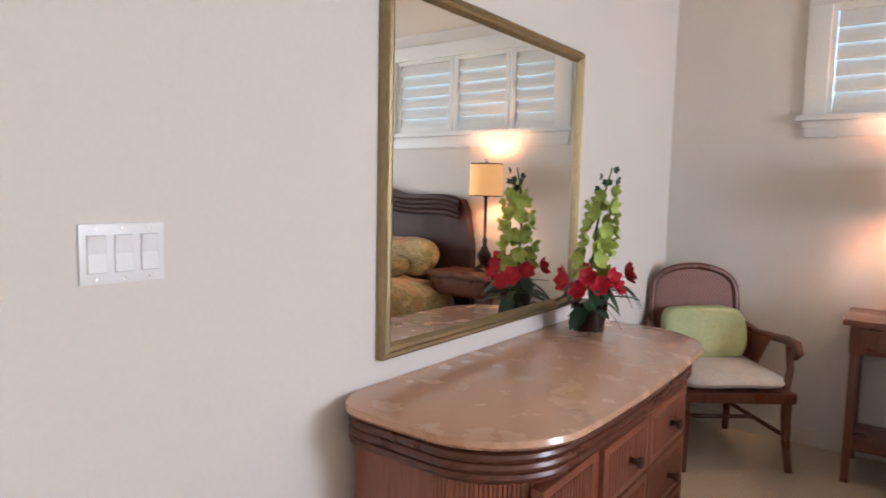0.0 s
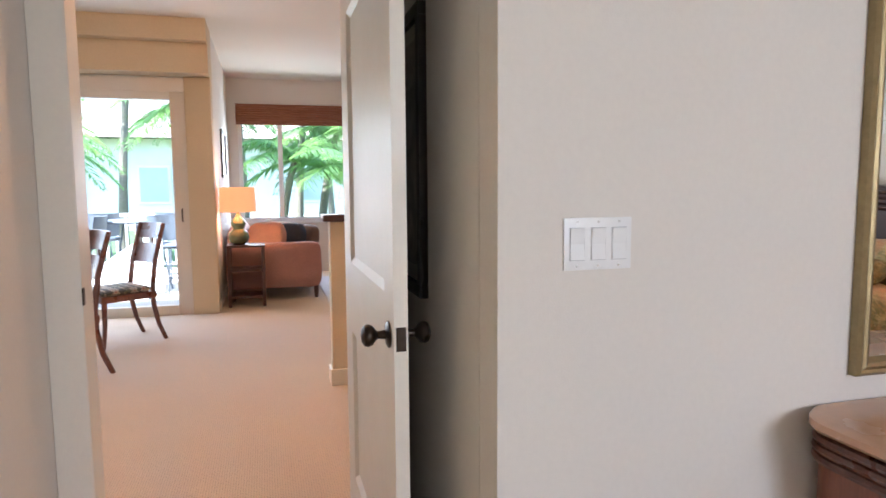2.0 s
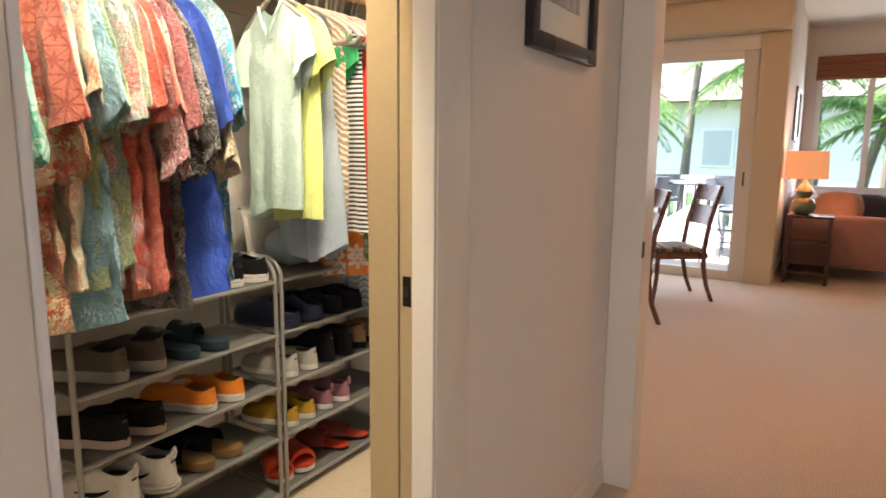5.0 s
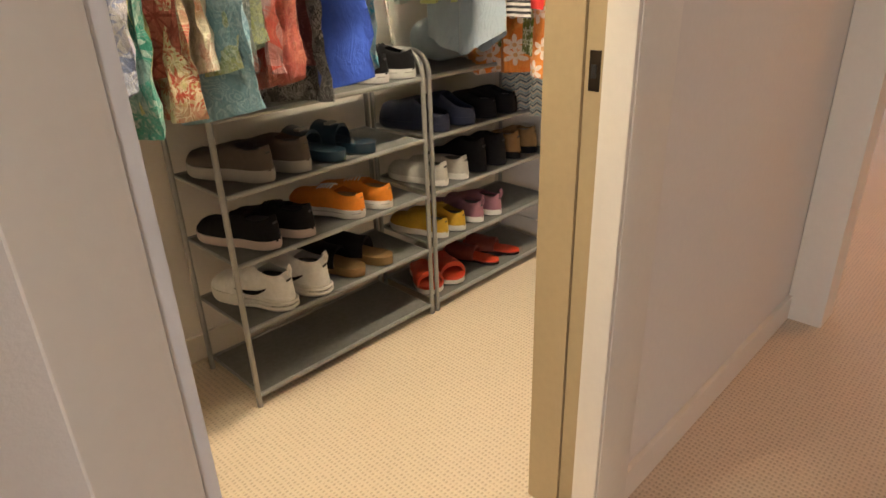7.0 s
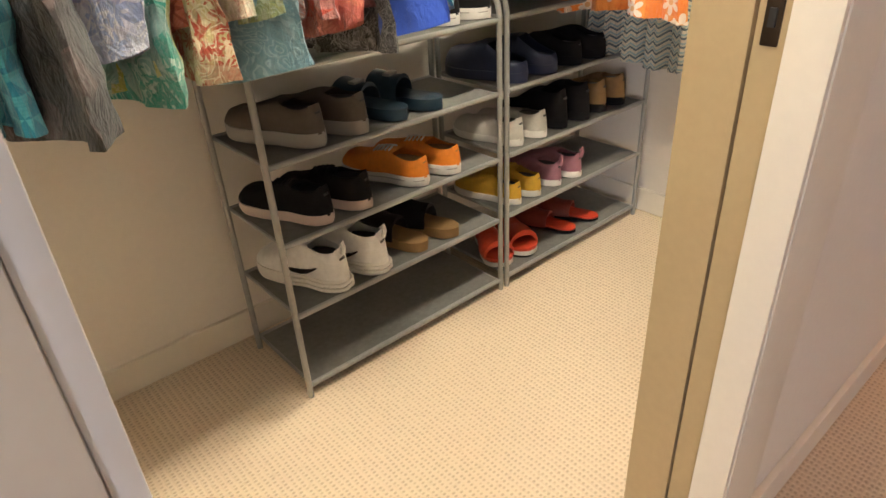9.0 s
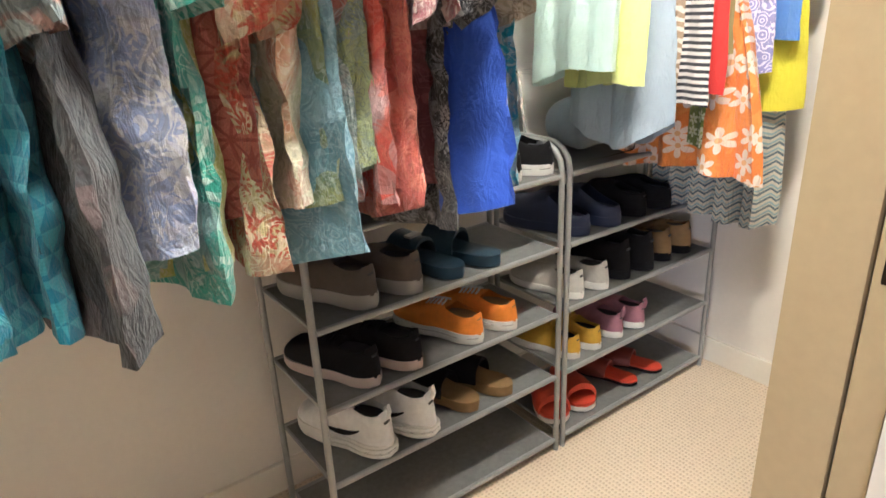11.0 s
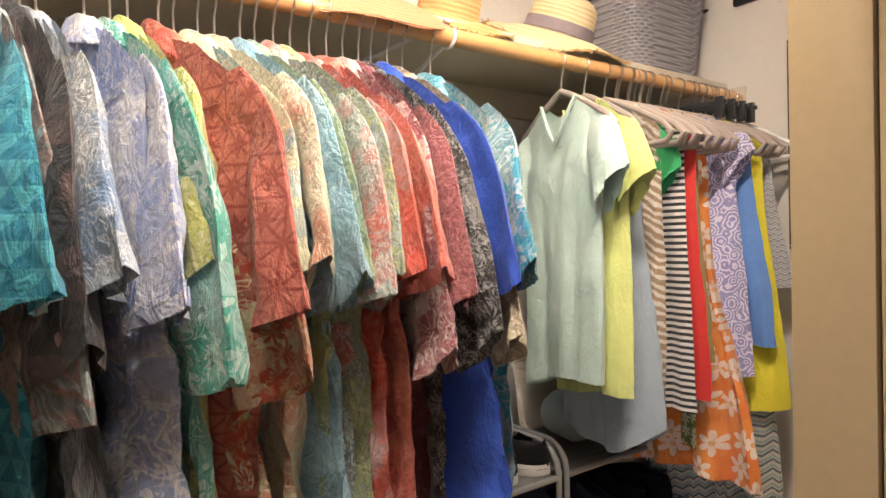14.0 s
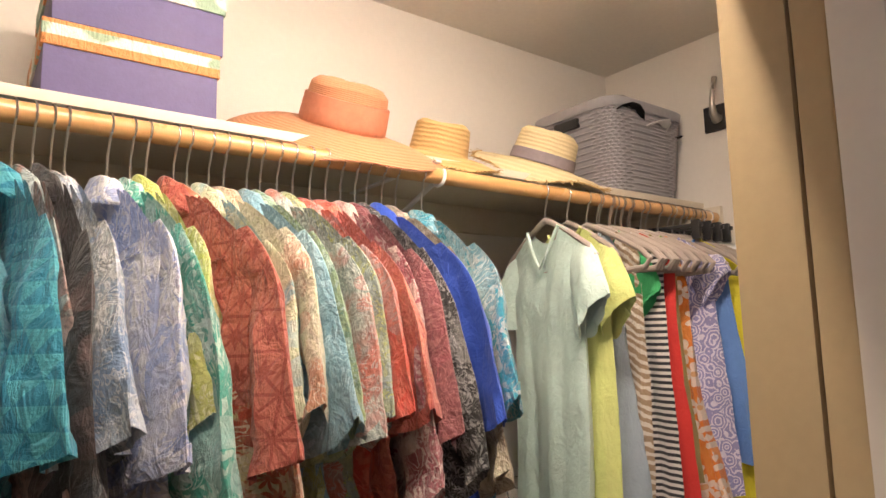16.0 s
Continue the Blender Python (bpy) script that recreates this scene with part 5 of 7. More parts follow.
# ---- clear bin on the rack ----
bn = thing("storage_bin", "clear plastic storage bin on top of the shoe rack", "storage bin")
rings = []
for zf, sc in ((0.0, 0.86), (0.02, 0.88), (1.0, 1.0), (1.0, 1.06), (0.97, 1.06), (0.97, 1.0)):
    ring = []
    for k in range(24):
        a = k * math.tau / 24
        sx = math.copysign(abs(math.cos(a)) ** 0.35, math.cos(a))
        sy = math.copysign(abs(math.sin(a)) ** 0.35, math.sin(a))
        ring.append((-2.02 + 0.18 * sc * sx, -1.70 + 0.13 * sc * sy, 0.856 + 0.235 * zf))
    rings.append(ring)
bm = bmesh.new()
ring_skin(bm, rings, True, False)
bb_ = part("tub", bm, BINPLASTIC, bn)
bm = bmesh.new()
pad(bm, -2.15, -1.90, -1.79, -1.61, 0.86, 1.0, seed=4)
part("folded_cloth", bm, C["chambray"], bn, "folded pale blue cloth")

# ---- shelf things ----
SZ = 1.937
PURPLE = surface("purple_paper_board", (0.105, 0.085, 0.21), 0.6, big=0.08, fine=0.08, relief=0.15)
LIDPRINT = cloth("tropical_lid_paper", "floral", ((0.72, 0.72, 0.66), (0.68, 0.27, 0.08), (0.62, 0.55, 0.30), (0.30, 0.42, 0.30)), 0.15, 0.5, 0.0)


def keepsake_box(z, w0, x1):
    b = thing("gift_box", "purple paper box with a tropical-print lid, stacked", "box", "boxes on the shelf")
    x0 = x1 + w0
    part("tray", boxes((x1, x0, -1.86, -1.562, z, z + 0.088), bev=0.002), PURPLE, b)
    part("lid", boxes((x1 - 0.004, x0 + 0.004, -1.864, -1.558, z + 0.083, z + 0.128), bev=0.002), LIDPRINT, b, "white lid printed with orange and green leaves")


keepsake_box(SZ, 0.285, -0.935)
keepsake_box(SZ + 0.130, 0.285, -0.945)


def hat(name, label, x, y, z, rc, hc, rb, body, band, tiltx, tilty, droop, wave, seed, fray=None, dent=0.0, tall=0.42):
    h = tagged(new(name), label, "hat")
    h.matrix_world = pose(x, y, z, tiltx, tilty, 0)
    n = 40
    prof = [(0.02, hc), (rc * 0.45, hc * 1.0), (rc * 0.78, hc * 0.97), (rc * 0.93, hc * 0.86), (rc * 0.97, hc * 0.6), (rc, hc * 0.3), (rc * 1.03, 0.012)]
    rings = []
    for r, zz in prof:
        rings.append([(r * math.cos(k * math.tau / n) * 1.08, r * math.sin(k * math.tau / n), zz - dent * math.exp(-((r / rc) ** 2) * 3) + 0.003 * math.sin(3 * k * math.tau / n + seed)) for k in range(n)])
    bm = bmesh.new()
    ring_skin(bm, rings, True, False)
    bm.faces.new([v for v in bm.verts][:n][::-1])
    part("crown", bm, body, h)
    rings = []
    steps = 8
    for up in (1, 0):
        for i in (range(steps + 1) if up else range(steps, -1, -1)):
            f = i / steps
            ring = []
            for k in range(n):
                a = k * math.tau / n
                r = rc * 1.02 + (rb - rc * 1.02) * f
                zz = 0.014 + wave * f * f * math.sin(2 * a + seed) + 0.35 * wave * f * math.sin(5 * a + seed * 2) - droop * f * f
                ring.append((r * math.cos(a) * 1.08, r * math.sin(a), zz - (0.0 if up else 0.004)))
            rings.append(ring)
    bm = bmesh.new()
    ring_skin(bm, rings + [rings[0]], True, False)
    part("brim", bm, body, h)
    rings = []
    for r, zz in ((1.035, 0.016), (1.06, 0.02), (1.05, hc * tall * 0.5), (1.02, hc * tall), (0.98, hc * (tall + 0.01))):
        rings.append([(rc * r * math.cos(k * math.tau / n) * 1.08, rc * r * math.sin(k * math.tau / n), zz) for k in range(n)])
    if band:
        bm = bmesh.new()
        ring_skin(bm, rings, True, False)
        part("band", bm, band, h, "ribbon band")
    if fray:
        rr = random.Random(seed)
        bm = bmesh.new()
        for k in range(300):
            a = k * math.tau / 300
            zz = 0.014 + wave * math.sin(2 * a + seed) + 0.35 * wave * math.sin(5 * a + seed * 2) - droop
            p = Vector((rb * math.cos(a) * 1.08, rb * math.sin(a), zz))
            q = p + Vector((math.cos(a + rr.uniform(-0.9, 0.9)), math.sin(a + rr.uniform(-0.9, 0.9)), rr.uniform(-0.7, 0.5))) * rr.uniform(0.007, 0.017)
            tube(bm, [p * 0.985, p, q], [0.0016, 0.0014, 0.0006], 3, False)
        part("frayed_edge", bm, fray, h, "frayed straw edge")
    return h


def straw(name, colour, scale=260, bands=28):
    m, nt, bs = graph(name)
    v = coords(nt, (1, 1, 1))
    w = nt.nodes.new("ShaderNodeTexWave")
    w.bands_direction = "Z"
    w.inputs["Scale"].default_value = bands
    w.inputs["Distortion"].default_value = 2.0
    nt.links.new(v, w.inputs["Vector"])
    g = noise_tex(nt, v, scale, 3)
    base = mix_col(nt, math_node(nt, "MULTIPLY", g, w.outputs["Fac"]), tuple(c * 0.72 for c in colour), colour)
    nt.links.new(base, bs.inputs["Base Color"])
    bs.inputs["Roughness"].default_value = 0.75
    bump(nt, bs, math_node(nt, "ADD", w.outputs["Fac"], g), 0.5, 0.003)
    return m


PEACH = straw("peach_woven_straw", (0.66, 0.29, 0.14), 200, 75)
STRAW = straw("golden_straw", (0.62, 0.40, 0.15))
PALESTRAW = straw("pale_straw", (0.74, 0.60, 0.34))
GREYBAND = fabric("grey_mauve_ribbon", (0.24, 0.20, 0.22))
PEACHBAND = fabric("peach_ribbon", (0.60, 0.235, 0.13))
hat("sun_hat", "wide-brimmed peach straw sun hat with a ribbon", -1.246, -1.650, SZ + 0.050, 0.090, 0.118, 0.238, PEACH, PEACHBAND, -26, -1, 0.045, 0.018, 3.9, tall=0.66)
hat("straw_hat", "small golden straw hat with a frayed brim", -1.530, -1.660, SZ + 0.030, 0.072, 0.100, 0.155, STRAW, None, -17, -3, 0.020, 0.012, 2.0, STRAW, 0.022)
hat("fedora_hat", "pale straw hat with grey band and frayed brim", -1.890, -1.645, SZ + 0.046, 0.088, 0.115, 0.188, PALESTRAW, GREYBAND, -22, -6, 0.030, 0.018, 3.6, STRAW)

# ---- woven basket ----
BASKETM = surface("grey_woven_plastic", (0.33, 0.32, 0.34), 0.5, big=0.12, fine=0.1)
bk = thing("storage_basket", "grey woven plastic basket full of caps", "basket")
bx0, bx1, by0, by1, bz0, bz1 = -2.530, -2.130, -1.915, -1.560, SZ, SZ + 0.305


def basket_ring(z, grow, wob, ph):
    pts = []
    per = 84
    f = (z - bz0) / (bz1 - bz0)
    hx, hy = (bx1 - bx0) / 2 * (0.84 + 0.16 * f) + grow, (by1 - by0) / 2 * (0.88 + 0.12 * f) + grow
    for k in range(per):
        a = k * math.tau / per
        cx, sy = math.cos(a), math.sin(a)
        s = 1 + wob * (1 if (k // 2 + ph) % 2 else -1)
        pts.append(((bx0 + bx1) / 2 + math.copysign(abs(cx) ** 0.30, cx) * hx * s, (by0 + by1) / 2 + math.copysign(abs(sy) ** 0.30, sy) * hy * s, z))
    return pts


rows = 26
rings = []
for i in range(rows):
    za, zb = bz0 + (bz1 - 0.03 - bz0) * i / rows, bz0 + (bz1 - 0.03 - bz0) * (i + 1) / rows
    rings += [basket_ring(za + 0.001, -0.003, 0.0, i), basket_ring((za + zb) / 2, 0.001, 0.022, i), basket_ring(zb - 0.001, -0.003, 0.0, i)]
bm = bmesh.new()
ring_skin(bm, rings, True, True)
part("weave", bm, BASKETM, bk)
bm = bmesh.new()
ring_skin(bm, [basket_ring(bz1 - 0.032, 0.004, 0, 0), basket_ring(bz1 - 0.028, 0.006, 0, 0), basket_ring(bz1 - 0.004, 0.007, 0, 0), basket_ring(bz1, 0.004, 0, 0), basket_ring(bz1 - 0.004, -0.008, 0, 0), basket_ring(bz1 - 0.03, -0.008, 0, 0)], True, False)
part("rim", bm, BASKETM, bk)
# Solid dark block; its black paints the shade of the hand slot.
part("handle_shade", boxes((bx1 - 0.015, bx1 + 0.0045, -1.80, -1.70, bz1 - 0.072, bz1 - 0.042), bev=0.004), BLACKPLASTIC, bk, "dark block painting the hand slot's shade")
for i, (cx, cy, cz, cm, rz) in enumerate(((-2.24, -1.80, 0.0, F_BLACK, 20), (-2.27, -1.66, 0.045, F_BLACK, -30), (-2.35, -1.67, 0.02, F_WHITE, 10), (-2.42, -1.67, 0.008, F_BLACK, 60), (-2.36, -1.80, 0.0, F_BROWN, 80))):
    cp = thing("cap", "folded baseball cap lying in the grey basket", "cap", "caps in the basket", (cx, cy, bz1 - 0.075 + cz), rz)
    bm = bmesh.new()
    lathe(bm, [(0.078, -0.02), (0.08, 0.01), (0.07, 0.045), (0.045, 0.066), (0.01, 0.074)], 18)
    part("crown", bm, cm, cp)
    bm = bmesh.new()
    ring_skin(bm, [[(r * math.cos(a) * 0.62, 0.03 + r * math.sin(a), 0.004 - 0.3 * (r * math.cos(a)) ** 2 * 8 + dz) for a in [math.pi * q / 8 for q in range(9)]] for r, dz in ((0.07, 0), (0.12, 0), (0.12, -0.004), (0.07, -0.004))], False, False)
    part("visor", bm, cm, cp)

# ---- bedroom: shuttered window ----
SHUT = surface("white_shutter_paint", (0.78, 0.78, 0.75), 0.4, big=0.03, relief=0.05)
win = tagged(thing("window_shuttered", "high white window with three closed plantation shutters", "window"), kind="structure")
for d in ((-0.72, -0.615, 1.70, 2.42), (0.79, 0.90, 1.70, 2.42)):
    part("frame_side", boxes((d[0], d[1], 4.085, 4.11, d[2], d[3]), bev=0.004), SHUT, win)
part("frame_head", boxes((-0.72, 0.90, 4.083, 4.109, 2.32, 2.42), bev=0.004), SHUT, win)
part("apron", boxes((-0.71, 0.89, 4.088, 4.109, 1.65, 1.735), bev=0.004), SHUT, win)
part("sill", boxes((-0.745, 0.925, 4.055, 4.109, 1.736, 1.765), bev=0.005), SHUT, win)
pn = part("pane", boxes((-0.64, 0.80, 4.195, 4.199, 1.74, 2.33)), GLASS, win)
pn.visible_shadow = False
for i, (x0, x1) in enumerate(((-0.625, -0.255), (-0.245, 0.235), (0.245, 0.79))):
    fr = part("shutter_stile", boxes((x0, x0 + 0.035, 4.10, 4.13, 1.77, 2.318), bev=0.002), SHUT, win)
    part("shutter_stile", boxes((x1 - 0.04, x1, 4.10, 4.13, 1.77, 2.318), bev=0.002), SHUT, win)
    part("shutter_rail", boxes((x0 + 0.036, x1 - 0.041, 4.101, 4.129, 1.77, 1.80), bev=0.002), SHUT, win)
    part("shutter_rail", boxes((x0 + 0.036, x1 - 0.041, 4.101, 4.129, 2.29, 2.318), bev=0.002), SHUT, win)
    for k in range(6):
        zc = 1.80 + 0.49 * (k + 0.5) / 6
        bm = bmesh.new()
        rings = []
        for x in (x0 + 0.038, x1 - 0.043):
            ring = []
            for a in range(12):
                t = a * math.tau / 12
                u, w = 0.046 * math.cos(t), 0.006 * math.sin(t)
                ring.append((x, 4.116 + u * math.sin(radians(16)) + w * math.cos(radians(16)), zc + u * math.cos(radians(16)) - w * math.sin(radians(16))))
            rings.append(ring)
        ring_skin(bm, rings)
        part("louvre", bm, SHUT, win)
    bm = bmesh.new()
    tube(bm, [(x1 - 0.02, 4.097, 2.05), (x1 - 0.02, 4.097, 2.10)], 0.005, 8)
    part("catch", bm, WHITE, win)

# unseen wide window, added in the wall across the room to admit daylight
w2 = tagged(thing("window_wide", "unseen wide white framed window, added for daylight", "window"), kind="structure")
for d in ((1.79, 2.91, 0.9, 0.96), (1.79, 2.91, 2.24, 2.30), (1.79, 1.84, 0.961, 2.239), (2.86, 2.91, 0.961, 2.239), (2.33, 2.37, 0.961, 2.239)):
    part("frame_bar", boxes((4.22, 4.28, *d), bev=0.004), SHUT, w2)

# ---- bedroom: mirror ----
mi = thing("wall_mirror", "large rectangular mirror in a worn gold frame", "mirror")
my0, my1, mz0, mz1 = 1.543, 2.80, 0.845, 1.925


def gold_rail(p0, p1, inward):
    """A moulded rail along a line on the wall, stepped towards the glass."""
    p0, p1, inward = Vector(p0), Vector(p1), Vector(inward)
    prof = ((0.0, 0.0), (0.0, 0.022), (0.008, 0.030), (0.016, 0.026), (0.024, 0.030), (0.034, 0.026), (0.046, 0.014), (0.048, 0.0))
    rings = []
    for p, s in ((p0, 1), (p1, -1)):
        along = (p1 - p0).normalized() * s
        rings.append([p + inward * a + along * a + Vector((h, 0, 0)) for a, h in prof])
    bm = bmesh.new()
    ring_skin(bm, rings)
    return bm


XW = -1.399
for p0, p1, iv in (((XW, my0, mz0), (XW, my1, mz0), (0, 0, 1)), ((XW, my0, mz1), (XW, my1, mz1), (0, 0, -1)), ((XW, my0, mz0), (XW, my0, mz1), (0, 1, 0)), ((XW, my1, mz0), (XW, my1, mz1), (0, -1, 0))):
    part("frame_rail", gold_rail(p0, p1, iv), GOLD, mi, "", False)
bm = boxes((XW, XW + 0.012, my0 + 0.046, my1 - 0.046, mz0 + 0.046, mz1 - 0.046))
part("glass", bm, MIRROR, mi, "bevelled mirror glass", False)

# ---- bedroom: dresser ----


def front_x(y):
    """Where the dresser's bowed front stands at y."""
    return -0.83 + 0.035 * math.sin(math.pi * (y - 1.38) / 1.5)


def dresser_outline(extra):
    """The rounded plan of the dresser, grown by extra."""
    y0, y1, xb, xf = 1.378 - extra, 2.88 + extra, -1.394, -0.83 + extra
    rb, rf = 0.10 + extra * 0.5, 0.25 + extra
    pts = []
    for i in range(9):
        a = radians(180 + 90 * i / 8)
        pts.append((xb + rb + rb * math.cos(a), y0 + rb + rb * math.sin(a)))
    for i in range(17):
        a = radians(270 + 90 * i / 16)
        pts.append((xf - rf + rf * math.cos(a), y0 + rf + rf * math.sin(a)))
    for i in range(1, 12):
        y = y0 + rf + (y1 - y0 - 2 * rf) * i / 12
        pts.append((xf, y))
    for i in range(17):
        a = radians(90 * i / 16)
        pts.append((xf - rf + rf * math.cos(a), y1 - rf + rf * math.sin(a)))
    for i in range(9):
        a = radians(90 + 90 * i / 8)
        pts.append((xb + rb + rb * math.cos(a), y1 - rb + rb * math.sin(a)))
    return [(x + 0.035 * math.sin(math.pi * min(1, max(0, (y - y0) / (y1 - y0)))) * (x - xb) / (xf - xb), y) for x, y in pts]


MOULDING = wood("dark_red_rattan_pole", (0.07, 0.02, 0.010), (0.15, 0.048, 0.024), 0.3, 7, axis=1, coat=0.2)
dr = thing("dresser", "reddish rattan-trimmed dresser with rounded ends and honey-coloured top", "dresser")
for nm, mat_, layers in (("top", TOPWOOD, ((0.0, 0.742), (0.018, 0.748), (0.026, 0.758), (0.022, 0.772), (0.008, 0.777))),
                         ("body", REDWOOD, ((-0.03, 0.09), (-0.03, 0.655))),
                         ("plinth", DARKWOOD, ((-0.045, 0.0), (-0.045, 0.09)))):
    rings = [[(x, y, z) for x, y in dresser_outline(ex)] for ex, z in layers]
    bm = bmesh.new()
    ring_skin(bm, rings)
    part(nm, bm, mat_, dr)
for z in (0.668, 0.692, 0.716):
    bm = bmesh.new()
    tube(bm, [(x, y, z) for x, y in dresser_outline(-0.022)], 0.0135, 8)
    part("moulding", bm, MOULDING, dr, "dark half-round rattan moulding")
ends = [p for p in dresser_outline(-0.03) if p[0] > -1.28 and (p[1] < 1.62 or p[1] > 2.62)]
fine_ends = [(a[0] + (b[0] - a[0]) * q, a[1] + (b[1] - a[1]) * q) for a, b in zip(ends, ends[1:]) if abs(a[1] - b[1]) < 0.2 for q in (0.0, 0.5)]
for x, y in fine_ends:
    bm = bmesh.new()
    tube(bm, [(x, y, 0.10), (x, y, 0.65)], 0.0065, 6)
    part("reed", bm, REDWOOD, dr)
for c, (ya, yb) in enumerate(((1.50, 1.80), (1.82, 2.18), (2.20, 2.58))):
    for r_, (za, zb) in enumerate(((0.475, 0.645), (0.29, 0.46), (0.105, 0.275))):
        ym = (ya + yb) / 2
        xf = front_x(ym) - 0.034
        dw = part("drawer", boxes((xf - 0.02, xf + 0.014, ya, yb, za, zb), bev=0.004), REDWOOD, dr, "reeded drawer front")
        for q in range(14):
            yy = ya + 0.03 + (yb - ya - 0.06) * (q + 0.5) / 14
            bm = bmesh.new()
            tube(bm, [(xf + 0.0135, yy, za + 0.022), (xf + 0.0135, yy, zb - 0.022)], 0.0075, 5)
            part("reed", bm, REDWOOD, dw)
        bm = bmesh.new()
        prof = [(0.012, 0.0), (0.009, 0.012), (0.012, 0.02), (0.019, 0.028), (0.018, 0.036), (0.006, 0.04)]
        ring_skin(bm, [[(xf + 0.02 + d_, ym + rr_ * math.cos(k * math.tau / 16), (za + zb) / 2 + rr_ * math.sin(k * math.tau / 16)) for k in range(16)] for rr_, d_ in prof])
        part("knob", bm, DARKWOOD, dw, "dark turned wooden knob")

# ---- bedroom: flower arrangement ----
LEAFG = surface("dark_green_leaf", (0.035, 0.085, 0.04), 0.45, big=0.4, big_scale=20, relief=0.2, rand=5)
ORCHID = surface("yellow_green_petal", (0.46, 0.56, 0.12), 0.55, big=0.25, big_scale=25, relief=0.2, rand=5)
REDPET = surface("red_petal", (0.50, 0.012, 0.03), 0.5, big=0.3, big_scale=25, relief=0.2, rand=5)
STEM = surface("brown_green_stem", (0.10, 0.12, 0.03), 0.6)
VASE = clear("smoky_glass", (0.30, 0.24, 0.18), 0.05, 1.3)
fl = thing("flower_arrangement", "green orchids and red blossoms in a dark glass vase", "flowers", place=(-1.215, 2.60, 0.777))
bm = bmesh.new()
lathe(bm, [(0.052, 0.0), (0.056, 0.006), (0.062, 0.06), (0.070, 0.125), (0.066, 0.125), (0.058, 0.06), (0.050, 0.01)], 24)
part("vase", bm, VASE, fl, "dark smoky glass vase")
bm = bmesh.new()
for k in range(16):
    a = k * math.tau / 16
    tube(bm, [(0.045 * math.cos(a), 0.045 * math.sin(a), 0.01), (0.047 * math.cos(a + 0.2), 0.047 * math.sin(a + 0.2), 0.11)], 0.008, 6)
part("bamboo_filling", bm, DARKWOOD, fl)
bm = bmesh.new()
stem_pts = [(0, 0, 0.09), (-0.005, 0.01, 0.25), (0.0, 0.03, 0.42), (0.02, 0.05, 0.56), (0.045, 0.055, 0.66)]
tube(bm, stem_pts, [0.006, 0.006, 0.005, 0.004, 0.003], 6)
part("stem", bm, STEM, fl)


def petal(bm, base, axis, up, ln, wd, cup=0.25):
    axis, up = Vector(axis).normalized(), Vector(up)
    side = axis.cross(up).normalized()
    nrm = side.cross(axis)
    rows = []
    for i in range(5):
        t = i / 4
        w = wd * math.sin(math.pi * (0.12 + 0.84 * t)) ** 0.8
        c = Vector(base) + axis * ln * t + nrm * cup * ln * (t * t)
        rows.append([c - side * w + nrm * 0.12 * wd, c, c + side * w + nrm * 0.12 * wd])
    vr = [[bm.verts.new(p) for p in r] for r in rows]
    for a, b in zip(vr, vr[1:]):
        for k in range(2):
            bm.faces.new((a[k], a[k + 1], b[k + 1], b[k]))


def blossom(bm, c, facing, size, n, rnd):
    f = Vector(facing).normalized()
    u = f.orthogonal().normalized()
    w = f.cross(u)
    off = rnd.random() * 6
    for k in range(n):
        a = off + k * math.tau / n
        d = u * math.cos(a) + w * math.sin(a)
        petal(bm, c, d + f * 0.35, f, size, size * 0.42, 0.3)


rnd = random.Random(5)
for i in range(40):
    t = i / 39
    z = 0.23 + 0.41 * t
    rad = (0.046 + rnd.uniform(-0.016, 0.018)) * (1.0 if t < 0.45 else 1.45 - t)
    a = i * 2.4 + rnd.uniform(-0.5, 0.5)
    lean = np.interp(t, (0, 0.3, 0.7, 1), (-0.004, 0.004, 0.026, 0.045))
    c = (lean + rad * math.cos(a), 0.045 * t + rad * math.sin(a), z + rnd.uniform(-0.016, 0.016))
    size = 0.046 * (1.08 - 0.42 * t) if t < 0.84 else 0.019
    bm = bmesh.new()
    blossom(bm, c, (math.cos(a) + rnd.uniform(-0.4, 0.4), math.sin(a) + rnd.uniform(-0.4, 0.4), rnd.uniform(-0.35, 0.3)), size, 5, rnd)
    part("orchid_blossom", bm, ORCHID if t < 0.84 else LEAFG, fl)
for i, (cx, cy, cz, s) in enumerate(((0.085, -0.03, 0.225, 0.052), (0.06, -0.075, 0.20, 0.05), (0.03, -0.10, 0.235, 0.045), (0.11, 0.06, 0.245, 0.055), (0.10, 0.10, 0.23, 0.048), (-0.05, -0.12, 0.21, 0.05), (-0.08, -0.07, 0.23, 0.045), (-0.07, 0.08, 0.23, 0.05), (0.0, -0.10, 0.18, 0.048), (0.10, 0.0, 0.19, 0.046))):
    bm = bmesh.new()
    blossom(bm, (cx, cy, cz), (cx * 2, cy * 2, 0.06), s, 6, rnd)
    blossom(bm, (cx * 1.02, cy * 1.02, cz + 0.005), (cx * 2, cy * 2, 0.1), s * 0.6, 5, rnd)
    part("red_blossom", bm, REDPET, fl)
for i in range(44):
    a = rnd.random() * math.tau
    r0 = rnd.uniform(0.02, 0.06)
    zc = rnd.uniform(0.10, 0.22)
    droopy = rnd.uniform(-0.9, 0.35)
    bm = bmesh.new()
    base = Vector((r0 * math.cos(a), r0 * math.sin(a), zc))
    petal(bm, base, (math.cos(a), math.sin(a), droopy), (0, 0, 1), rnd.uniform(0.08, 0.15), rnd.uniform(0.014, 0.03), -0.25)
    part("leaf", bm, LEAFG, fl)
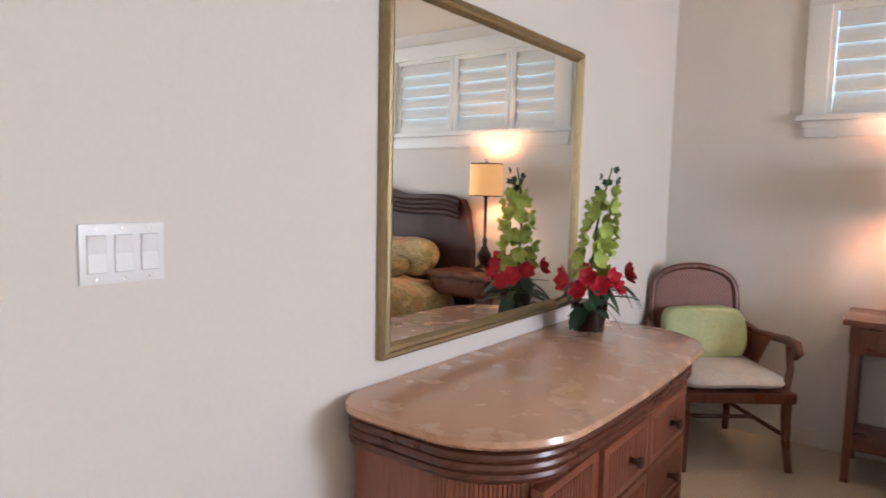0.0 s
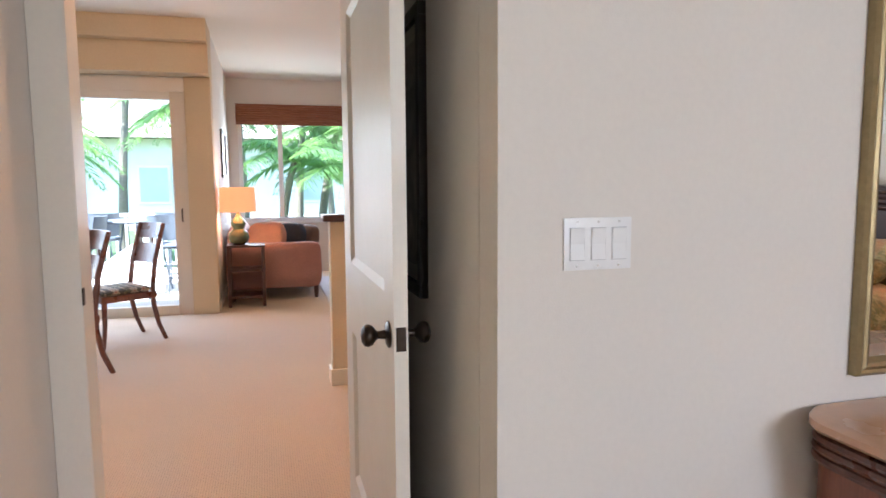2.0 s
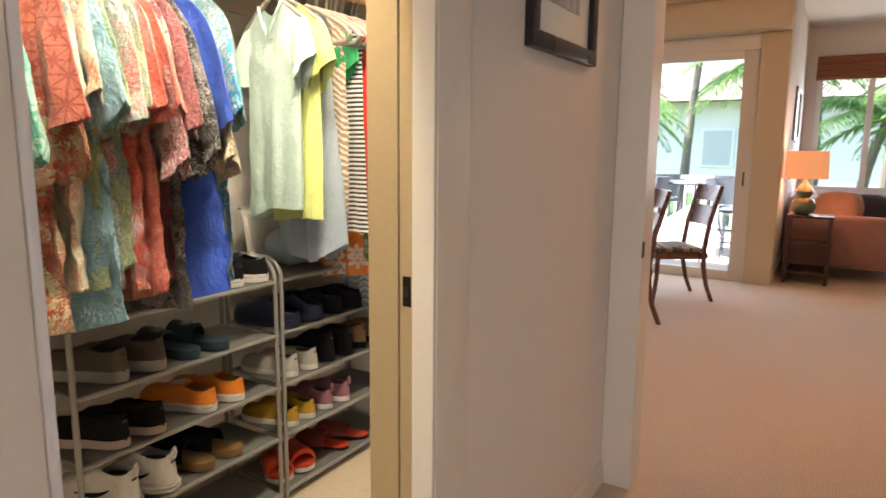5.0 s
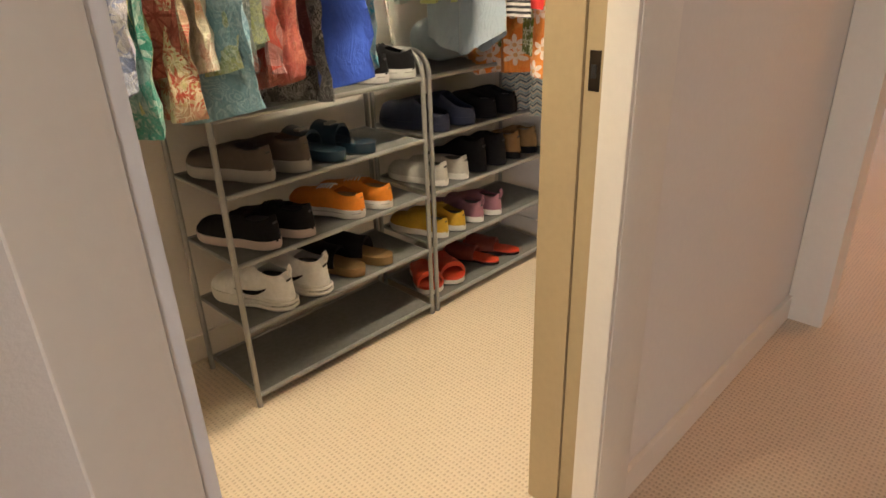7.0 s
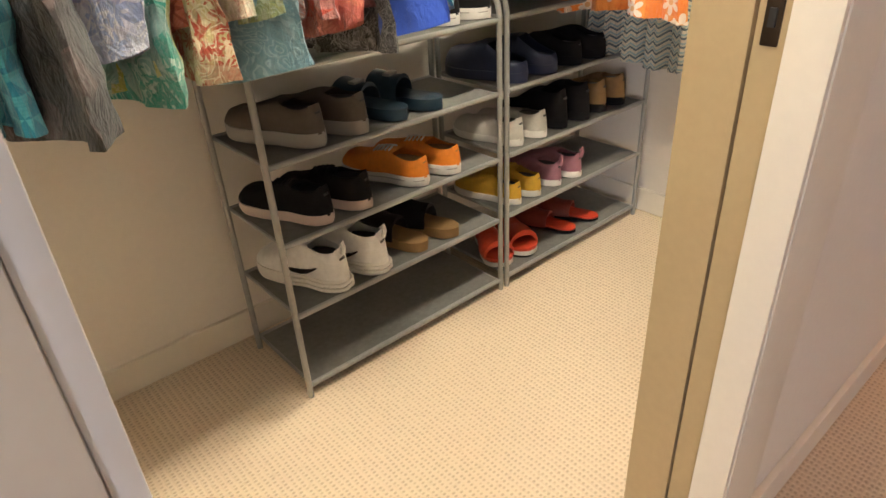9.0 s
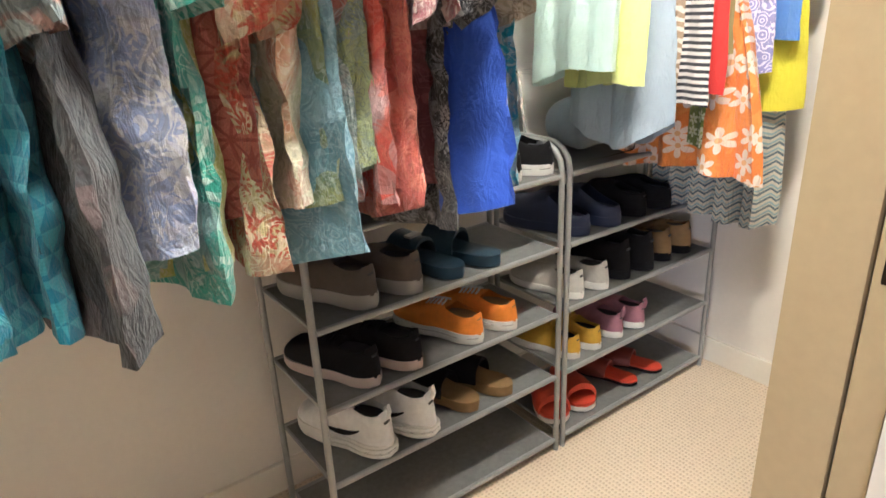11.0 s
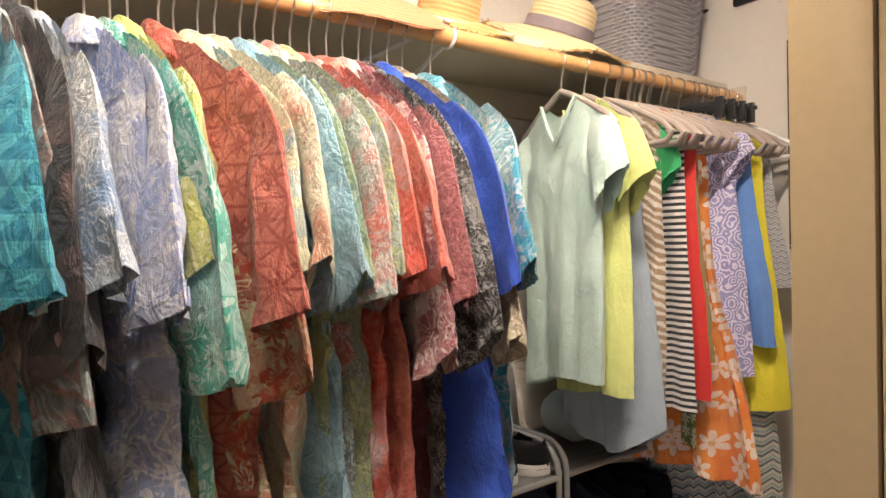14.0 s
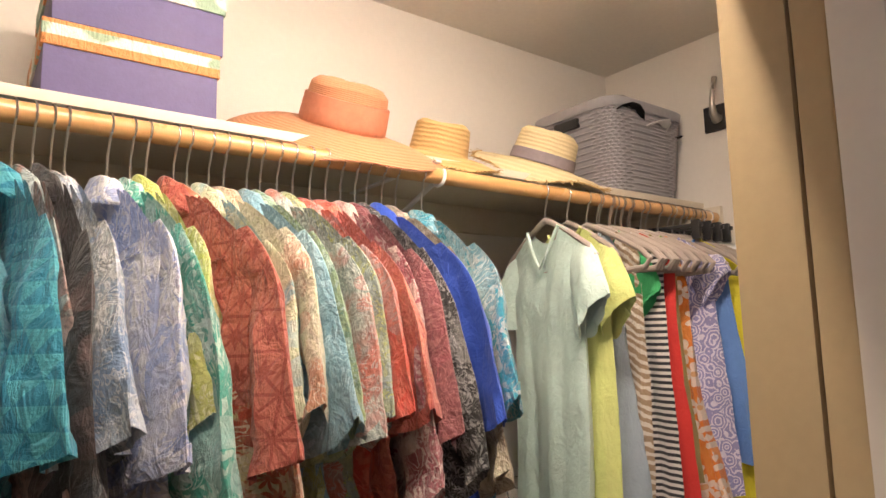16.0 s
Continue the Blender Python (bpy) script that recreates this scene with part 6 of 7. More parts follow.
for i in range(4):
    a = -0.5 + 0.5 * i
    bm = bmesh.new()
    for q in range(26):
        t = q / 25
        c = Vector((0.05 + 0.10 * t * math.cos(a), 0.06 + 0.12 * t, 0.19 + 0.06 * t - 0.16 * t * t))
        for s in (1, -1):
            petal(bm, c, (0.3, s * 0.8 + 0.3, -0.4), (0, 0, 1), 0.026 * (1.1 - t), 0.005, 0.1)
    part("fern_frond", bm, LEAFG, fl)

# ---- bedroom: rattan armchair ----
CANE, _nt, _bs = graph("woven_cane")
_v = coords(_nt, (95, 95, 95))
_ck = _nt.nodes.new("ShaderNodeTexChecker")
_ck.inputs["Scale"].default_value = 1
_nt.links.new(_v, _ck.inputs["Vector"])
_v2 = coords(_nt)
_nt.links.new(mix_col(_nt, _ck.outputs["Fac"], (0.13, 0.045, 0.026), mix_col(_nt, noise_tex(_nt, _v2, 12), (0.20, 0.075, 0.045), (0.28, 0.115, 0.07))), _bs.inputs["Base Color"])
_bs.inputs["Roughness"].default_value = 0.5
bump(_nt, _bs, _ck.outputs["Fac"], 0.5, 0.003)
LINEN = fabric("ivory_linen", (0.66, 0.61, 0.55))
LIMEPIL = fabric("lime_linen", (0.50, 0.56, 0.28))
ac = thing("rattan_armchair", "dark rattan armchair with cane back and ivory cushion", "chair", place=(-1.000, 3.72, 0), rz=38)
for sx, sy, splay in ((-0.25, -0.27, -1), (0.25, -0.27, -1), (-0.21, 0.24, 1), (0.21, 0.24, 1)):
    bm = bmesh.new()
    tube(bm, [(sx * 1.04, sy + 0.035 * splay, 0.0), (sx, sy + 0.012 * splay, 0.14), (sx, sy, 0.26), (sx, sy, 0.36)], [0.017, 0.020, 0.024, 0.025], 10)
    part("leg", bm, MAHOG, ac)
for a, b in (((-0.25, -0.26, 0.17), (-0.21, 0.24, 0.17)), ((0.25, -0.26, 0.17), (0.21, 0.24, 0.17)), ((-0.23, 0.0, 0.17), (0.23, 0.0, 0.17))):
    bm = bmesh.new()
    tube(bm, [a, b], 0.012, 8)
    part("stretcher", bm, MAHOG, ac)
part("seat_frame", boxes((-0.285, 0.285, -0.30, 0.27, 0.335, 0.39), bev=0.018), MAHOG, ac)
bm = bmesh.new()
pad(bm, -0.275, 0.275, -0.295, 0.235, 0.385, 0.468, seed=2)
part("cushion", bm, LINEN, ac, "ivory seat cushion")
outline = [(-0.225, 0.38), (-0.24, 0.56), (-0.24, 0.74)] + [(0.24 * math.cos(radians(a)), 0.78 + 0.155 * math.sin(radians(a)) ** 0.8) for a in range(168, 0, -12)] + [(0.24, 0.74), (0.24, 0.56), (0.225, 0.38)]


def back_y(z):
    return 0.235 + 0.16 * (z - 0.42)


bm = bmesh.new()
tube(bm, [(x, back_y(z), z) for x, z in outline], 0.02, 10)
part("back_frame", bm, MAHOG, ac)
bm = bmesh.new()
f_, b_ = [], []
for x, z in outline:
    f_.append((x * 0.97, back_y(z) - 0.004, z))
    b_.append((x * 0.97, back_y(z) + 0.006, z))
ring_skin(bm, [f_, b_])
part("cane_panel", bm, CANE, ac, "woven cane back panel")
for s in (1, -1):
    bm = bmesh.new()
    tube(bm, [(s * 0.262, 0.26, 0.63), (s * 0.29, 0.12, 0.60), (s * 0.305, -0.06, 0.61), (s * 0.30, -0.16, 0.62), (s * 0.30, -0.235, 0.615), (s * 0.30, -0.26, 0.58), (s * 0.30, -0.235, 0.555), (s * 0.30, -0.215, 0.575)], [0.02, 0.02, 0.022, 0.024, 0.024, 0.022, 0.018, 0.014], 10)
    part("arm", bm, MAHOG, ac, "scrolled arm")
    bm = bmesh.new()
    tube(bm, [(s * 0.27, -0.22, 0.38), (s * 0.295, -0.20, 0.48), (s * 0.30, -0.165, 0.61)], 0.018, 8)
    part("arm_post", bm, MAHOG, ac)
    bm = bmesh.new()
    ring_skin(bm, [[(s * (0.275 + q), y, z) for y, z in ((0.24, 0.44), (0.25, 0.62), (0.05, 0.60), (-0.03, 0.60), (0.08, 0.44))] for q in (0.0, 0.008)])
    part("cane_side", bm, CANE, ac)
pil = thing("lime_pillow", "lime green linen pillow leaning on the armchair", "pillow", place=(-1.085, 3.835, 0.462), rz=38)
bm = bmesh.new()
pad(bm, -0.225, 0.225, -0.05, 0.05, 0.0, 0.265, puff=0.24, seed=8)
for v in bm.verts:
    v.co.y += (v.co.z - 0.1) * 0.25
part("cover", bm, LIMEPIL, pil)

# ---- bedroom: nightstand, lamp, bed ----
ns = thing("nightstand", "dark wooden nightstand with a lower shelf", "nightstand")
part("top", boxes((-0.435, 0.13, 3.66, 4.09, 0.752, 0.78), bev=0.006), MAHOG, ns)
part("apron", boxes((-0.405, 0.10, 3.69, 4.08, 0.62, 0.752), bev=0.004), MAHOG, ns)
part("drawer", boxes((-0.36, 0.055, 3.678, 3.70, 0.64, 0.735), bev=0.004), MAHOG, ns)
part("lower_shelf", boxes((-0.40, 0.095, 3.70, 4.08, 0.16, 0.185), bev=0.004), MAHOG, ns)
for x in (-0.40, 0.06):
    for y in (3.69, 4.045):
        part("leg", boxes((x, x + 0.035, y, y + 0.035, 0.0, 0.62), bev=0.004), MAHOG, ns)
SHADE = glow("lit_parchment_shade", (0.88, 0.44, 0.15), 0.10)
tl = thing("table_lamp", "lit bronze table lamp with a parchment drum shade", "lamp", "bedroom lamps", (-0.185, 3.93, 0.78))
bm = bmesh.new()
lathe(bm, [(0.075, 0.0), (0.078, 0.012), (0.05, 0.03), (0.03, 0.05), (0.046, 0.09), (0.05, 0.115), (0.03, 0.15), (0.016, 0.18), (0.02, 0.21), (0.012, 0.24), (0.011, 0.50), (0.018, 0.515), (0.008, 0.53)], 20)
part("base", bm, BRONZE, tl, "dark turned bronze base")
bm = bmesh.new()
rings = [[(r * math.cos(k * math.tau / 28), r * math.sin(k * math.tau / 28), z) for k in range(28)] for r, z in ((0.116, 0.52), (0.110, 0.738), (0.107, 0.738), (0.113, 0.52))]
ring_skin(bm, rings + [rings[0]], True, False)
sh_ = part("shade", bm, SHADE, tl, "glowing amber drum shade")
for z in (0.52, 0.738):
    bm = bmesh.new()
    r = 0.116 if z < 0.6 else 0.110
    tube(bm, [(r * math.cos(k * math.tau / 24), r * math.sin(k * math.tau / 24), z) for k in range(25)], 0.004, 5)
    part("shade_ring", bm, BRONZE, tl)
bm = bmesh.new()
lathe(bm, [(0.004, 0.73), (0.005, 0.76), (0.014, 0.768), (0.008, 0.778)], 10)
part("finial", bm, BRONZE, tl)

bed = thing("bed", "king bed with a carved leather headboard", "bed")
pts = []
for i in range(41):
    t = i / 40
    x = -0.02 + 1.92 * t
    e = min(t, 1 - t)
    z = 1.20 + 0.15 * math.sin(math.pi * t) ** 0.7 + 0.03 * math.sin(math.pi * t * 4 + 0.6)
    z -= 0.30 * max(0, 1 - e / 0.045) ** 2
    pts.append((x, z))
bm = bmesh.new()
ring_skin(bm, [[(x, y, z) for x, z in pts] + [(1.90, y, 0.0), (-0.02, y, 0.0)] for y in (4.0, 4.07)])
part("headboard", bm, LEATHER, bed, "dark brown leather headboard with rolled ridges", False)
for k in range(4):
    bm = bmesh.new()
    tube(bm, [(x, 3.995 - 0.004 * (3 - k), z - 0.03 - 0.035 * k) for x, z in pts[2:-2]], 0.02, 8)
    part("ridge", bm, LEATHER, bed)
part("rail", boxes((0.0, 1.88, 2.0, 3.99, 0.14, 0.34), bev=0.02), DARKWOOD, bed)
bm = bmesh.new()
pad(bm, 0.01, 1.87, 2.0, 4.0, 0.34, 0.66, puff=0.2)
part("mattress", bm, LINEN, bed)
SPREAD = cloth("gold_and_green_leaf_bedspread", "leaf", ((0.42, 0.27, 0.08), (0.22, 0.19, 0.06), (0.46, 0.17, 0.06), (0.52, 0.40, 0.18)), 0.14)
bm = bmesh.new()
pad(bm, -0.02, 1.90, 1.96, 3.93, 0.28, 0.72, puff=0.25, rough=0.03)
bs_ = tagged(part("bedspread", bm, SPREAD), "gold and green leaf-print bedspread on the bed", "bedspread")
for i, (x, y, s) in enumerate(((0.50, 3.80, 0.03), (1.40, 3.80, 0.03), (0.62, 3.62, 0.12), (1.30, 3.62, 0.12))):
    pw = thing("bed_pillow", "gold leaf-print pillow leaning on the headboard", "pillow", "bed pillows", (x, y, 0.70))
    bm = bmesh.new()
    pad(bm, -0.33, 0.33, -0.08, 0.08, 0.0, 0.30 - s, puff=0.5, rough=0.02, seed=i)
    for v in bm.verts:
        v.co.y += v.co.z * 0.30
    part("cover", bm, SPREAD, pw)

# ---- living room: shell ----
LZ = 2.95
structure("wall_living_near", boxes((-2.83, -2.712, 0.72, 5.0, 0, LZ), (-2.83, -2.712, -6.0, -0.775, 0, LZ), (-2.83, -2.712, -0.775, 0.72, 2.62, LZ)), TAN, "tan painted living room wall")
structure("wall_living_south", boxes((-7.4, -2.83, -6.12, -6.0, 0, LZ)), TAN, "tan painted living room wall")
structure("wall_living_north", boxes((-10.4, -2.83, 5.0, 5.12, 0, LZ)), TAN, "tan painted living room wall")
structure("wall_living_far", boxes((-10.42, -10.30, -0.50, -0.24, 0, LZ), (-10.42, -10.30, 1.95, 5.0, 0, LZ), (-10.42, -10.30, -0.24, 1.95, 0, 0.80), (-10.42, -10.30, -0.24, 1.95, 2.56, LZ)), WALL, "cream wall with a wide picture window")
structure("wall_living_pier", boxes((-10.42, -7.42, -0.50, -0.38, 0, LZ)), WALL, "cream painted side wall behind the sofa")
structure("wall_door_pier", boxes((-7.42, -7.20, -0.63, -0.375, 0, 2.45), bev=0.01), TAN, "tan painted pier beside the glass door")
structure("wall_glass_side", boxes((-7.42, -7.20, -6.0, -3.4, 0, 2.45)), TAN, "tan painted wall beside the glass door")
structure("soffit_lower", boxes((-7.42, -6.98, -6.0, -0.372, 2.45, 2.74), bev=0.006), TAN, "tan painted soffit above the glass door")
structure("soffit_upper", boxes((-7.42, -6.86, -6.0, -0.372, 2.742, LZ), bev=0.006), TAN, "tan painted stepped soffit")
structure("ceiling_living", boxes((-7.42, -2.712, -6.1, 5.1, LZ, LZ + 0.1), (-10.42, -7.42, -0.5, 5.1, LZ, LZ + 0.1)), CEIL, "white living room ceiling")
structure("baseboard_living", boxes((-10.30, -7.42, -0.38, -0.365, 0, 0.10), bev=0.003), TRIM, "cream painted baseboard")

gd = tagged(thing("door_patio", "white framed sliding glass patio door, closed", "door"), kind="structure")
for d in ((-0.78, -0.63, 0.0, 2.30), (-2.05, -1.95, 0.0, 2.30), (-3.40, -3.30, 0.0, 2.30)):
    part("stile", boxes((-7.33, -7.27, d[0], d[1], d[2], d[3]), bev=0.004), WALL if d[0] == -0.78 else TRIM, gd)
part("sill_rail", boxes((-7.34, -7.25, -3.299, -0.781, 0.0, 0.10), bev=0.004), TRIM, gd)
part("head_rail", boxes((-7.34, -7.25, -3.399, -0.632, 2.301, 2.449), (-7.34, -7.25, -3.299, -0.781, 2.22, 2.30), bev=0.004), WHITE, gd)
for ya, yb in ((-1.949, -0.781), (-3.299, -2.051)):
    p = part("pane", boxes((-7.302, -7.296, ya, yb, 0.101, 2.219)), GLASS, gd)
    p.visible_shadow = False
bm = bmesh.new()
tube(bm, [(-7.26, -0.70, 0.98), (-7.22, -0.70, 0.99), (-7.215, -0.70, 1.10), (-7.26, -0.70, 1.11)], 0.008, 8)
part("handle", bm, BRONZE, gd, "bronze pull handle")
lw = tagged(thing("window_living", "wide white framed picture window with a bamboo shade", "window"), kind="structure")
for d in ((-0.24, -0.18, 0.80, 2.56), (1.89, 1.95, 0.80, 2.56), (0.34, 0.41, 0.861, 2.50)):
    part("frame_post", boxes((-10.39, -10.33, *d), bev=0.004), WHITE, lw)
for d in ((0.80, 0.86), (2.50, 2.56)):
    part("frame_rail", boxes((-10.39, -10.33, -0.179, 1.889, *d), bev=0.004), WHITE, lw)
part("sill", boxes((-10.30, -10.22, -0.30, 2.0, 0.775, 0.80), bev=0.004), WHITE, lw)
p = part("pane", boxes((-10.362, -10.356, -0.179, 1.889, 0.861, 2.499)), GLASS, lw)
p.visible_shadow = False
BAMBOO = wood("bamboo_shade", (0.20, 0.065, 0.028), (0.36, 0.14, 0.06), 0.6, 14, axis=1, coat=0)
sd_ = thing("roman_shade", "reddish bamboo roman shade, drawn up", "blind")
for k in range(9):
    bm = bmesh.new()
    tube(bm, [(-10.27 - 0.006 * (k % 3), -0.26, 2.555 - 0.034 * k), (-10.27 - 0.006 * (k % 3), 1.97, 2.555 - 0.034 * k)], 0.0185, 6)
    part("slat", bm, BAMBOO, sd_)

# ---- living room: furniture ----
COUCH = fabric("rose_brown_chenille", (0.36, 0.19, 0.16))
so = thing("sofa", "rose-brown upholstered sofa beneath the window", "sofa")
for nm, d, pf in (("arm", (-8.02, -7.84, -0.33, 0.76, 0.14, 0.67), 0.07), ("arm", (-9.98, -9.80, -0.33, 0.76, 0.14, 0.67), 0.07), ("back", (-9.80, -8.02, -0.34, -0.08, 0.14, 0.84), 0.25), ("seat", (-9.80, -8.02, -0.10, 0.76, 0.14, 0.46), 0.25)):
    bm = bmesh.new()
    pad(bm, *d, n=12, puff=pf, rough=0.008)
    part(nm, bm, COUCH, so)
for x in (-7.90, -9.92):
    for y in (-0.26, 0.69):
        bm = bmesh.new()
        tube(bm, [(x, y, 0.0), (x, y, 0.16)], [0.022, 0.035], 8)
        part("leg", bm, DARKWOOD, so)
for i, (x, y, m_, rz) in enumerate(((-8.22, 0.10, fabric("peach_cushion", (0.52, 0.29, 0.20)), 65), (-8.42, 0.36, fabric("charcoal_cushion", (0.035, 0.038, 0.05)), 50), (-8.62, 0.55, fabric("brown_cushion", (0.15, 0.095, 0.075)), 40), (-8.36, -0.02, fabric("slate_cushion", (0.22, 0.25, 0.33)), 70))):
    cu = thing("throw_cushion", ("peach", "charcoal", "brown", "slate blue")[i] + " throw cushion propped on the sofa", "cushion", "sofa cushions", (x, y, 0.44), rz)
    bm = bmesh.new()
    pad(bm, -0.24, 0.24, -0.08, 0.08, 0.0, 0.46 - 0.03 * i, puff=0.42, seed=i)
    for v in bm.verts:
        v.co.y += v.co.z * 0.25
    part("cover", bm, m_, cu)
et = thing("end_table", "dark wooden end table with two lower shelves", "table")
for z in (0.10, 0.40, 0.665):
    part("shelf" if z < 0.6 else "top", boxes((-7.80, -7.47, -0.30, 0.11, z, z + 0.025), bev=0.004), DARKWOOD, et)
for x in (-7.80, -7.505):
    for y in (-0.295, 0.07):
        part("leg", boxes((x, x + 0.035, y, y + 0.035, 0, 0.665), bev=0.003), DARKWOOD, et)
CELADON = surface("celadon_glaze", (0.13, 0.20, 0.12), 0.2, big=0.2, big_scale=8, coat=0.4)
gl_ = thing("gourd_lamp", "lit green gourd lamp with an amber shade", "lamp", place=(-7.66, -0.17, 0.69))
bm = bmesh.new()
lathe(bm, [(0.06, 0.0), (0.10, 0.03), (0.118, 0.08), (0.10, 0.14), (0.055, 0.175), (0.07, 0.20), (0.083, 0.235), (0.065, 0.28), (0.03, 0.31), (0.02, 0.34), (0.012, 0.37)], 24)
part("base", bm, CELADON, gl_)
bm = bmesh.new()
rings = [[(r * math.cos(k * math.tau / 28), r * math.sin(k * math.tau / 28), z) for k in range(28)] for r, z in ((0.20, 0.365), (0.19, 0.64), (0.187, 0.64), (0.197, 0.365))]
ring_skin(bm, rings + [rings[0]], True, False)
part("shade", bm, glow("lit_amber_shade", (1.0, 0.44, 0.18), 0.14), gl_, "glowing amber drum shade")
picture_frame("picture_living", "dark framed picture on the side wall", "y", -0.38, 1, -9.3, -8.5, 1.45, 2.05, 0.04, 0.08)

hw_ = structure("wall_half", boxes((-4.50, -4.37, 0.535, 2.6, 0.0, 1.10), bev=0.006), TAN, "tan painted half wall")
structure("trim_half_wall_cap", boxes((-4.53, -4.34, 0.49, 2.62, 1.10, 1.145), bev=0.012), DARKWOOD, "dark wooden cap of the half wall", True)
structure("baseboard_half_wall", boxes((-4.515, -4.355, 0.52, 2.6, 0.0, 0.11), bev=0.004), TRIM, "cream baseboard of the half wall")

SEATPRINT = cloth("dark_floral_seat_cloth", "floral", ((0.06, 0.06, 0.045), (0.40, 0.34, 0.24), (0.30, 0.10, 0.06), (0.12, 0.13, 0.07)), 0.08)


def dining_chair():
    d = thing("dining_chair", "dark-stained wooden dining chair with a floral seat", "chair", "dining chairs")
    for sx in (-0.21, 0.21):
        bm = bmesh.new()
        tube(bm, [(sx, 0.30, 0.0), (sx, 0.24, 0.15), (sx, 0.205, 0.32), (sx, 0.20, 0.46), (sx, 0.235, 0.70), (sx, 0.29, 0.90), (sx, 0.325, 1.02)], [0.018, 0.02, 0.022, 0.023, 0.021, 0.019, 0.017], 8)
        part("back_leg", bm, MAHOG, d)
        bm = bmesh.new()
        tube(bm, [(sx, -0.23, 0.0), (sx, -0.21, 0.2), (sx, -0.205, 0.43)], [0.016, 0.02, 0.023], 8)
        part("front_leg", bm, MAHOG, d)
    part("seat_frame", boxes((-0.235, 0.235, -0.235, 0.225, 0.385, 0.44), bev=0.008), MAHOG, d)
    bm = bmesh.new()
    pad(bm, -0.225, 0.225, -0.225, 0.20, 0.43, 0.49, puff=0.3)
    part("seat", bm, SEATPRINT, d, "dark floral padded seat")
    for za, zb in ((0.67, 0.84), (0.88, 1.02)):
        bm = bmesh.new()
        rows = []
        for x in [-0.20 + 0.4 * i / 8 for i in range(9)]:
            cv = 0.03 * (1 - (x / 0.2) ** 2)
            ya, yb = 0.235 + 0.28 * (za - 0.70) + cv, 0.235 + 0.28 * (zb - 0.70) + cv
            rows.append([(x, ya, za), (x, yb, zb), (x, yb + 0.016, zb), (x, ya + 0.016, za)])
        ring_skin(bm, rows)
        part("back_rail", bm, MAHOG, d)
    for x, w in ((-0.165, 0.035), (0.0, 0.025), (0.165, 0.035)):
        cv = 0.274 + 0.03 * (1 - (x / 0.2) ** 2)
        part("back_slat", boxes((x - w, x + w, cv, cv + 0.015, 0.835, 0.885)), MAHOG, d)
    return d


c1 = dining_chair()
c1.matrix_world = pose(-6.15, -1.12, 0, 0, 0, 35)
copy_thing(c1, pose(-5.15, -1.33, 0, 0, 0, 30))
PAPERRUG = fabric("pale_rug_wool", (0.60, 0.58, 0.60))
rg = thing("area_rug", "pale grey wool area rug before the sofa", "rug")
part("pile", boxes((-9.6, -7.15, 0.80, 2.6, 0.002, 0.014), bev=0.003), PAPERRUG, rg)

# ---- outdoors ----
GRASS = surface("lawn", (0.09, 0.16, 0.05), 0.9, big=0.4, fine=0.3, big_scale=0.4, fine_scale=9)
structure("ground", boxes((-400, 400, -400, 400, -0.6, -0.30)), GRASS, "green lawn running to the horizon")
PATIO = surface("pale_patio_stone", (0.50, 0.47, 0.42), 0.7, big=0.15, big_scale=1.0, relief=0.3)
structure("pavement_patio", boxes((-11.9, -7.43, -6.5, -0.52, -0.30, -0.03)), PATIO, "pale stone patio outside the glass door")
rl = thing("patio_railing", "white painted patio railing with square balusters", "railing")
part("top_rail", boxes((-11.6, -11.54, -6.5, -0.55, 0.86, 0.92), bev=0.006), WHITE, rl)
part("bottom_rail", boxes((-11.6, -11.54, -6.5, -0.55, 0.05, 0.10), bev=0.006), WHITE, rl)
for i in range(40):
    y = -0.60 - 0.148 * i
    part("baluster", boxes((-11.585, -11.555, y - 0.016, y + 0.016, 0.101, 0.859)), WHITE, rl)
PATIODARK = surface("dark_patio_wicker", (0.13, 0.15, 0.18), 0.6, big=0.2)
pt = thing("patio_table", "round dark patio table on slender legs", "table", place=(-9.2, -1.45, -0.03))
bm = bmesh.new()
lathe(bm, [(0.0, 0.92), (0.50, 0.92), (0.51, 0.935), (0.50, 0.95), (0.0, 0.95)], 30, cap=False)
part("tabletop", bm, PATIODARK, pt)
for k in range(4):
    a = k * math.tau / 4 + 0.4
    bm = bmesh.new()
    tube(bm, [(0.36 * math.cos(a), 0.36 * math.sin(a), 0.0), (0.2 * math.cos(a), 0.2 * math.sin(a), 0.92)], 0.012, 6)
    part("leg", bm, PATIODARK, pt)


def bar_stool(x, y, rz):
    s = thing("bar_stool", "dark wicker bar stool on a metal frame", "stool", "patio stools", (x, y, -0.03), rz)
    bm = bmesh.new()
    pad(bm, -0.23, 0.23, -0.22, 0.22, 0.62, 0.70, puff=0.4)
    part("seat", bm, PATIODARK, s)
    bm = bmesh.new()
    ring_skin(bm, [[(0.24 * math.cos(a), 0.24 * math.sin(a) + dy, z) for a in [math.pi * (0.05 + 0.9 * q / 12) for q in range(13)]] for z, dy in ((0.70, 0.0), (0.85, 0.04), (1.02, 0.07), (1.02, 0.09), (0.85, 0.06), (0.70, 0.02))], False, False)
    part("backrest", bm, PATIODARK, s)
    for sx in (-1, 1):
        for sy in (-1, 1):
            bm = bmesh.new()
            tube(bm, [(sx * 0.24, sy * 0.24, 0), (sx * 0.19, sy * 0.18, 0.63)], 0.011, 6)
            part("leg", bm, PATIODARK, s)
    bm = bmesh.new()
    tube(bm, [(0.225 * math.cos(a), 0.225 * math.sin(a), 0.28) for a in [k * math.tau / 16 for k in range(17)]], 0.009, 5)
    part("foot_ring", bm, PATIODARK, s)


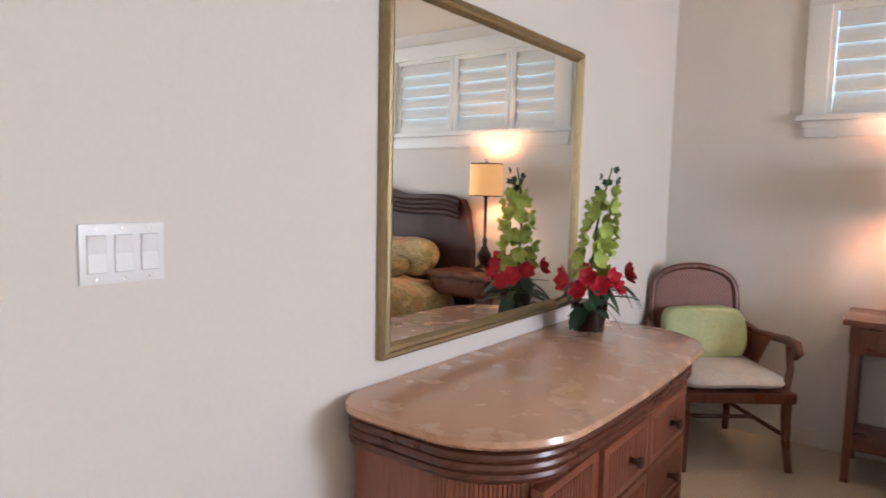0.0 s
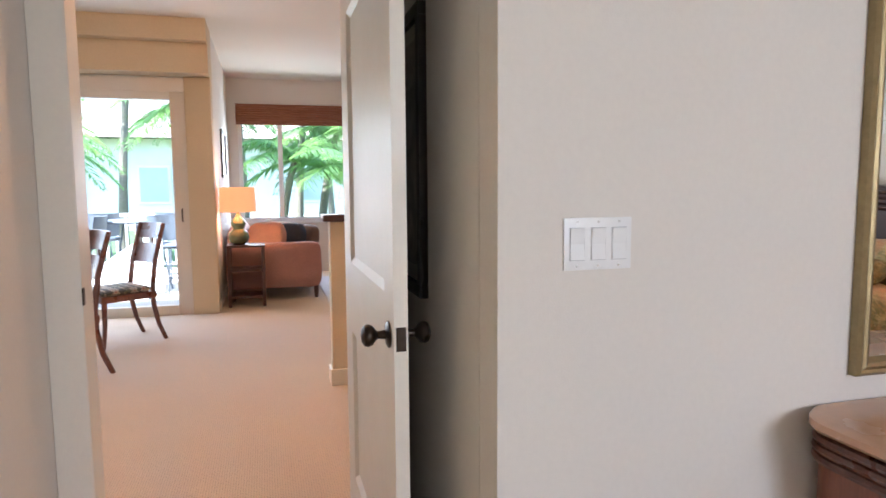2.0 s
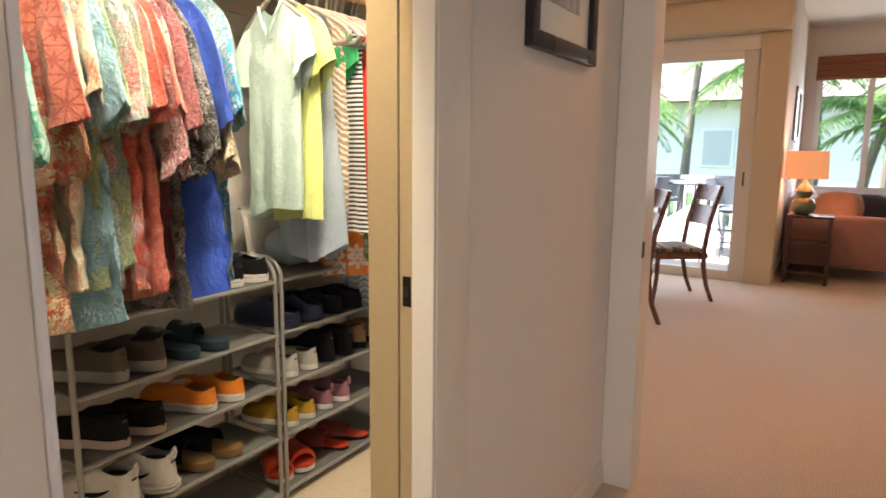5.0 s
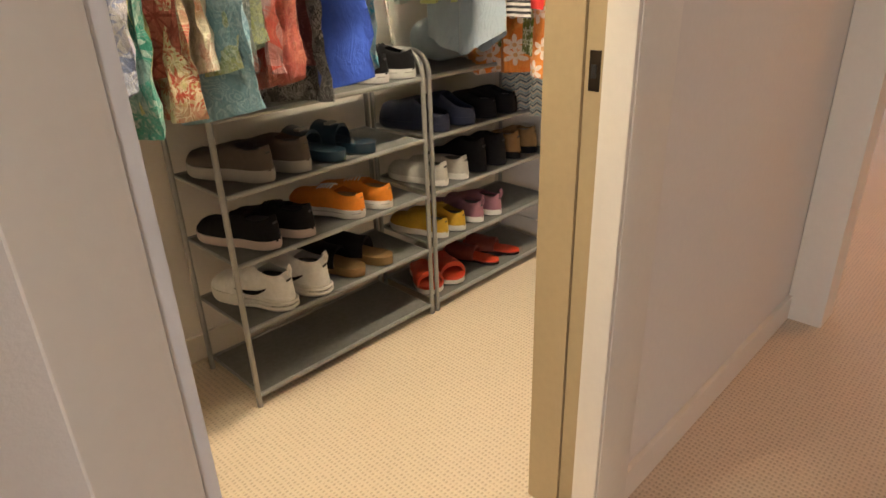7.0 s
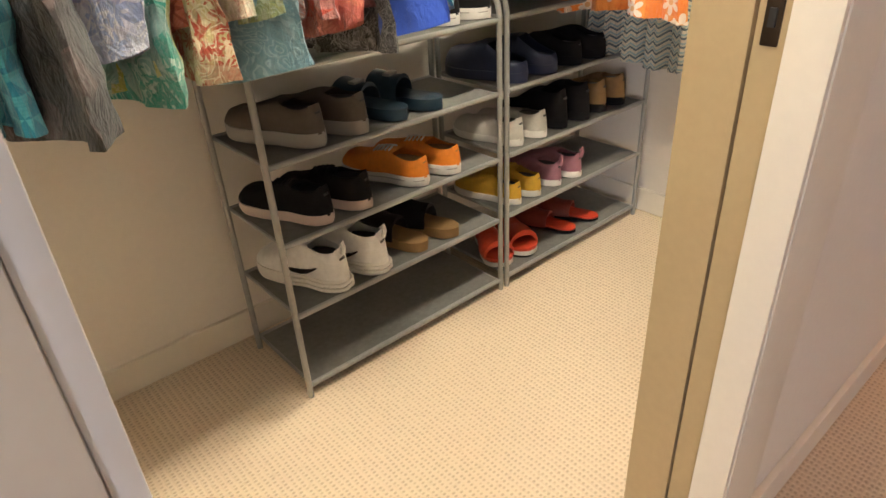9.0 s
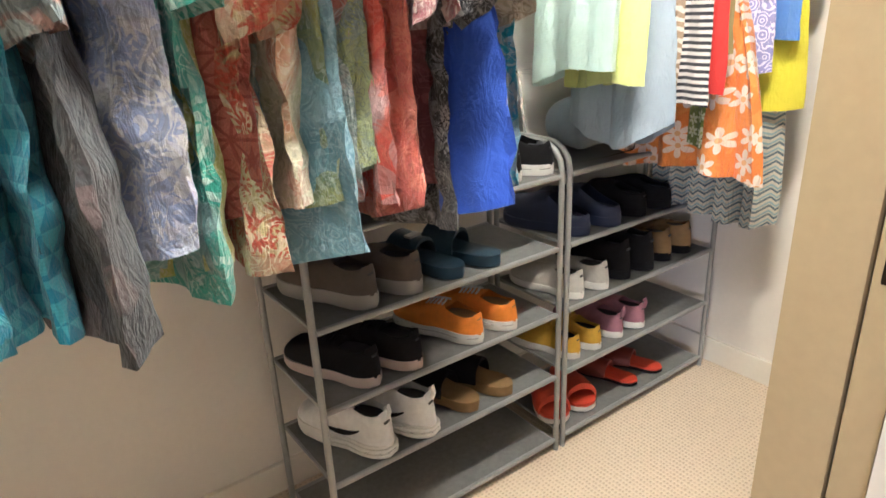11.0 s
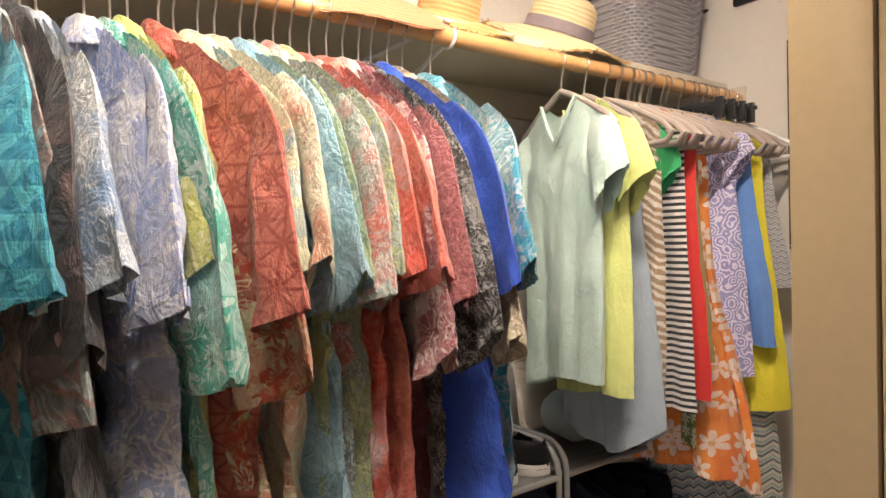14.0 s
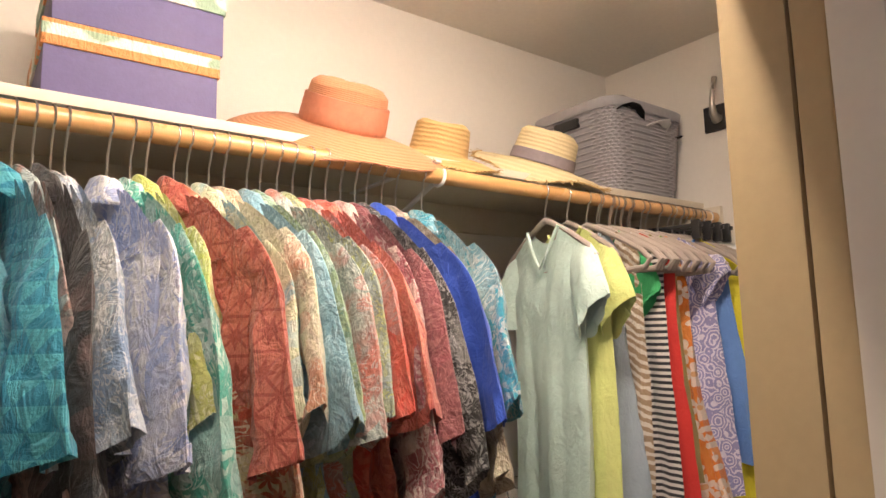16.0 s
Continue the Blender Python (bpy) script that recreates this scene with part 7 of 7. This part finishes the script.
bar_stool(-8.55, -0.95, 160)
bar_stool(-8.7, -2.05, 30)
bar_stool(-9.9, -1.1, -110)
bar_stool(-9.9, -2.1, -60)

BARK = surface("palm_bark", (0.22, 0.19, 0.15), 0.85, big=0.3, big_scale=6, relief=0.8, relief_scale=30, stretch=(1, 1, 3))
FROND = surface("palm_frond_green", (0.19, 0.33, 0.13), 0.45, big=0.4, big_scale=3, relief=0.1, rand=5)
_nt = FROND.node_tree
_tr, _mx = _nt.nodes.new("ShaderNodeBsdfTranslucent"), _nt.nodes.new("ShaderNodeMixShader")
_tr.inputs["Color"].default_value = (0.26, 0.42, 0.12, 1)
_mx.inputs[0].default_value = 0.45
_nt.links.new(_nt.nodes["Principled BSDF"].outputs[0], _mx.inputs[1])
_nt.links.new(_tr.outputs[0], _mx.inputs[2])
_nt.links.new(_mx.outputs[0], [n for n in _nt.nodes if n.bl_idname == "ShaderNodeOutputMaterial"][0].inputs["Surface"])


def palm(x, y, h, seed, fronds=15, reach=1.7):
    p = thing("palm_tree", "slender green palm tree in the garden", "tree", "garden palms", (x, y, -0.32))
    r = random.Random(seed)
    lx, ly = r.uniform(-0.5, 0.5), r.uniform(-0.5, 0.5)
    bm = bmesh.new()
    tube(bm, [(lx * t * t, ly * t * t, h * t) for t in [i / 10 for i in range(11)]], [0.11 - 0.05 * i / 10 + 0.006 * (i % 2) for i in range(11)], 9)
    part("trunk", bm, BARK, p)
    bm = bmesh.new()
    for k in range(fronds):
        a = k * 2.4 + r.uniform(-0.3, 0.3)
        el = r.uniform(-0.1, 1.1)
        ln = reach * r.uniform(0.8, 1.15)
        d = Vector((math.cos(a), math.sin(a), 0))
        side = Vector((-math.sin(a), math.cos(a), 0))
        pts = []
        for i in range(12):
            t = i / 11
            pts.append(Vector((lx, ly, h)) + d * (ln * t * math.cos(el * (1 - t * 0.5))) + Vector((0, 0, ln * (math.sin(el) * t - 0.75 * t * t))))
        tube(bm, pts, [0.016 * (1 - 0.85 * i / 11) for i in range(12)], 4, False)
        for i in range(1, 44):
            t = i / 44
            q = pts[int(t * 11)].lerp(pts[min(11, int(t * 11) + 1)], t * 11 % 1)
            w = 0.42 * ln / 1.7 * math.sin(math.pi * (0.08 + 0.9 * t)) ** 0.7
            for s in (1, -1):
                tip = q + side * s * w * r.uniform(0.8, 1.1) + d * w * 0.45 + Vector((0, 0, -w * r.uniform(0.25, 0.7)))
                mid = q.lerp(tip, 0.45) + Vector((0, 0, 0.03))
                th = d * 0.014
                a0, a1, b0, b1, c0 = bm.verts.new(q - th), bm.verts.new(q + th), bm.verts.new(mid - th * 1.3), bm.verts.new(mid + th * 1.3), bm.verts.new(tip)
                bm.faces.new((a0, a1, b1, b0))
                bm.faces.new((b0, b1, c0))
    part("crown", bm, FROND, p, "feathery green palm crown")


for i, (x, y, h) in enumerate(((-14.0, -1.2, 3.4), (-15.5, -2.9, 4.2), (-13.2, -3.6, 2.6), (-17.0, -1.8, 3.6), (-13.8, 0.4, 2.2), (-14.6, 1.3, 2.9), (-13.4, 2.2, 1.9), (-16.0, 0.9, 3.8), (-15.0, 2.9, 3.0), (-18.5, -0.4, 4.4), (-19.0, 2.0, 3.2), (-14.9, -4.5, 3.2))):
    palm(x, y, h, 20 + i)
nb = thing("neighbour_house", "pale stuccoed house with a low hipped roof", "house")
STUCCO = surface("cream_stucco", (0.78, 0.75, 0.68), 0.85, big=0.1, relief=0.4)
ROOFM = surface("grey_brown_roof", (0.28, 0.23, 0.19), 0.8, big=0.2, relief=0.5)
part("wall", boxes((-34, -27, -14, 6, -0.30, 3.2)), STUCCO, nb)
bm = bmesh.new()
ring_skin(bm, [[(-35, -15, 3.2), (-26, -15, 3.2), (-26, 7, 3.2), (-35, 7, 3.2)], [(-31, -11, 5.0), (-30, -11, 5.0), (-30, 3, 5.0), (-31, 3, 5.0)]])
part("roof", bm, ROOFM, nb, "", False)
for y in (-10.5, -7, -4, -1.2, 2.0):
    w_ = part("window", boxes((-26.99, -26.93, y - 0.6, y + 0.6, 0.7, 2.2), bev=0.02), WHITE, nb)
    part("pane", boxes((-26.92, -26.90, y - 0.5, y + 0.5, 0.8, 2.1)), surface("dark_pane", (0.46, 0.50, 0.50), 0.1), w_)
